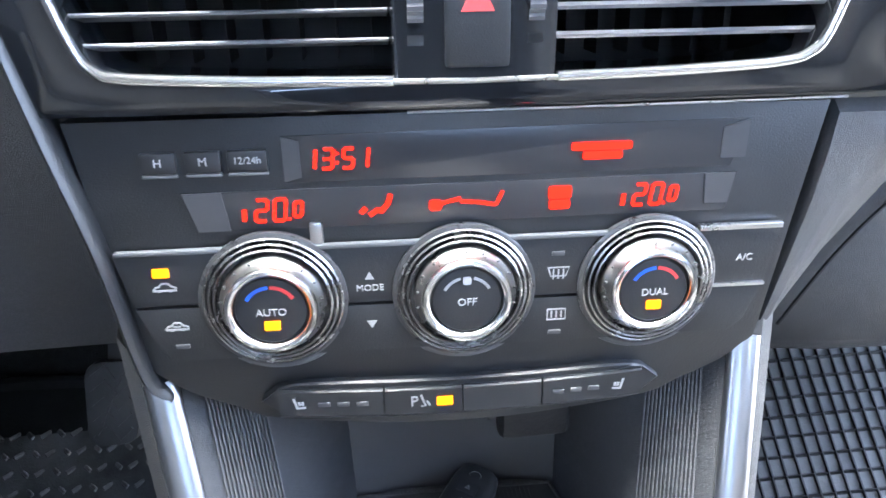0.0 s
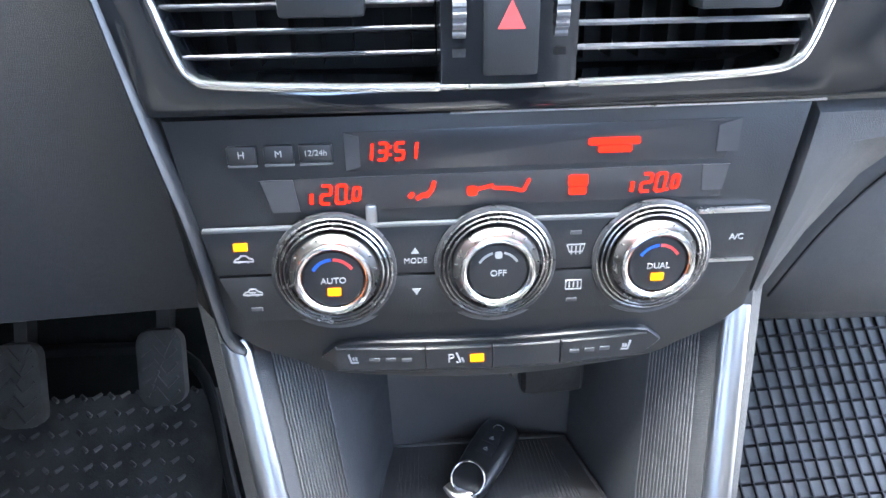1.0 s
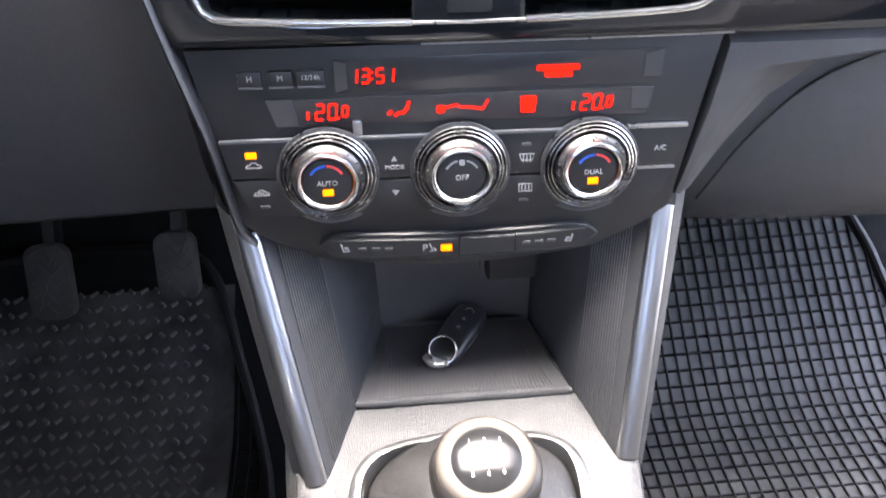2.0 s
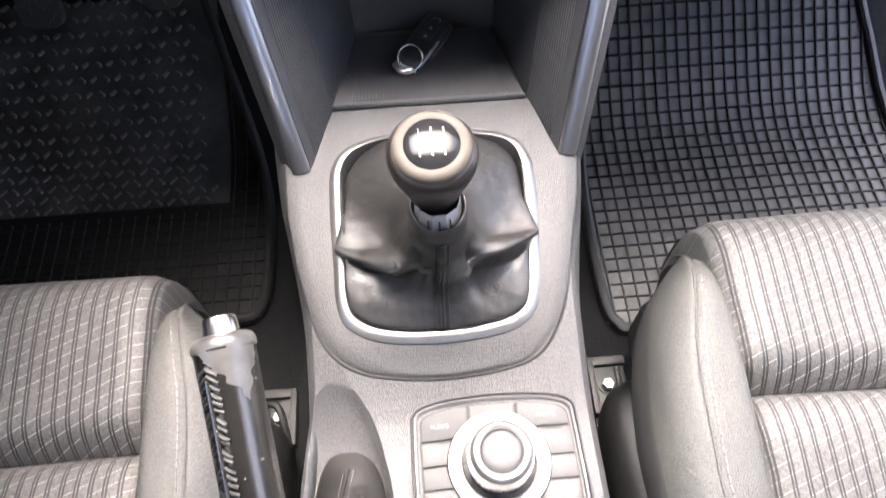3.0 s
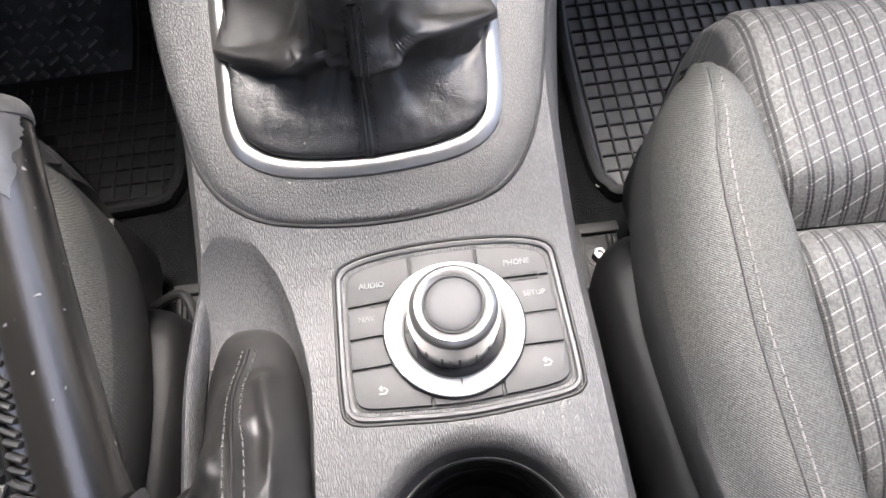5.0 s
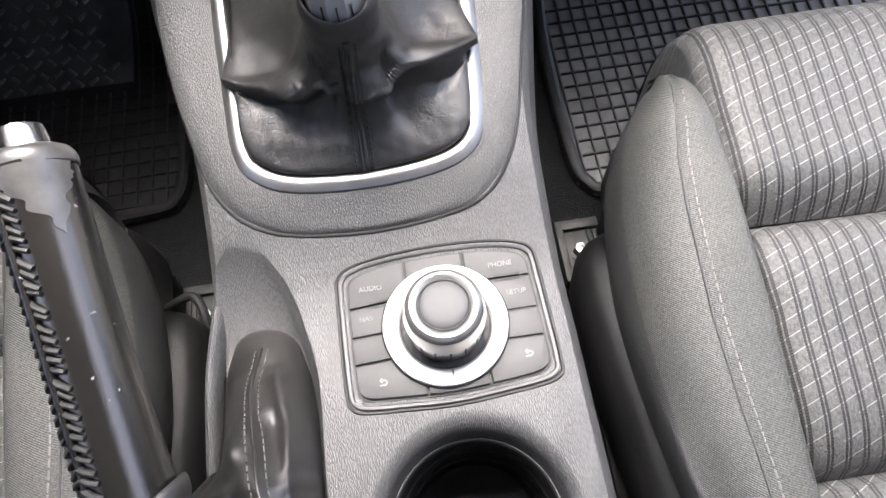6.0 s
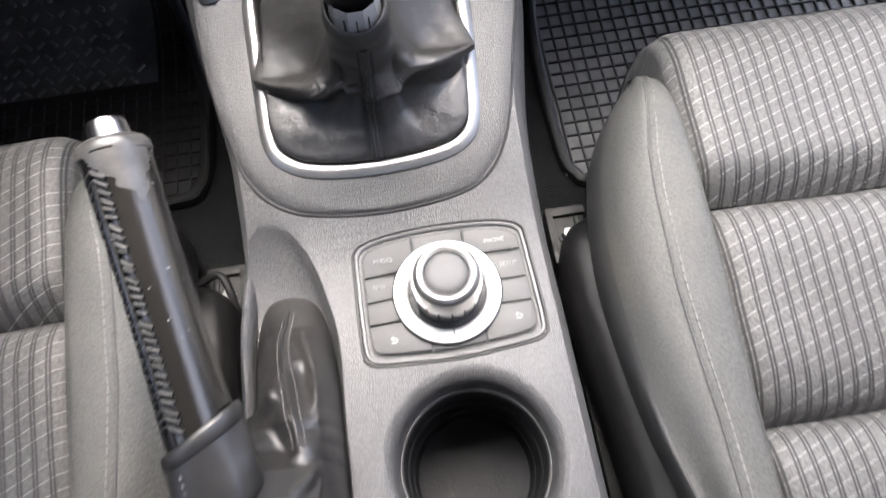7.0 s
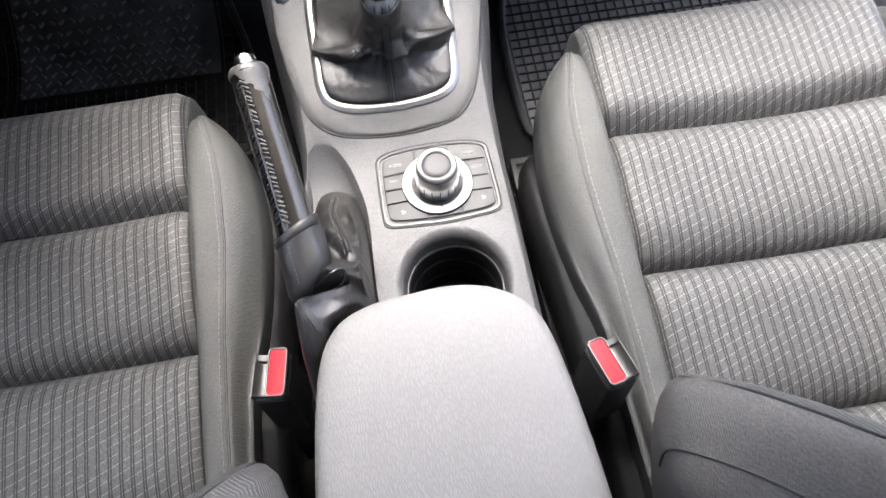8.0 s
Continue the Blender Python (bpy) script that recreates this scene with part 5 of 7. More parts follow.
for a in (-118, -90, -62):
    part("neck_rib", block(0.0009, 0.0012, 0.016, 0.0003, Matrix.Translation((CX + 0.0146 * math.cos(radians(a)), CY + 0.001 + 0.0146 * math.sin(radians(a)), 0.326))), BLACKTRIM, gear)
TILTK = Matrix.Translation((GX - 0.0030, 0.143, 0.369)) @ pose(0, 0, 0, 9, 0, 0)
knob = part("knob", lathe([(0.0125, -0.039), (0.0148, -0.037), (0.0165, -0.029), (0.0192, -0.016), (0.0228, -0.003), (0.0252, 0.007), (0.0258, 0.0130), (0.0248, 0.0180), (0.0225, 0.0210), (0.0200, 0.0220)], 56, TILTK), leather("knob_leather", (0.010, 0.009, 0.0085), 0.3, 0.5), gear, "black leather knob body")
part("knob_band", lathe([(0.0225, 0.0195), (0.0223, 0.0216), (0.0212, 0.0238), (0.0194, 0.0252), (0.0174, 0.0256), (0.0156, 0.0249)], 56, TILTK), plain("satin_champagne_metal", (0.048, 0.043, 0.037), 0.6, 0.0, 0.06, 30, 0, 0, 0.05, 0.12), knob, "satin silver band")
dome = [(0.0157, 0.0247), (0.0145, 0.0256), (0.0100, 0.0266), (0.0055, 0.0273), (0.0, 0.0276)]
cap = part("knob_cap", lathe(dome, 48, TILTK), plain("gloss_black_cap", (0.008, 0.008, 0.0085), 0.12, 0, 0.1, 40, 0, 0, 0.02, 0.13), knob, "gloss black cap with shift pattern")


def on_dome(x, y):
    r = math.hypot(x, y)
    return (x, y, float(np.interp(r, [0, 0.0055, 0.010, 0.0145, 0.0157], [0.0276, 0.0273, 0.0266, 0.0256, 0.0247])) + 0.0002)


bits = []
for a, b in (((-0.0068, 0.0046), (-0.0068, -0.0046)), ((0.0, 0.0046), (0.0, -0.0046)), ((0.0068, 0.0046), (0.0068, -0.0046)), ((-0.0068, 0.0), (0.0068, 0.0))):
    bits.append(sweep([on_dome(a[0] + (b[0] - a[0]) * i / 6, a[1] + (b[1] - a[1]) * i / 6) for i in range(7)], [(0.00026, -0.0002), (0.00026, 0.0002), (-0.00026, 0.0002), (-0.00026, -0.0002)]))
for tx, x, y in (("1", -0.0068, 0.0073), ("3", 0, 0.0077), ("5", 0.0068, 0.0073), ("2", -0.0068, -0.0073), ("4", 0, -0.0077), ("6", 0.0068, -0.0073)):
    p = on_dome(x, y)
    bits.append(letters(tx, 0.0031, Matrix.Translation((p[0], p[1], p[2] + 0.0002))))
bm = join(*bits)
bm.transform(TILTK)
part("shift_pattern", bm, plain("bright_print", (0.38, 0.38, 0.375), 0.6), cap, "white six-speed shift pattern")

# ---------------------------------------------------------------- rotary controller
RC = Vector((0.0410, 0.0080, 0.2105))
rotary = thing("rotary_controller", "grey media controller with labelled buttons round a silver rotary knob", "rotary controller", RC)
bez = spline([(-0.0160, 0.036), (-0.0145, 0.0435), (-0.0080, 0.0480), (0.010, 0.0515), (0.041, 0.0530), (0.072, 0.0515), (0.088, 0.0485), (0.0950, 0.0445), (0.0970, 0.0370), (0.0985, 0.005), (0.0990, -0.021), (0.0970, -0.0275), (0.0900, -0.0305), (0.072, -0.0325), (0.041, -0.0345), (0.010, -0.0330), (-0.008, -0.0315), (-0.0140, -0.0285), (-0.0160, -0.022), (-0.0165, 0.005)], 4, True)
bez = [(RC.x + (x - RC.x) * 0.972, 0.009 + (y - 0.009) * 0.972) for x, y in bez]
inner = [(RC.x + (x - RC.x) * 0.945, 0.009 + (y - 0.009) * 0.925) for x, y in bez]
bez_in = [(RC.x + (x - RC.x) * 0.922, 0.009 + (y - 0.009) * 0.893) for x, y in bez]


def lie(bm, dz=0.0):
    for v in bm.verts:
        v.co.z += ztop(v.co.y) - 0.2105 + dz
    return bm


part("bezel", lie(sweep([(x, y, 0.2112) for x, y in bez], [(0.0014, -0.002), (0.0013, 0.0005), (0.0007, 0.0009), (-0.0007, 0.0008), (-0.0012, 0.0002), (-0.0013, -0.002)], True)), plain("bezel_grey_plastic", (0.040, 0.040, 0.041), 0.42, 0, 0.1, 40, 0.0001, 1200), rotary, "grey surround frame")
part("bezel_joint", lie(sweep([(RC.x + (x - RC.x) * 1.043, 0.009 + (y - 0.009) * 1.055, 0.2106) for x, y in bez], ring2d(0.0010, 0.0009, 6), True)), RIBRUBBER, rotary, "dark joint")
part("well_floor", lie(plate(inner, (), 0.001, 0, None, 0.2112)), RIBRUBBER, rotary)


def clip_button(poly, name="media_button"):
    """A button cut from the bezel's inside by straight lines."""
    pts = [np.array(p) for p in bez_in]
    for (ax, ay), (bx, by) in poly:
        out_pts = []
        n = len(pts)
        d = np.array((bx - ax, by - ay))
        for i in range(n):
            p, q = pts[i], pts[(i + 1) % n]
            sp = d[0] * (p[1] - ay) - d[1] * (p[0] - ax)
            sq = d[0] * (q[1] - ay) - d[1] * (q[0] - ax)
            if sp >= 0:
                out_pts.append(p)
            if sp * sq < 0:
                out_pts.append(p + (q - p) * sp / (sp - sq))
        pts = out_pts
    clean = []
    for p in pts:
        if not clean or np.hypot(*(p - clean[-1])) > 0.0003:
            clean.append(p)
    if np.hypot(*(clean[0] - clean[-1])) < 0.0003:
        clean.pop()
    bm = plate([tuple(p) for p in clean], (), 0.004, 0.0005, None, 0.2132)
    return part(name, lie(bm), MEDIA, rotary)


MEDIA = plain("media_button_plastic", (0.029, 0.0293, 0.03), 0.57, 0, 0.08, 40, 0.00008, 1500, 0.05, 0.36)
g = 0.0008
LX, RX = 0.0225, 0.0590
bt_audio = clip_button([((LX - g, 0), (LX - g, 1)), ((-0.02, 0.0235 + g), (0.04, 0.0275 + g))])
clip_button([((-1, 0.028), (1, 0.028)), ((RX - 0.003 - g, 0), (RX - 0.003 - g, 1)), ((LX + g, 1), (LX + g, 0))])
bt_phone = clip_button([((RX - 0.003 + g, 1), (RX - 0.003 + g, 0)), ((0.05, 0.0300 + g), (0.10, 0.0290 + g))])
bt_nav = clip_button([((0.0215, 0), (0.0215, 1)), ((0.04, 0.0275 - g), (-0.02, 0.0235 - g)), ((-0.02, 0.0070 + g), (0.04, 0.0100 + g))])
clip_button([((0.0215, 0), (0.0215, 1)), ((0.04, 0.0100 - g), (-0.02, 0.0070 - g)), ((-0.02, -0.0080 + g), (0.04, -0.0055 + g))])
bt_back_l = clip_button([((0.0265 - g, 0), (0.0265 - g, 1)), ((0.04, -0.0055 - g), (-0.02, -0.0080 - g))])
clip_button([((1, -0.012), (-1, -0.012)), ((0.0265 + g, 1), (0.0265 + g, 0)), ((0.0605 - g, 0), (0.0605 - g, 1))])
bt_setup = clip_button([((0.0605, 1), (0.0605, 0)), ((0.10, 0.0290 - g), (0.05, 0.0300 - g)), ((0.05, 0.0105 + g), (0.10, 0.0100 + g))])
clip_button([((0.0605, 1), (0.0605, 0)), ((0.10, 0.0100 - g), (0.05, 0.0105 - g)), ((0.05, -0.0055 + g), (0.10, -0.0060 + g))])
bt_back_r = clip_button([((0.0605 + g, 1), (0.0605 + g, 0)), ((0.10, -0.0060 - g), (0.05, -0.0055 - g))])
for b, tx, x, y in ((bt_audio, "AUDIO", 0.0025, 0.0347), (bt_nav, "NAV", -0.0015, 0.0177), (bt_phone, "PHONE", 0.0765, 0.0375), (bt_setup, "SETUP", 0.0828, 0.0205)):
    part("lettering", lie(letters(tx, 0.0041, Matrix.Translation((x, y, 0.2136)) @ pose(0, 0, 0, 0, 0, 0))), PRINTGREY, b)
for b, x, y in ((bt_back_l, 0.0035, -0.0185), (bt_back_r, 0.0830, -0.0150)):
    arc = [(x - 0.0016, y + 0.0012), (x + 0.0010, y + 0.0012), (x + 0.0022, y), (x + 0.0010, y - 0.0014), (x - 0.0020, y - 0.0014)]
    part("return_arrow", lie(strokes([arc, [(x - 0.0004, y + 0.0024), (x - 0.0018, y + 0.0012), (x - 0.0004, y + 0.0)]], 0.0008, 0.2132)), PRINTGREY, b)
for x0, x1, y0, y1 in ((0.0005, 0.0125, 0.0250, 0.0257), (0.0720, 0.0860, 0.0297, 0.0296)):
    ln = [(x0, y0 + 0.0012), (x1, y1 + 0.0012), (x1 + 0.0006, y1), (x1, y1 - 0.0012), (x0, y0 - 0.0012)]
    part("marker_groove", lie(strokes([ln], 0.0012, 0.2135)), RIBRUBBER, rotary, smooth=False)
RM = Matrix.Translation((RC.x, RC.y, 0.0))
part("dial_gap", lathe([(0.0345, 0.2134), (0.0352, 0.2139), (0.0352, 0.2110)], 64, RM), RIBRUBBER, rotary)
disc = part("silver_ring", lathe([(0.0345, 0.2120), (0.0345, 0.2146), (0.0338, 0.2151), (0.0290, 0.2149), (0.0262, 0.2143), (0.0250, 0.2130), (0.0244, 0.2112)], 72, RM), plain("pale_silver_plate", (0.42, 0.42, 0.417), 0.48, 0.6, 0.05, 40), rotary, "pale silver ring")
for a in (0, 90, 180, 270):
    part("tick", block(0.0011, 0.0062, 0.0004, 0, RM @ pose(0, 0, 0, 0, 0, a) @ Matrix.Translation((0, 0.0292, 0.2150))), DARKRING, disc)
part("dish", lathe([(0.0256, 0.2133), (0.0240, 0.2122), (0.0215, 0.2116), (0.0205, 0.2112), (0.0, 0.2112)], 64, RM), plain("dish_grey_metal", (0.03, 0.03, 0.03), 0.34, 0.2, 0.08, 30), rotary, "grey dished inner ring")
kn = part("knob_body", lathe([(0.0204, 0.2112), (0.0208, 0.2150), (0.0210, 0.2262), (0.0207, 0.2300), (0.0216, 0.2306), (0.0218, 0.2318), (0.0215, 0.2336), (0.0209, 0.2380), (0.0203, 0.2430)], 64, RM), SATIN, rotary, "satin silver knob with grip notches")
for i in range(16):
    a = 2 * math.pi * i / 16
    M2 = RM @ pose(0, 0, 0, 0, 0, math.degrees(a))
    part("grip_notch", block(0.0013, 0.0012, 0.0105, 0.0005, M2 @ pose(0.0, 0.0207, 0.2235, 1, 0, 0)), DARKRING, kn)
part("knob_rim", lathe([(0.0203, 0.2425), (0.0200, 0.2446), (0.0191, 0.2463), (0.0174, 0.2473), (0.0150, 0.2470), (0.0134, 0.2458)], 64, RM), plain("rim_satin_silver", (0.20, 0.198, 0.195), 0.32, 0.8, 0.05, 30), kn, "wide satin knob rim")
part("knob_cap", lathe([(0.0, 0.2476), (0.009, 0.2475), (0.0116, 0.2470), (0.0128, 0.2462), (0.0134, 0.2450)], 48, RM), plain("cap_grey_plastic", (0.050, 0.050, 0.051), 0.55, 0, 0.06, 60, 0, 0, 0.04, 0.25), kn, "matt grey cap")
part("cap_groove", lathe([(0.0140, 0.2460), (0.0137, 0.2469), (0.0131, 0.2469), (0.0127, 0.2460)], 48, RM), RIBRUBBER, kn, "dark ring round the cap")

# ---------------------------------------------------------------- handbrake
hb = thing("handbrake", "leather-wrapped handbrake lever with silver release button and leather boot", "handbrake", (-0.07, -0.09, 0.18))
TIP, ROOT = Vector((-0.1030, 0.0499, 0.3635)), Vector((-0.0818, -0.0827, 0.3067))
ax = (TIP - ROOT).normalized()
HB = Matrix.Translation(ROOT) @ ax.to_track_quat("Z", "Y").to_matrix().to_4x4()
LEN = (TIP - ROOT).length
grip_rows = []
for k in np.linspace(0, 1, 24):
    r = 0.0178 - 0.0012 * math.sin(math.pi * k) - 0.0012 * k
    row = []
    for j in range(40):
        a = 2 * math.pi * j / 40
        row.append(HB @ Vector((r * math.cos(a) * 0.94, r * math.sin(a) * 1.04, (LEN - 0.0055) * k)))
    grip_rows.append(row)
grip = part("grip", skin(grip_rows, around=True), GRIP, hb, "glossy worn black leather grip")
cap_prof = [(0.0159, LEN - 0.0072), (0.0164, LEN - 0.0066), (0.0165, LEN - 0.0045), (0.0160, LEN - 0.0022), (0.0148, LEN - 0.0004), (0.0125, LEN + 0.0008), (0.0100, LEN + 0.0012), (0.0, LEN + 0.0013)]
part("end_cap", lathe(cap_prof, 40, HB, 1.045), CAPWORN := plain("worn_grey_cap", (0.046, 0.045, 0.043), 0.36, 0.1, 0.45, 90, 0.0002, 300), hb, "worn grey end cap")
# ragged worn patch below the cap, on the inner side
wear_dir = HB.to_3x3().inverted() @ Vector((0.42, -0.35, 0.84))
wear_a = math.degrees(math.atan2(wear_dir.y, wear_dir.x))
patch = []
for k in np.linspace(0, 1, 40):
    z = LEN - 0.0065 - 0.027 * k
    half = max(0.6, 62 * (1 - k) ** 1.1 + (18 * noise.noise(Vector((k * 7, 1, 2))) + 6 * noise.noise(Vector((k * 25, 1, 2)))) * (1 - k))
    mid_a = wear_a + 22 * k + 9 * noise.noise(Vector((k * 6, 4, 2)))
    q = z / LEN
    r = 0.0178 - 0.0012 * math.sin(math.pi * q) - 0.0012 * q + 0.0004
    patch.append([HB @ Vector((r * 0.94 * math.cos(radians(mid_a - half + 2 * half * j / 12)), r * 1.04 * math.sin(radians(mid_a - half + 2 * half * j / 12)), z)) for j in range(13)])
part("worn_patch", skin(patch), CAPWORN, hb, "ragged worn grey patch")
part("release_button", lathe([(0.0096, LEN + 0.0006), (0.0093, LEN + 0.0020), (0.0089, LEN + 0.0078), (0.0081, LEN + 0.0098), (0.0055, LEN + 0.0104), (0.0, LEN + 0.0105)], 32, HB), CHROME, hb, "silver push button")
# cross stitching along the upper outer side of the grip
up_dir = HB.to_3x3().inverted() @ Vector((-0.32, -0.62, 0.72))
a_st = math.atan2(up_dir.y, up_dir.x)
bits = []
for i in range(30):
    z = 0.014 + (LEN - 0.032) * i / 29
    r = 0.0183 - 0.0012 * math.sin(math.pi * z / LEN) - 0.0012 * z / LEN
    for s in (-1, 1):
        p = HB @ Vector((r * math.cos(a_st + s * 0.33) * 0.94, r * math.sin(a_st + s * 0.33) * 1.04, z + 0.0014 * random.uniform(-1, 1)))
        q = HB @ Vector((r * 1.015 * math.cos(a_st - s * 0.03) * 0.94, r * 1.015 * math.sin(a_st - s * 0.03) * 1.04, z + 0.0038))
        bits.append(sweep([p, p.lerp(q, 0.5) + (p - (ROOT + ax * z)).normalized() * random.uniform(0.0002, 0.0012), q], ring2d(0.0011 * random.uniform(0.8, 1.2), 0.0012, 6)))
part("cross_stitching", join(*bits), plain("dark_thread", (0.012, 0.012, 0.0117), 0.55, 0, 0.2, 200, 0, 0, 0.05, 0.28), grip, "thick dark cross stitching")
ridge = [HB @ Vector((0.0175 * math.cos(a_st) * 0.94, 0.0175 * math.sin(a_st) * 1.04, 0.004 + (LEN - 0.024) * k)) for k in np.linspace(0, 1, 12)]
part("seam", sweep(ridge, ring2d(0.0013, 0.0013, 8)), GRIP, grip)


def on_lever(deg, along, r):
    """A point round the lever; the collar of the boot sits askew on it."""
    d = (HB.to_3x3() @ Vector((math.cos(deg), math.sin(deg), 0))).normalized()
    askew = (0.0070 + 0.0072 * d.x) * max(0.0, 1 + min(0.0, along) / 0.047)
    return ROOT + ax * (along + askew) + d * r


collar = [[on_lever(2 * math.pi * j / 48, z, r) for j in range(48)] for r, z in ((0.0172, 0.0022), (0.0184, 0.0034), (0.0195, 0.0030), (0.0201, 0.0012), (0.0202, -0.0010), (0.0199, -0.0030), (0.0192, -0.0042), (0.0186, -0.0044))]
part("boot_collar", skin(collar, around=True), BRAKEBOOT, hb, "turned-over leather collar", 60)
base = spline([(-0.0855, -0.022), (-0.0805, 0.004), (-0.0725, 0.0150), (-0.0560, 0.0150), (-0.0445, 0.004), (-0.0385, -0.025), (-0.0370, -0.08), (-0.0390, -0.14), (-0.045, -0.205), (-0.068, -0.225), (-0.0880, -0.205), (-0.0930, -0.12), (-0.0920, -0.07)], 6, True)
BCX, BCY = -0.066, -0.085
bpol = sorted((math.atan2(y - BCY, x - BCX), math.hypot(x - BCX, y - BCY)) for x, y in base)
bpa = [bpol[-1][0] - 2 * math.pi] + [p[0] for p in bpol] + [bpol[0][0] + 2 * math.pi]
bpr = [bpol[-1][1]] + [p[1] for p in bpol] + [bpol[0][1]]
# folds of the slack leather: line in plan, height, half width
FOLDS = [(spline([(-0.0295, -0.085), (-0.040, -0.0995), (-0.050, -0.1075), (-0.064, -0.1135), (-0.082, -0.1205)], 5), 0.0125, 0.0050),
         (spline([(-0.0535, -0.1120), (-0.066, -0.1188), (-0.090, -0.1305)], 5), -0.0230, 0.0042),
         (spline([(-0.047, -0.1135), (-0.053, -0.1180), (-0.066, -0.1255), (-0.090, -0.1375)], 5), 0.0060, 0.0045),
         ([(-0.032, -0.112), (-0.040, -0.120)], -0.0080, 0.0100),
         ([(-0.067, -0.064), (-0.058, -0.082)], -0.0100, 0.0078),
         (spline([(-0.050, -0.008), (-0.0405, -0.038), (-0.0330, -0.074)], 5), 0.0060, 0.0050),
         ([(-0.0480, -0.040), (-0.0420, -0.072)], -0.0085, 0.0080),
         ([(-0.073, -0.042), (-0.067, -0.048)], 0.0045, 0.0070)]
SEAM = spline([(-0.0615, 0.012), (-0.0632, -0.007), (-0.0610, -0.024), (-0.0560, -0.044), (-0.0505, -0.067), (-0.0475, -0.083)], 8)


def off_line(x, y, line):
    best = 9.0
    for (x0, y0), (x1, y1) in zip(line, line[1:]):
        dx, dy = x1 - x0, y1 - y0
        t = max(0.0, min(1.0, ((x - x0) * dx + (y - y0) * dy) / (dx * dx + dy * dy)))
        best = min(best, math.hypot(x - x0 - t * dx, y - y0 - t * dy))
    return best


def boot_z(x, y):
    """Height of the handbrake boot over the recess."""
    R = float(np.interp(math.atan2(y - BCY, x - BCX), bpa, bpr)) * 1.11
    d = min(1.0, math.hypot(x - BCX, y - BCY) / R)
    crest = float(np.interp(y, (-0.23, -0.20, -0.17, -0.15, -0.134, -0.122, -0.109, -0.09, -0.068, -0.045, -0.02, 0.0, 0.02), (0.205, 0.250, 0.288, 0.298, 0.297, 0.289, 0.281, 0.277, 0.272, 0.254, 0.231, 0.215, 0.206)))
    # the rear half leans towards the lever and runs in under the armrest
    crest += 0.45 * min(1.0, max(0.0, (-0.08 - y) / 0.035)) * (-0.060 - x)
    front = float(np.interp(x, (-0.0895, -0.0815, -0.066, -0.038, 0.0), (-0.28, -0.195, -0.156, -0.140, -0.135)))
    under = min(1.0, max(0.0, (front + 0.007 - y) / 0.009))
    crest -= (crest - 0.232) * under
    # beside the lever the leather falls away like a tent, elsewhere it stands full
    tent = min(1.0, max(0.0, (y + 0.078) / 0.030))
    fall = 1 - tent * (1 - math.sin(math.pi / 2 * min(1.0, max(0.0, (x + 0.0885) / 0.0290))))
    z = 0.1935 + (crest - 0.1935) * (1 - d ** 9.0) ** 0.6 * fall
    env = min(1.0, (1 - d) * 5) * (1 - under)
    for line, high, wide in FOLDS:
        z += high * math.exp(-(off_line(x, y, line) / wide) ** 2) * env
    z += 0.0016 * math.exp(-(off_line(x, y, SEAM) / 0.0022) ** 2) * env
    # leather drawn from the side of the cuff down to the long fold
    t = (y - ROOT.y) / ax.y
    dx = x - (ROOT.x + ax.x * t)
    skirt = ROOT.z + ax.z * t + (math.sqrt(max(0.0, 0.0190 ** 2 - dx * dx)) if dx < 0.0125 else 0.0143 - 1.1 * (dx - 0.0125)) - max(0.0, y + 0.110) - 1.6 * max(0.0, y + 0.094) - 3.0 * max(0.0, -0.010 - dx) - 5.0 * max(0.0, -0.1125 - 0.44 * max(0.0, -0.064 - x) - y)
    skirt += (0.19 - skirt) * (1 - min(1.0, env * 1.5))
    near = max(0.0, 0.005 - abs(skirt - z)) / 0.005
    z = max(z, skirt) + near * near * 0.00125
    p = Vector((x, y, 0.3))
    return z + env * (noise.noise(p * 55) * 0.0022 + noise.noise(p * 140) * 0.0006)


brow = []
for i in range(91):
    d = 1.0 - i / 90
    ring = []
    for j in range(200):
        a = 2 * math.pi * j / 200 - math.pi
        r = float(np.interp(a, bpa, bpr)) * 1.11 * d
        x, y = BCX + r * math.cos(a), BCY + r * math.sin(a)
        ring.append((x, y, boot_z(x, y)))
    brow.append(ring)
bm = skin(brow, around=True)
bmesh.ops.remove_doubles(bm, verts=bm.verts, dist=1e-6)
bboot = part("boot", bm, BRAKEBOOT, hb, "soft folded black leather boot", 70)

# cuff of the boot, drawn up over the root of the lever
cuff = []
for k, r in ((-0.001, 0.0188), (0.006, 0.0193), (0.016, 0.0196), (0.026, 0.0199), (0.034, 0.0199), (0.040, 0.0192), (0.0445, 0.0168), (0.0465, 0.012), (0.047, 0.006)):
    ring = []
    for j in range(48):
        a = 2 * math.pi * j / 48
        w = (0.0008 * math.sin(2 * a + 70 * k) + 0.0013 * noise.noise(Vector((math.cos(a) * 2, math.sin(a) * 2, k * 60)))) * min(1.0, max(0.0, k * 60))
        side = (HB.to_3x3() @ Vector((math.cos(a), math.sin(a), 0))).x
        ring.append(tuple(on_lever(a, -k * (0.88 - 0.20 * side), r + w)))
    cuff.append(ring)
cuff = [list(r) for r in zip(*[spline(c, 4) for c in zip(*cuff)])]
part("cuff", skin(cuff, around=True), BRAKEBOOT, hb, "leather cuff gathered below the grip", 70)
d = (HB.to_3x3() @ Vector((math.cos(a_st), math.sin(a_st), 0))).normalized()
ln = [ROOT - ax * k + d * 0.0203 for k in np.linspace(0.004, 0.036, 19)]
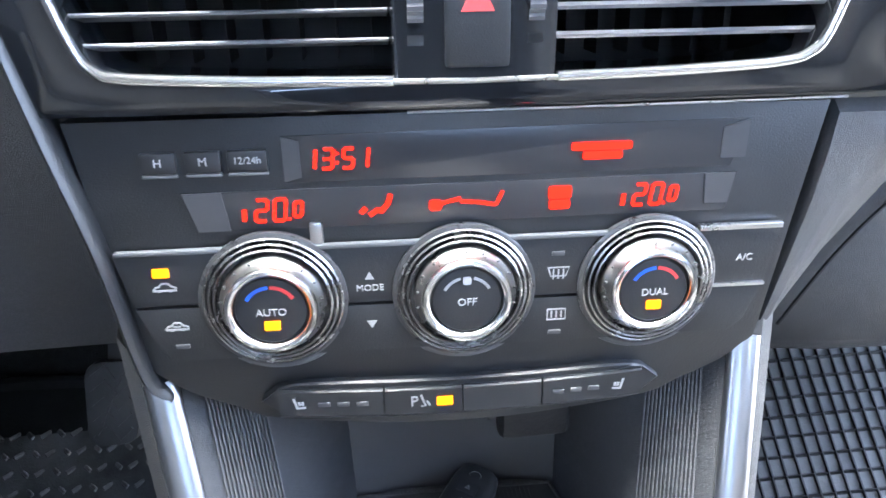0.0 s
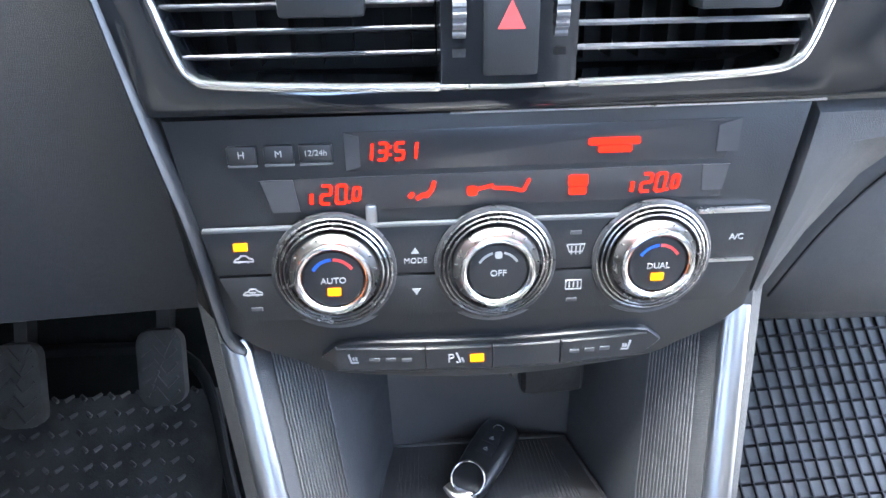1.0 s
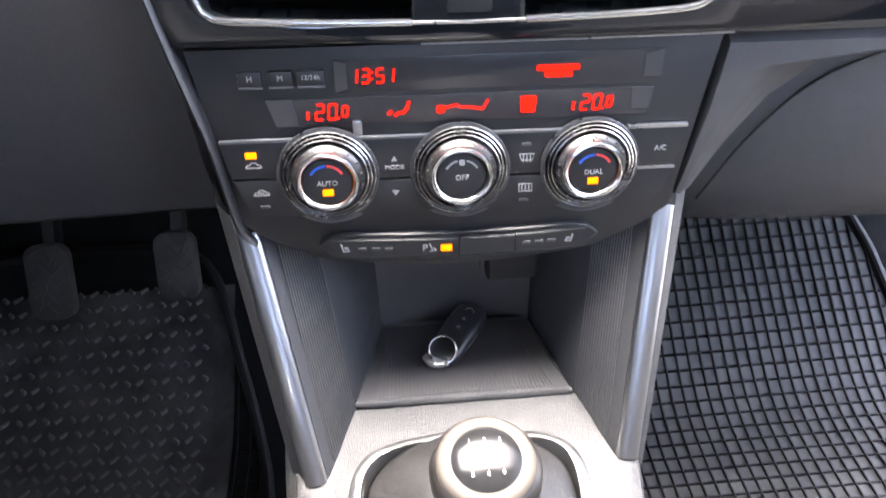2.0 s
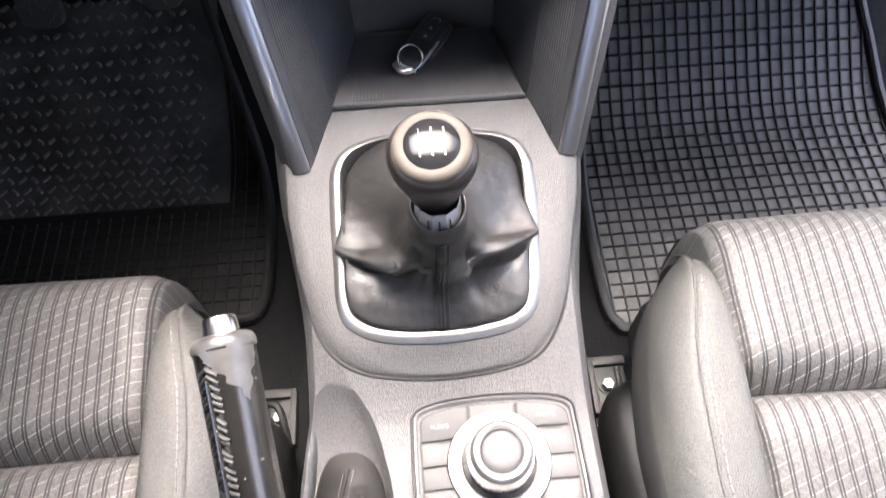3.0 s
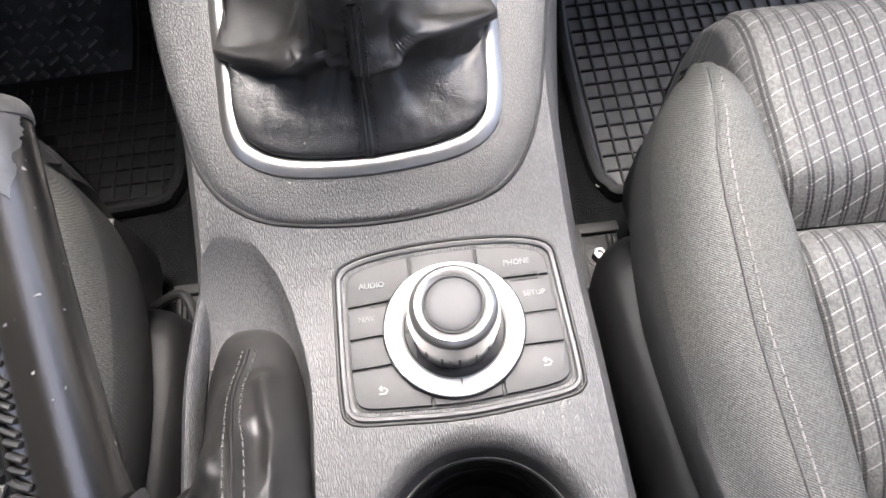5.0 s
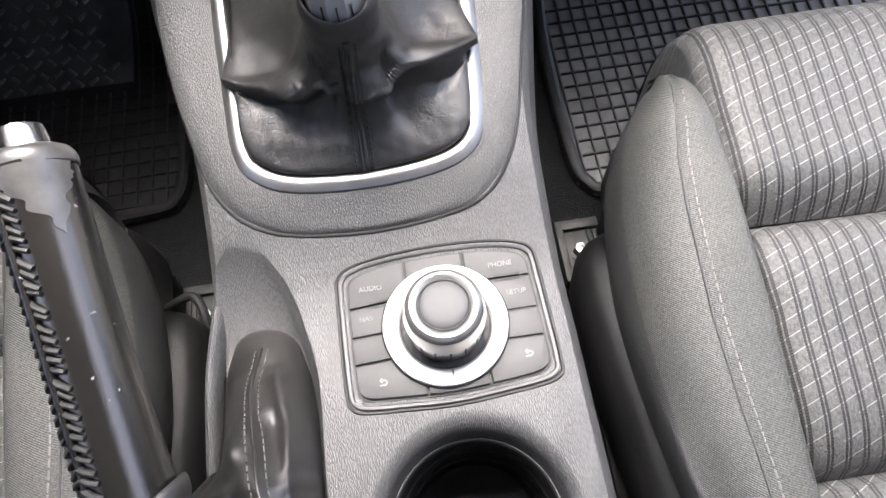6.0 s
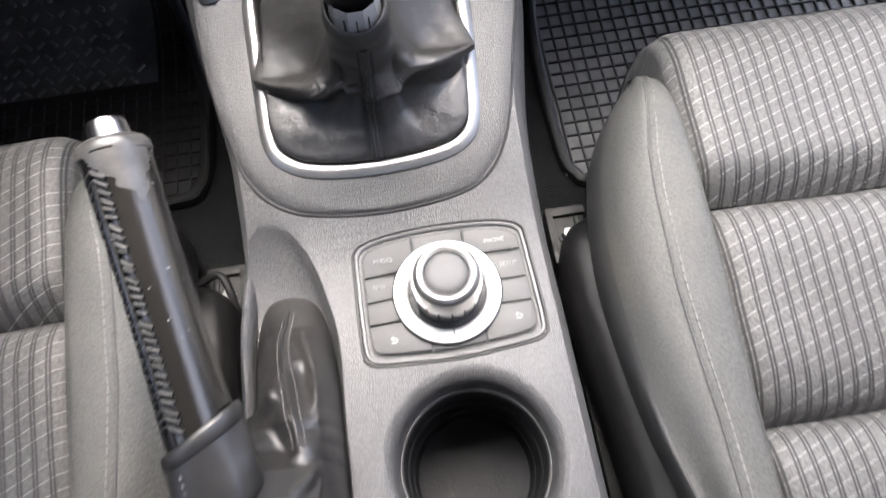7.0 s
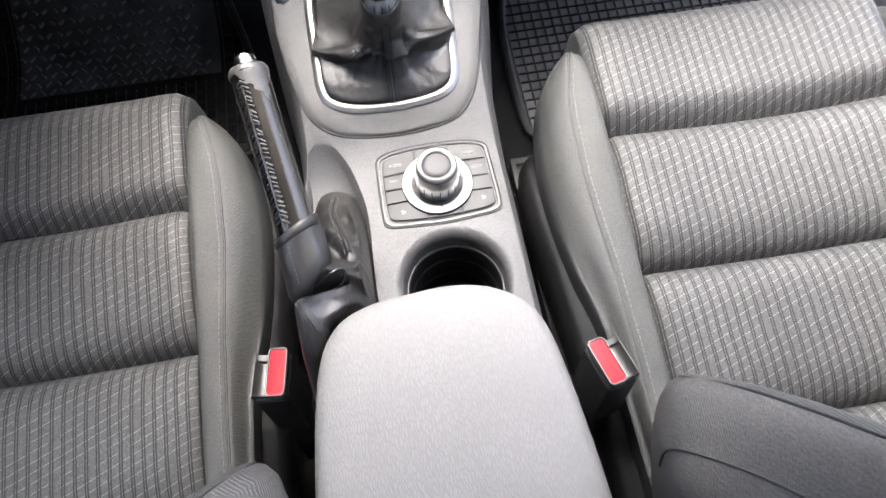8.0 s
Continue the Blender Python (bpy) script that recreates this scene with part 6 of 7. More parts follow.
part("stitching", join(*[sweep([ln[i], ln[i + 1]], ring2d(0.0006, 0.0006, 5)) for i in range(0, 18, 2)]), MIDTHREAD, bboot, "grey stitching")

# rolled edge of the sagging fold behind the cuff
tongue = spline([(-0.0860, -0.1255), (-0.0700, -0.1175), (-0.0580, -0.1115), (-0.0515, -0.1090), (-0.0500, -0.1110), (-0.0555, -0.1160), (-0.0680, -0.1232), (-0.0880, -0.1335)], 6)
level = [boot_z(x, y) for x, y in tongue]
level = [sum(level[max(0, i - 4):i + 5]) / len(level[max(0, i - 4):i + 5]) for i in range(len(level))]
part("fold", sweep([(x, y, z + 0.0010) for (x, y), z in zip(tongue, level)], ring2d(0.0014, 0.0018, 10)), BRAKEBOOT, bboot, "rolled edge of the sagging fold")
for dx in (-0.0022, 0.0022):
    ln = [(x, y, boot_z(x, y) + 0.0004) for x, y in ((-0.0835 + dx + 0.0115 * k, -0.1370 + dx * 0.4 - 0.022 * k) for k in np.linspace(0, 1, 15))]
    part("stitching", join(*[sweep([ln[i], ln[i + 1]], ring2d(0.0006, 0.0006, 5)) for i in range(0, 14, 2)]), MIDTHREAD, bboot, "grey stitching")
part("seam_ridge", sweep([(x, y, boot_z(x, y)) for x, y in SEAM], ring2d(0.0010, 0.0010, 8)), BRAKEBOOT, bboot, "raised seam")
for dx in (-0.0034, 0.0036):
    ln = [(x + dx, y, boot_z(x + dx, y) + 0.0004) for x, y in spline(SEAM, 2)]
    part("stitching", join(*[sweep([ln[i], ln[i + 1], ln[i + 2]], ring2d(0.0005, 0.0005, 5)) for i in range(0, len(ln) - 2, 3)]), MIDTHREAD, bboot, "grey stitching")

# ---------------------------------------------------------------- armrest
arm = thing("armrest", "light grey vinyl armrest lid with rounded front on the console", "armrest", (0.0135, -0.35, 0.205))
ol = spline([(-0.0960, -0.56), (-0.0930, -0.40), (-0.0895, -0.28), (-0.0815, -0.195), (-0.0660, -0.1560), (-0.0380, -0.1400), (0.0, -0.1350), (0.0300, -0.1335), (0.0620, -0.1395), (0.0880, -0.1560), (0.1010, -0.1800), (0.1095, -0.2300), (0.1170, -0.3100), (0.1210, -0.40), (0.1230, -0.56)], 6)
acx, acy = 0.0135, -0.36
arows = []
for k, z in ((0.955, 0.238), (0.972, 0.240), (0.992, 0.252), (1.0, 0.266), (0.998, 0.280), (0.988, 0.289), (0.970, 0.2955), (0.94, 0.3000), (0.88, 0.3030), (0.75, 0.3050), (0.5, 0.3062), (0.2, 0.3066)):
    arows.append([(acx + (x - acx) * k, acy + (y - acy) * (1 - (1 - k) * 0.5), z) for x, y in ol])
lid = part("lid", skin(arows, around=True, caps=True), ARMREST, arm, "", 50)
part("lid_seam", sweep([(acx + (x - acx) * 1.001, acy + (y - acy) * 1.0005, 0.2465) for x, y in ol], ring2d(0.0008, 0.0008, 6)), GREYTRIM, lid)
bx = [[(acx + (x - acx) * k, acy + (y - acy) * (1 - (1 - k) * 0.6), z) for x, y in ol] for k, z in ((0.90, 0.19), (0.92, 0.239))]
part("bin", skin(bx, around=True, caps=True), CONSOLE, arm, "grey storage bin")

# ---------------------------------------------------------------- seats
def seat_z(y):
    return float(np.interp(y, (-0.4, -0.25, -0.103, 0.044, 0.12, 0.174), (0.140, 0.158, 0.181, 0.210, 0.2225, 0.229)))


def pillow(y0, y1, nose):
    """One padded section of the seat cushion; its ends roll under."""
    secs = []
    n = 28
    for i in range(n + 1):
        s = i / n
        row = []
        for j in range(31):
            q = -1 + 2 * j / 30
            x = 0.1655 * q
            crown = (1 - abs(2 * s - 1) ** 4.2) ** 0.62 if 0 < s < 1 else 0.0
            y = y0 + (y1 - y0) * s
            z = seat_z(y) - 0.019 + 0.0255 * crown
            if nose:
                # the front section rolls over the nose of the seat
                t = max(0.0, (s - 0.55) / 0.45)
                y = y0 + (y1 - y0) * (s if s < 0.55 else 0.55 + 0.45 * math.sin(t * math.pi / 2) * 0.98)
                crown = 1 - max(0.0, 1 - s / 0.20) ** 2.4
                z = seat_z(min(y, 0.174)) - 0.016 + 0.0225 * crown - 0.075 * (1 - math.cos(t * math.pi / 2)) ** 1.6
            edge = max(0.0, (abs(q) - 0.90) / 0.10)
            z -= 0.012 * edge ** 2
            z -= 0.010 * (1 - q * q)
            z += 0.0012 * noise.noise(Vector((x * 18 + y0 * 50, y * 18, 0.5)))
            bulge = 0.010 * (1 - q * q) if nose and s > 0.5 else 0.0
            row.append((x, y + bulge * (s - 0.5) * 2, z))
        a, b = row[0], row[-1]
        row = [(a[0] - 0.001, a[1], a[2] - 0.06), (a[0] - 0.001, a[1], a[2] - 0.006)] + row + [(b[0] + 0.001, b[1], b[2] - 0.006), (b[0] + 0.001, b[1], b[2] - 0.06)]
        secs.append(row)
    return skin(secs)


seat = thing("car_seat", "grey cloth front seat with stitched side bolsters and striped cushion", "car seat", (0, 0, 0), "front seats")
for y0, y1, nose in ((0.0448, 0.193, True), (-0.1022, 0.0454, False), (-0.2566, -0.1016, False), (-0.42, -0.2560, False)):
    part("cushion_panel", pillow(y0, y1, nose), FABRIC, seat, "striped grey woven cloth panel", 60)
nose_rows = [[(x, 0.190 + 0.012 * (1 - (x / 0.2) ** 2) + d, z) for x in np.linspace(-0.166, 0.166, 15)] for z, d in ((0.165, 0.0), (0.12, 0.002), (0.07, -0.01), (0.05, -0.03))]
part("front_panel", skin(nose_rows), SIDECLOTH, seat, "dark cloth front of the cushion")
part("seat_pan", flat_box(-0.195, 0.195, -0.40, 0.165, 0.03, 0.125, 0.02), BLACKTRIM, seat, "black seat base")

BY = (-0.42, -0.30, -0.18, -0.137, -0.093, -0.04, 0.012, 0.05, 0.075, 0.10, 0.12, 0.135, 0.148, 0.158, 0.166, 0.172, 0.176)


def bolster_section(y):
    xo = float(np.interp(y, (-0.42, -0.3, -0.2, -0.137, -0.093, -0.036, 0.012, 0.06, 0.091, 0.115, 0.135, 0.155, 0.167, 0.176), (0.205, 0.208, 0.212, 0.217, 0.2265, 0.2335, 0.2355, 0.232, 0.2255, 0.217, 0.2050, 0.1890, 0.1780, 0.1690)))
    xs = float(np.interp(y, (-0.42, -0.18, -0.098, -0.054, -0.013, 0.05, 0.079, 0.11, 0.125, 0.176), (0.190, 0.192, 0.195, 0.199, 0.202, 0.201, 0.198, 0.191, 0.187, 0.170)))
    lift = float(np.interp(y, (-0.42, -0.2, 0.0, 0.06, 0.10, 0.125, 0.145, 0.16, 0.176), (0.020, 0.020, 0.018, 0.016, 0.012, 0.004, -0.010, -0.030, -0.060)))
    zp = seat_z(min(y, 0.174))
    zr = zp + lift
    low = min(0.165, zr - 0.022)
    return xo, xs, zp, zr, low


def bolster(s):
    rows = []
    for y in BY:
        xo, xs, zp, zr, low = bolster_section(y)
        e = min(zp - 0.014, zr - 0.006)
        pts = [(0.160, e - 0.02), (0.1635, e), (0.1675, zr - 0.0065), (0.1745, zr - 0.0015), ((0.1745 + xs) / 2, zr + 0.0008), (xs - 0.002, zr - 0.0002), (xs, zr - 0.0016), (xs + 0.002, zr - 0.0010),
               (xs + (xo - xs) * 0.35, zr - 0.006), (xs + (xo - xs) * 0.65, zr - 0.0165), (xs + (xo - xs) * 0.86, zr * 0.45 + low * 0.55 - 0.002), (xo - 0.0012, low + 0.012), (xo, low - 0.004), (xo - 0.003, low - 0.024), (xo - 0.014, low - 0.042), (xo - 0.03, low - 0.055)]
        rows.append([(s * x, y, z) for x, z in pts])
    cols = list(zip(*rows))
    fine = [spline(c, 4) for c in cols]
    rows = list(zip(*fine))
    rows = [spline(r, 2) for r in rows]
    end = rows[-1]
    c = np.mean(np.array(end), axis=0)
    for k, d in ((0.8, 0.003), (0.5, 0.006), (0.15, 0.0075)):
        rows.append([tuple(np.array(p) * k + c * (1 - k) + np.array((0, d, 0))) for p in end])
    b = part("bolster", skin([r[:21] for r in rows]), SIDECLOTH, seat, "plain grey cloth side bolster", 70)
    # outer side of the bolster, in a darker tone than its top
    part("bolster_side", skin([r[20:] for r in rows]), SIDEDARK, b, "darker outer side of the bolster", 70)
    line, thread = [], []
    for y in np.linspace(-0.40, 0.140, 90):
        xo, xs, zp, zr, low = bolster_section(y)
        line.append((s * xs, y, zr - 0.0010))
        thread.append((s * (xs - 0.0052), y, zr + 0.0006))
    part("piping", sweep(line, ring2d(0.0008, 0.0008, 6)), STITCH, b, "dark seam line")
    part("stitching", join(*[sweep([thread[i], (thread[i + 1][0], thread[i][1] * 0.25 + thread[i + 1][1] * 0.75, thread[i + 1][2])], ring2d(0.0006, 0.0006, 5)) for i in range(0, len(thread) - 1)]), SEATTHREAD, b, "pale stitching")
    # black plastic side cover
    cov = []
    for y, xx, zt in ((-0.42, 0.222, 0.115), (-0.2, 0.230, 0.125), (-0.09, 0.237, 0.130), (0.0, 0.2445, 0.132), (0.05, 0.2450, 0.130), (0.075, 0.240, 0.124), (0.088, 0.230, 0.112), (0.094, 0.215, 0.095)):
        cov.append([(s * (xx - 0.04), y, 0.035), (s * (xx - 0.012), y, 0.040), (s * (xx - 0.002), y, 0.060), (s * xx, y, zt - 0.03), (s * (xx - 0.003), y, zt - 0.010), (s * (xx - 0.010), y, zt), (s * (xx - 0.028), y, zt + 0.004)])
    fine = [spline(c, 4) for c in zip(*cov)]
    part("side_cover", skin([list(r) for r in zip(*fine)]), SEATCOVER, seat, "black grained side cover", 60)
    # floor rail with its bolt
    r0 = s * 0.222
    rail = part("rail", flat_box(min(s * 0.196, s * 0.231), max(s * 0.196, s * 0.231), -0.38, 0.141, 0.003, 0.010, 0.001), STEEL, seat, "dark zinc floor rail")
    def bar_at(xa, xb, ya, yb, za, zb, bev):
        return flat_box(min(s * xa, s * xb), max(s * xa, s * xb), ya, yb, za, zb, bev)

    part("flange", bar_at(0.2262, 0.2330, 0.086, 0.140, 0.004, 0.024, 0.0015), STEEL, rail, "folded zinc flange")
    part("bracket_plate", bar_at(0.1955, 0.2268, 0.084, 0.137, 0.004, 0.0170, 0.0012), STEEL, rail, "zinc bracket plate")
    part("end_block", bar_at(0.1940, 0.2325, 0.1345, 0.1440, 0.004, 0.0225, 0.002), STEEL, rail, "zinc end cap")
    for xa in (0.1985, 0.2030):
        part("rib", bar_at(xa, xa + 0.0022, 0.086, 0.133, 0.016, 0.0205, 0.0008), STEEL, rail)
    part("pin", lathe([(0.0028, 0.0), (0.0028, 0.030), (0.0, 0.031)], 10, Matrix.Translation((s * 0.226, 0.056, 0.020)) @ pose(0, 0, 0, -80, 0, 0)), SATIN, rail, "bright steel pin")
    part("washer", lathe([(0.0085, 0.0168), (0.0085, 0.0188), (0.006, 0.0192), (0.0, 0.0192)], 24, Matrix.Translation((s * 0.2155, 0.114, 0.0))), STEEL, rail, "dark steel washer")
    part("bolt", lathe([(0.0060, 0.0190), (0.0060, 0.0255), (0.0048, 0.0270), (0.0030, 0.0270), (0.0024, 0.0245), (0.0, 0.0245)], 6, Matrix.Translation((s * 0.2155, 0.114, 0.0))), STRIPMETAL, rail, "steel bolt")
    bar = spline([(r0 - s * 0.02, 0.105, 0.075), (r0 + s * 0.004, 0.108, 0.085), (r0 + s * 0.014, 0.085, 0.080), (r0 + s * 0.016, 0.05, 0.05)], 6)
    if s > 0:
        part("adjuster_bar", sweep(bar, ring2d(0.0036, 0.0036, 10)), RIBRUBBER, seat, "bent black adjuster bar")


bolster(-1)
bolster(1)

# backrest: padded centre with forward side bolsters, leaning back
lv = [(0.19, -0.275, 0.205), (0.24, -0.262, 0.214), (0.29, -0.250, 0.220), (0.336, -0.246, 0.222), (0.37, -0.268, 0.196), (0.41, -0.298, 0.174), (0.45, -0.322, 0.164), (0.54, -0.350, 0.162), (0.66, -0.392, 0.165), (0.78, -0.430, 0.165), (0.86, -0.45, 0.155), (0.885, -0.475, 0.13)]
rows = []
for z, yf, xr_ in lv:
    half = [(0.0, yf - 0.062), (0.06, yf - 0.063), (0.105, yf - 0.058), (0.128, yf - 0.047), (xr_ - 0.040, yf - 0.016), (xr_ - 0.018, yf - 0.002), (xr_ - 0.004, yf), (xr_ + 0.004, yf - 0.008), (xr_ + 0.010, yf - 0.028), (xr_ + 0.014, yf - 0.060), (xr_ + 0.008, yf - 0.105), (xr_ - 0.03, yf - 0.130), (0.0, yf - 0.135)]
    ring = [(x, y, z) for x, y in half] + [(-x, y, z) for x, y in half[-2:0:-1]]
    rows.append(ring)
fine = [spline(c, 3) for c in zip(*rows)]
rows = [list(r) for r in zip(*fine)]
bk = part("backrest", skin(rows, around=True, caps=True), DARKCLOTH, seat, "dark grey cloth backrest with forward side bolsters", 70)
for s in (-1, 1):
    ridge_l = [(s * (xr_ - 0.006), yf + 0.0006, z) for z, yf, xr_ in lv[3:-1]]
    line = spline(ridge_l, 10)
    part("seam", sweep(line, ring2d(0.0011, 0.0011, 6), up=(0, 1, 0)), BLACKTRIM, bk, "dark seam line")
    thread = [(x - s * 0.010, y - 0.0006, z) for x, y, z in line]
    part("stitching", join(*[sweep([thread[i], thread[i + 1]], ring2d(0.0006, 0.0006, 5), up=(0, 1, 0)) for i in range(0, len(thread) - 1, 2)]), PALETHREAD, bk, "pale stitching")
    side = [(s * (xr_ + 0.0125), yf - 0.045, z) for z, yf, xr_ in lv[2:-1]]
    part("side_seam", sweep(spline(side, 6), ring2d(0.0008, 0.0008, 6), up=(0, 1, 0)), BLACKTRIM, bk)
    strip = [[(s * (xr_ - 0.0075), yf + 0.0012, z), (s * (xr_ - 0.016), yf + 0.0006, z), (s * (xr_ - 0.030), yf - 0.0065, z), (s * (xr_ - 0.039), yf - 0.0145, z), (s * ((xr_ - 0.040) * 0.6 + 0.128 * 0.4), yf - 0.0270, z)] for z, yf, xr_ in lv[3:-1]]
    strip = [list(r) for r in zip(*[spline(c, 4) for c in zip(*strip)])]
    part("front_strip", skin(strip), SIDECLOTH, bk, "plain grey cloth front strip")
tagged(seat, "grey cloth passenger seat with stitched side bolsters and striped cushion")
seat.matrix_basis = Matrix.Translation((0.386, 0.0, 0.0))
driver = copy_thing(seat, Matrix.Translation((-0.374, -0.003, -0.013)))
for child in driver.children:
    if child.name.startswith("backrest"):
        child.matrix_basis = Matrix.Translation((0.038, -0.004, 0)) @ child.matrix_basis
tagged(driver, "grey cloth driver's seat, set slightly lower and further back")

# ---------------------------------------------------------------- seat belt buckles
GUIDE = plain("guide_grey_metal", (0.055, 0.054, 0.052), 0.38, 0.6, 0.1, 60)
RIMGREY = plain("buckle_rim_grey", (0.075, 0.073, 0.07), 0.4, 0.2, 0.1, 60)


def buckle(label, m):
    b = thing("belt_buckle", label, "belt buckle", (0, 0, 0), "seat belt buckles")
    part("body", block(0.0368, 0.054, 0.098, 0.006, Matrix.Translation((0, 0, -0.0600)), 3), BLACKTRIM, b, "black plastic body")
    part("rim", plate(rrect(0.0205, 0.0535, 0.005, 4, -0.0078, 0.0), (rrect(0.0172, 0.0500, 0.004, 4, -0.0078, 0.0),), 0.008, 0.0008, None, 0.0035), RIMGREY, b, "pale rim round the button")
    part("release_button", plate(rrect(0.0168, 0.0496, 0.0038, 4, -0.0078, 0.0), (), 0.006, 0.0012, None, 0.0026), REDSW, b, "red press button")
    rows = []
    for y, up in ((-0.0235, 0.004), (-0.0225, 0.001), (-0.0205, -0.0005), (-0.0180, -0.001), (0.0120, -0.001), (0.0150, 0.0), (0.0165, 0.0035), (0.0225, 0.004), (0.0240, 0.002)):
        lift = max(0.0, up) * 1.6
        rows.append([(0.0022, y, -0.0110 + lift), (0.0070, y, -0.0112 + lift), (0.0125, y, -0.0095 + lift * 0.8), (0.0160, y, -0.0050 + lift * 0.4), (0.0174, y, -0.0018), (0.0184, y, -0.0014), (0.0190, y, -0.0030), (0.0190, y, -0.0140)])
    part("guide", skin(rows), GUIDE, b, "silver guide trough for the belt tongue", 40)
    part("slot", block(0.0030, 0.0340, 0.007, 0.0008, Matrix.Translation((0.0040, -0.003, -0.0085))), PIANO, b, "dark tongue slot")
    part("stalk", block(0.020, 0.034, 0.13, 0.004, Matrix.Translation((0.002, -0.008, -0.150)) @ pose(0, 0, 0, -8, 0, 0)), BLACKTRIM, b, "black stalk")
    b.matrix_basis = m
    return b


buckle("red and black seat belt buckle beside the passenger seat", Matrix.Translation((0.1575, -0.2000, 0.2345)) @ pose(0, 0, 0, -6, 4, 14) @ Matrix.Scale(0.80, 4))
buckle("red and black seat belt buckle beside the driver's seat", Matrix.Translation((-0.1300, -0.1615, 0.2270)) @ pose(0, 0, 0, -6, -3, -6) @ Matrix.Scale(0.82, 4) @ Matrix.Scale(-1, 4, (1, 0, 0)))

# ---------------------------------------------------------------- floor mats
def mat_z(y, z0=0.005):
    return z0 + 0.35 * ((y - 0.44) + math.sqrt((y - 0.44) ** 2 + 0.0016)) * 1.05


def inside(x, y, poly):
    c = False
    for i in range(len(poly)):
        (x0, y0), (x1, y1) = poly[i - 1], poly[i]
        if (y0 > y) != (y1 > y) and x < (x1 - x0) * (y - y0) / (y1 - y0) + x0:
            c = not c
    return c


def floor_mat(label, outline, pitch, skip=None, skin_mat=RUBBER, look_of="dusty black rubber sheet"):
    mt = thing("floor_mat", label, "floor mat", (sum(p[0] for p in outline) / len(outline), 0.35, 0.0), "rubber floor mats")
    xs = [p[0] for p in outline]
    ys = [p[1] for p in outline]
    x0, x1, y0, y1 = min(xs), max(xs), min(ys), max(ys)
    bm = bmesh.new()
    grid, n = {}, 0.0125
    nx, ny = int((x1 - x0) / n) + 1, int((y1 - y0) / n) + 1
    for i in range(nx + 1):
        for j in range(ny + 1):
            grid[i, j] = (x0 + i * n, y0 + j * n)
    vs = {}

    def vert(k):
        if k not in vs:
            x, y = grid[k]
            vs[k] = bm.verts.new((x, y, mat_z(y)))
        return vs[k]

    for i in range(nx):
        for j in range(ny):
            cx, cy = x0 + (i + 0.5) * n, y0 + (j + 0.5) * n
            if inside(cx, cy, outline):
                bm.faces.new((vert((i, j)), vert((i + 1, j)), vert((i + 1, j + 1)), vert((i, j + 1))))
    part("sheet", bm, skin_mat, mt, look_of)
    prof = [(0.0011, -0.001), (0.0007, 0.0026), (-0.0007, 0.0026), (-0.0011, -0.001)]
    for axis in (0, 1):
        lo, hi = (x0, x1) if axis == 0 else (y0, y1)
        step = pitch[axis]
        q = lo + step * 0.7
        while q < hi:
            run = []
            a, b = (y0, y1) if axis == 0 else (x0, x1)
            t = a
            while t <= b + 1e-6:
                x, y = (q, t) if axis == 0 else (t, q)
                ok = inside(x, y, outline) and not (skip and skip(x, y))
                if ok:
                    run.append((x, y, mat_z(y)))
                if (not ok or t + 0.012 > b) and run:
                    if len(run) > 2:
                        part("rib", sweep(run, prof), RIBRUBBER, mt, smooth=False)
                    run = []
                t += 0.012
            q += step
    rim = [(x, y, mat_z(y) + 0.002) for x, y in outline]
    part("rim", sweep(rim, [(0.006, -0.005), (0.005, 0.004), (0.002, 0.006), (-0.002, 0.006), (-0.005, 0.0035), (-0.006, -0.005)], True), RIBRUBBER, mt, "raised rubber rim")
    return mt


PITCH = (0.0143, 0.0157)
right_out = spline([(0.188, 0.215), (0.197, 0.185), (0.225, 0.175), (0.40, 0.172), (0.57, 0.178), (0.60, 0.21), (0.585, 0.35), (0.568, 0.48), (0.553, 0.545), (0.540, 0.60), (0.512, 0.632), (0.40, 0.642), (0.300, 0.640), (0.268, 0.618), (0.225, 0.50), (0.198, 0.42), (0.188, 0.32)], 5, True)
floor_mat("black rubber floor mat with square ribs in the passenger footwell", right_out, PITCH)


def pad_zone(x, y):
    return -0.52 < x < -0.225 and y > 0.372


left_out = spline([(-0.178, 0.262), (-0.186, 0.232), (-0.215, 0.222), (-0.40, 0.220), (-0.56, 0.226), (-0.59, 0.26), (-0.58, 0.45), (-0.56, 0.60), (-0.52, 0.635), (-0.36, 0.64), (-0.262, 0.62), (-0.22, 0.52), (-0.190, 0.42), (-0.178, 0.34)], 5, True)
# sheet toned darker than the passenger's: this footwell's shade is in the colour
lm = floor_mat("black rubber floor mat with textured heel pad in the driver's footwell", left_out, PITCH, pad_zone, BLACKSHADERUBBER, "black rubber sheet with the footwell's shade in its tone")
heel = [[(x, y, mat_z(y) + 0.0012) for x in np.linspace(-0.518 + 0.02 * max(0.0, (y - 0.55) / 0.05), -0.228, 16)] for y in np.linspace(0.374, 0.598, 14)]
part("heel_pad", skin(heel), DUSTYRUBBER, lm, "dusty worn heel pad")
bits = []
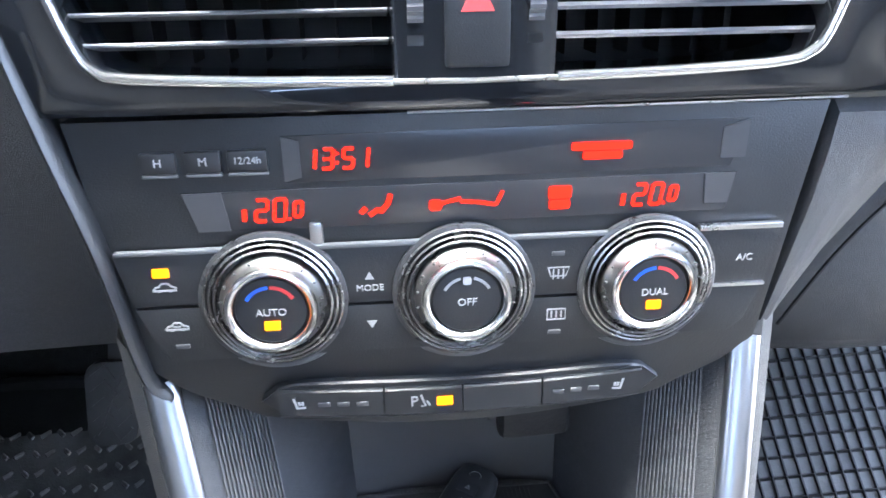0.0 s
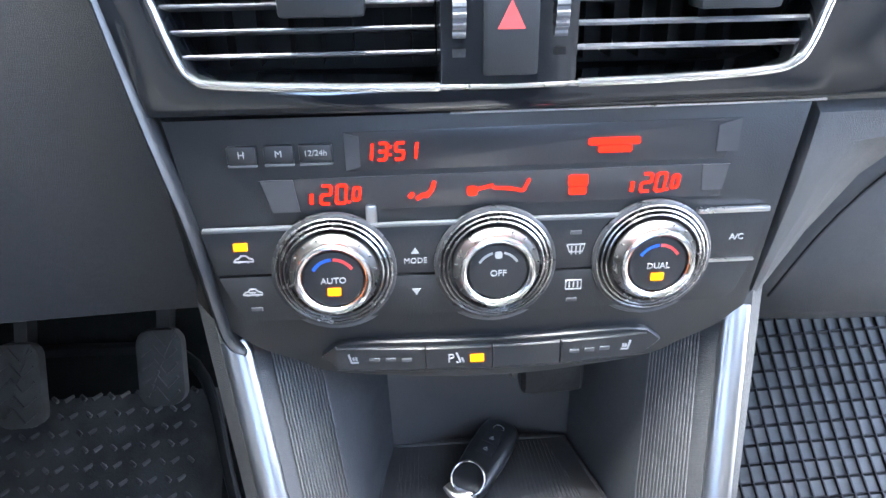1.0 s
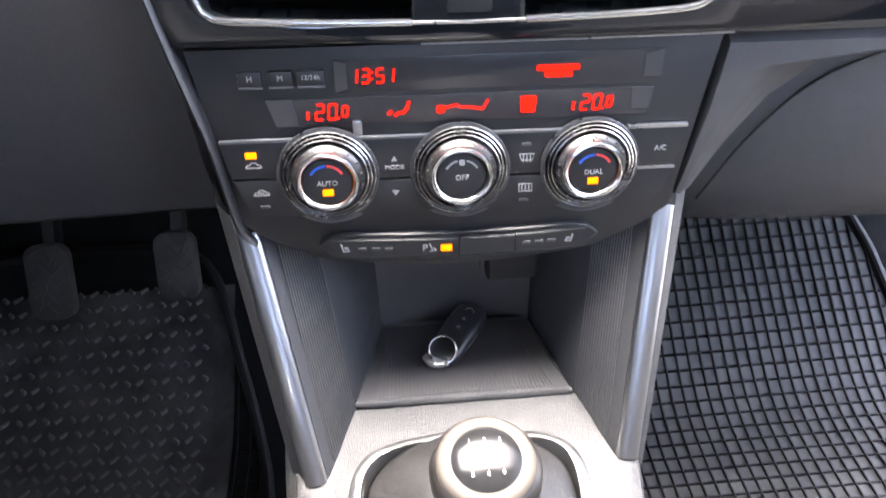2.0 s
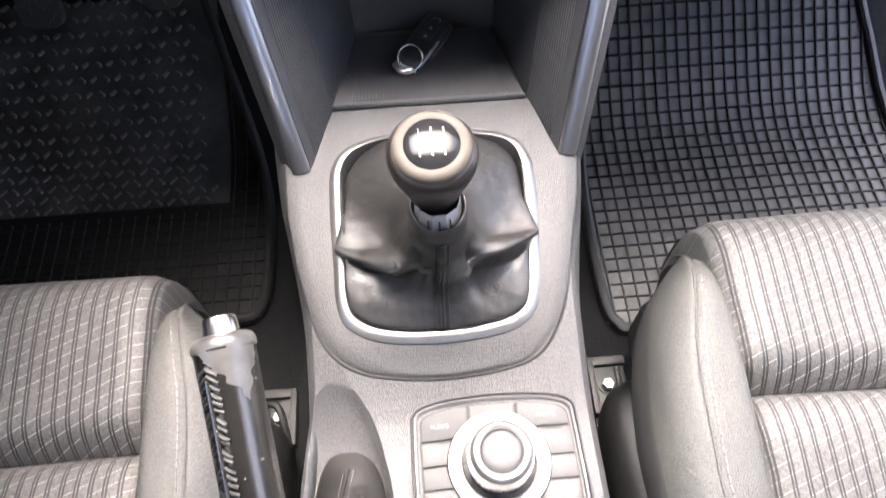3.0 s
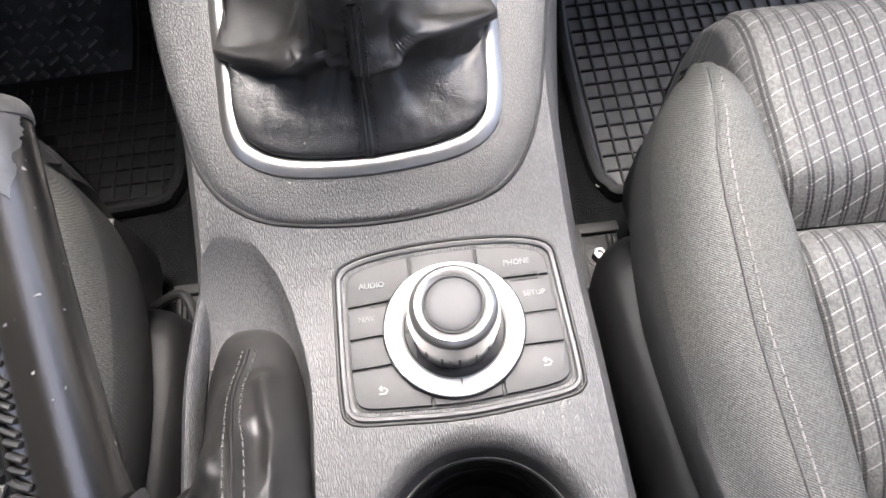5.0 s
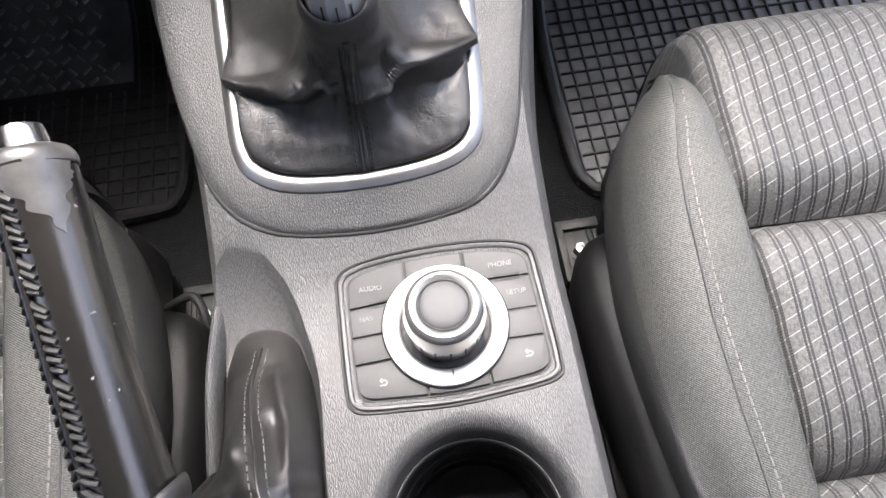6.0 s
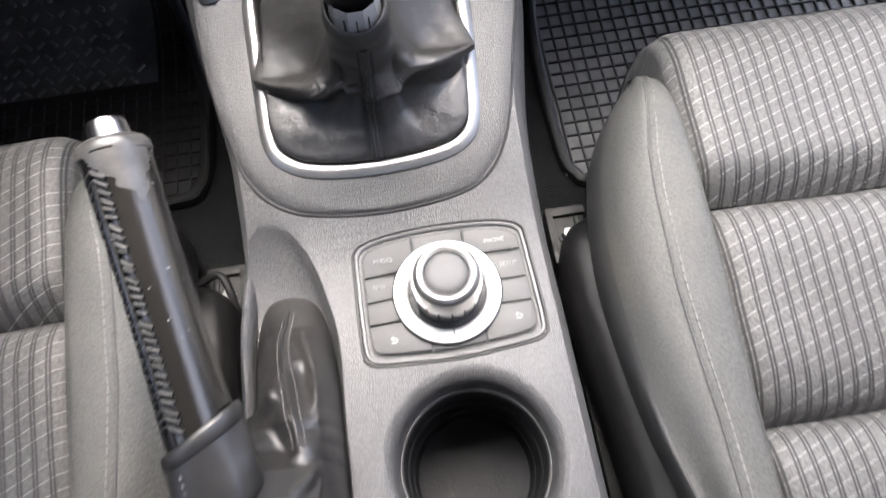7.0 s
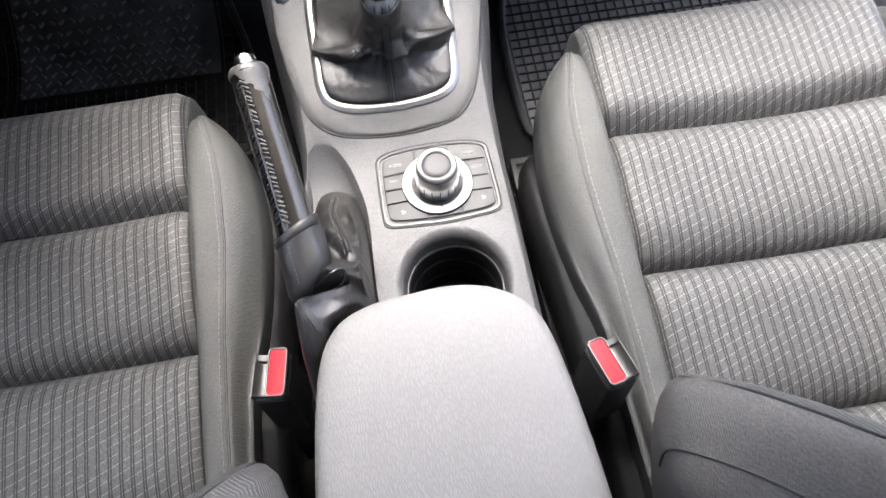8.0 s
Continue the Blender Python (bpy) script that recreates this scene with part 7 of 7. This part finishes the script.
for i in range(20):
    for j in range(17):
        x, y = -0.515 + 0.0145 * i + (0.007 if j % 2 else 0), 0.380 + 0.0145 * j
        if inside(x, y, left_out) and y < 0.60:
            bits.append(Matrix.Translation((x, y, mat_z(y) + 0.0015)) @ pose(0, 0, 0, 33 if y > 0.44 else 0, 0, 45 if (i + j) % 2 else -45))
first = part("tread_bar", block(0.0115, 0.0042, 0.003, 0.0008, None, 1), TREADRUBBER, None, smooth=False)
for k, m in enumerate(bits[:290]):
    bar = first if k == 0 else new("tread_bar", first.data)
    bar.parent = lm
    bar.matrix_basis = Matrix.Translation(-ORG[lm.name]) @ m

# ---------------------------------------------------------------- pedals
def pedal(name, label, x, z, w, h, bars):
    p = thing(name, label, "pedal", (x, 0.56, z))
    M = Matrix.Translation((x, 0.555, z)) @ pose(0, 0, 0, 62, 0, 0)
    pad = part("pad", plate(rrect(w, h, 0.014, 5), (), 0.012, 0.003, M, 0.006), RUBBER, p, "black rubber pad")
    lines = []
    for i in range(bars):
        t = -h / 2 + h * (i + 0.8) / (bars + 0.6)
        lines.append([(-w * 0.38, t), (-w * 0.1, t + 0.008), (w * 0.12, t - 0.006), (w * 0.38, t + 0.004)])
        lines.append([(-w * 0.3 + i * 0.006, t), (-w * 0.3 + i * 0.006 + 0.006, t + 0.011)])
    part("tread", strokes(lines, 0.0025, 0.006, M, 0.002), RUBBER, pad, smooth=False)
    arm_line = spline([(x, 0.566, z), (x + 0.004, 0.60, z + 0.06), (x + 0.006, 0.61, z + 0.16), (x + 0.006, 0.60, z + 0.30)], 6)
    part("arm", sweep(arm_line, [(0.006, -0.010), (0.006, 0.010), (-0.006, 0.010), (-0.006, -0.010)], up=(0, 1, 0)), BLACKTRIM, p, "black steel arm")
    return p


pedal("brake_pedal", "dark rubber brake pedal with moulded tread on a hanging arm", -0.405, 0.182, 0.046, 0.082, 5)
pedal("accelerator_pedal", "dark rubber accelerator pedal with moulded tread", -0.268, 0.192, 0.044, 0.074, 5)
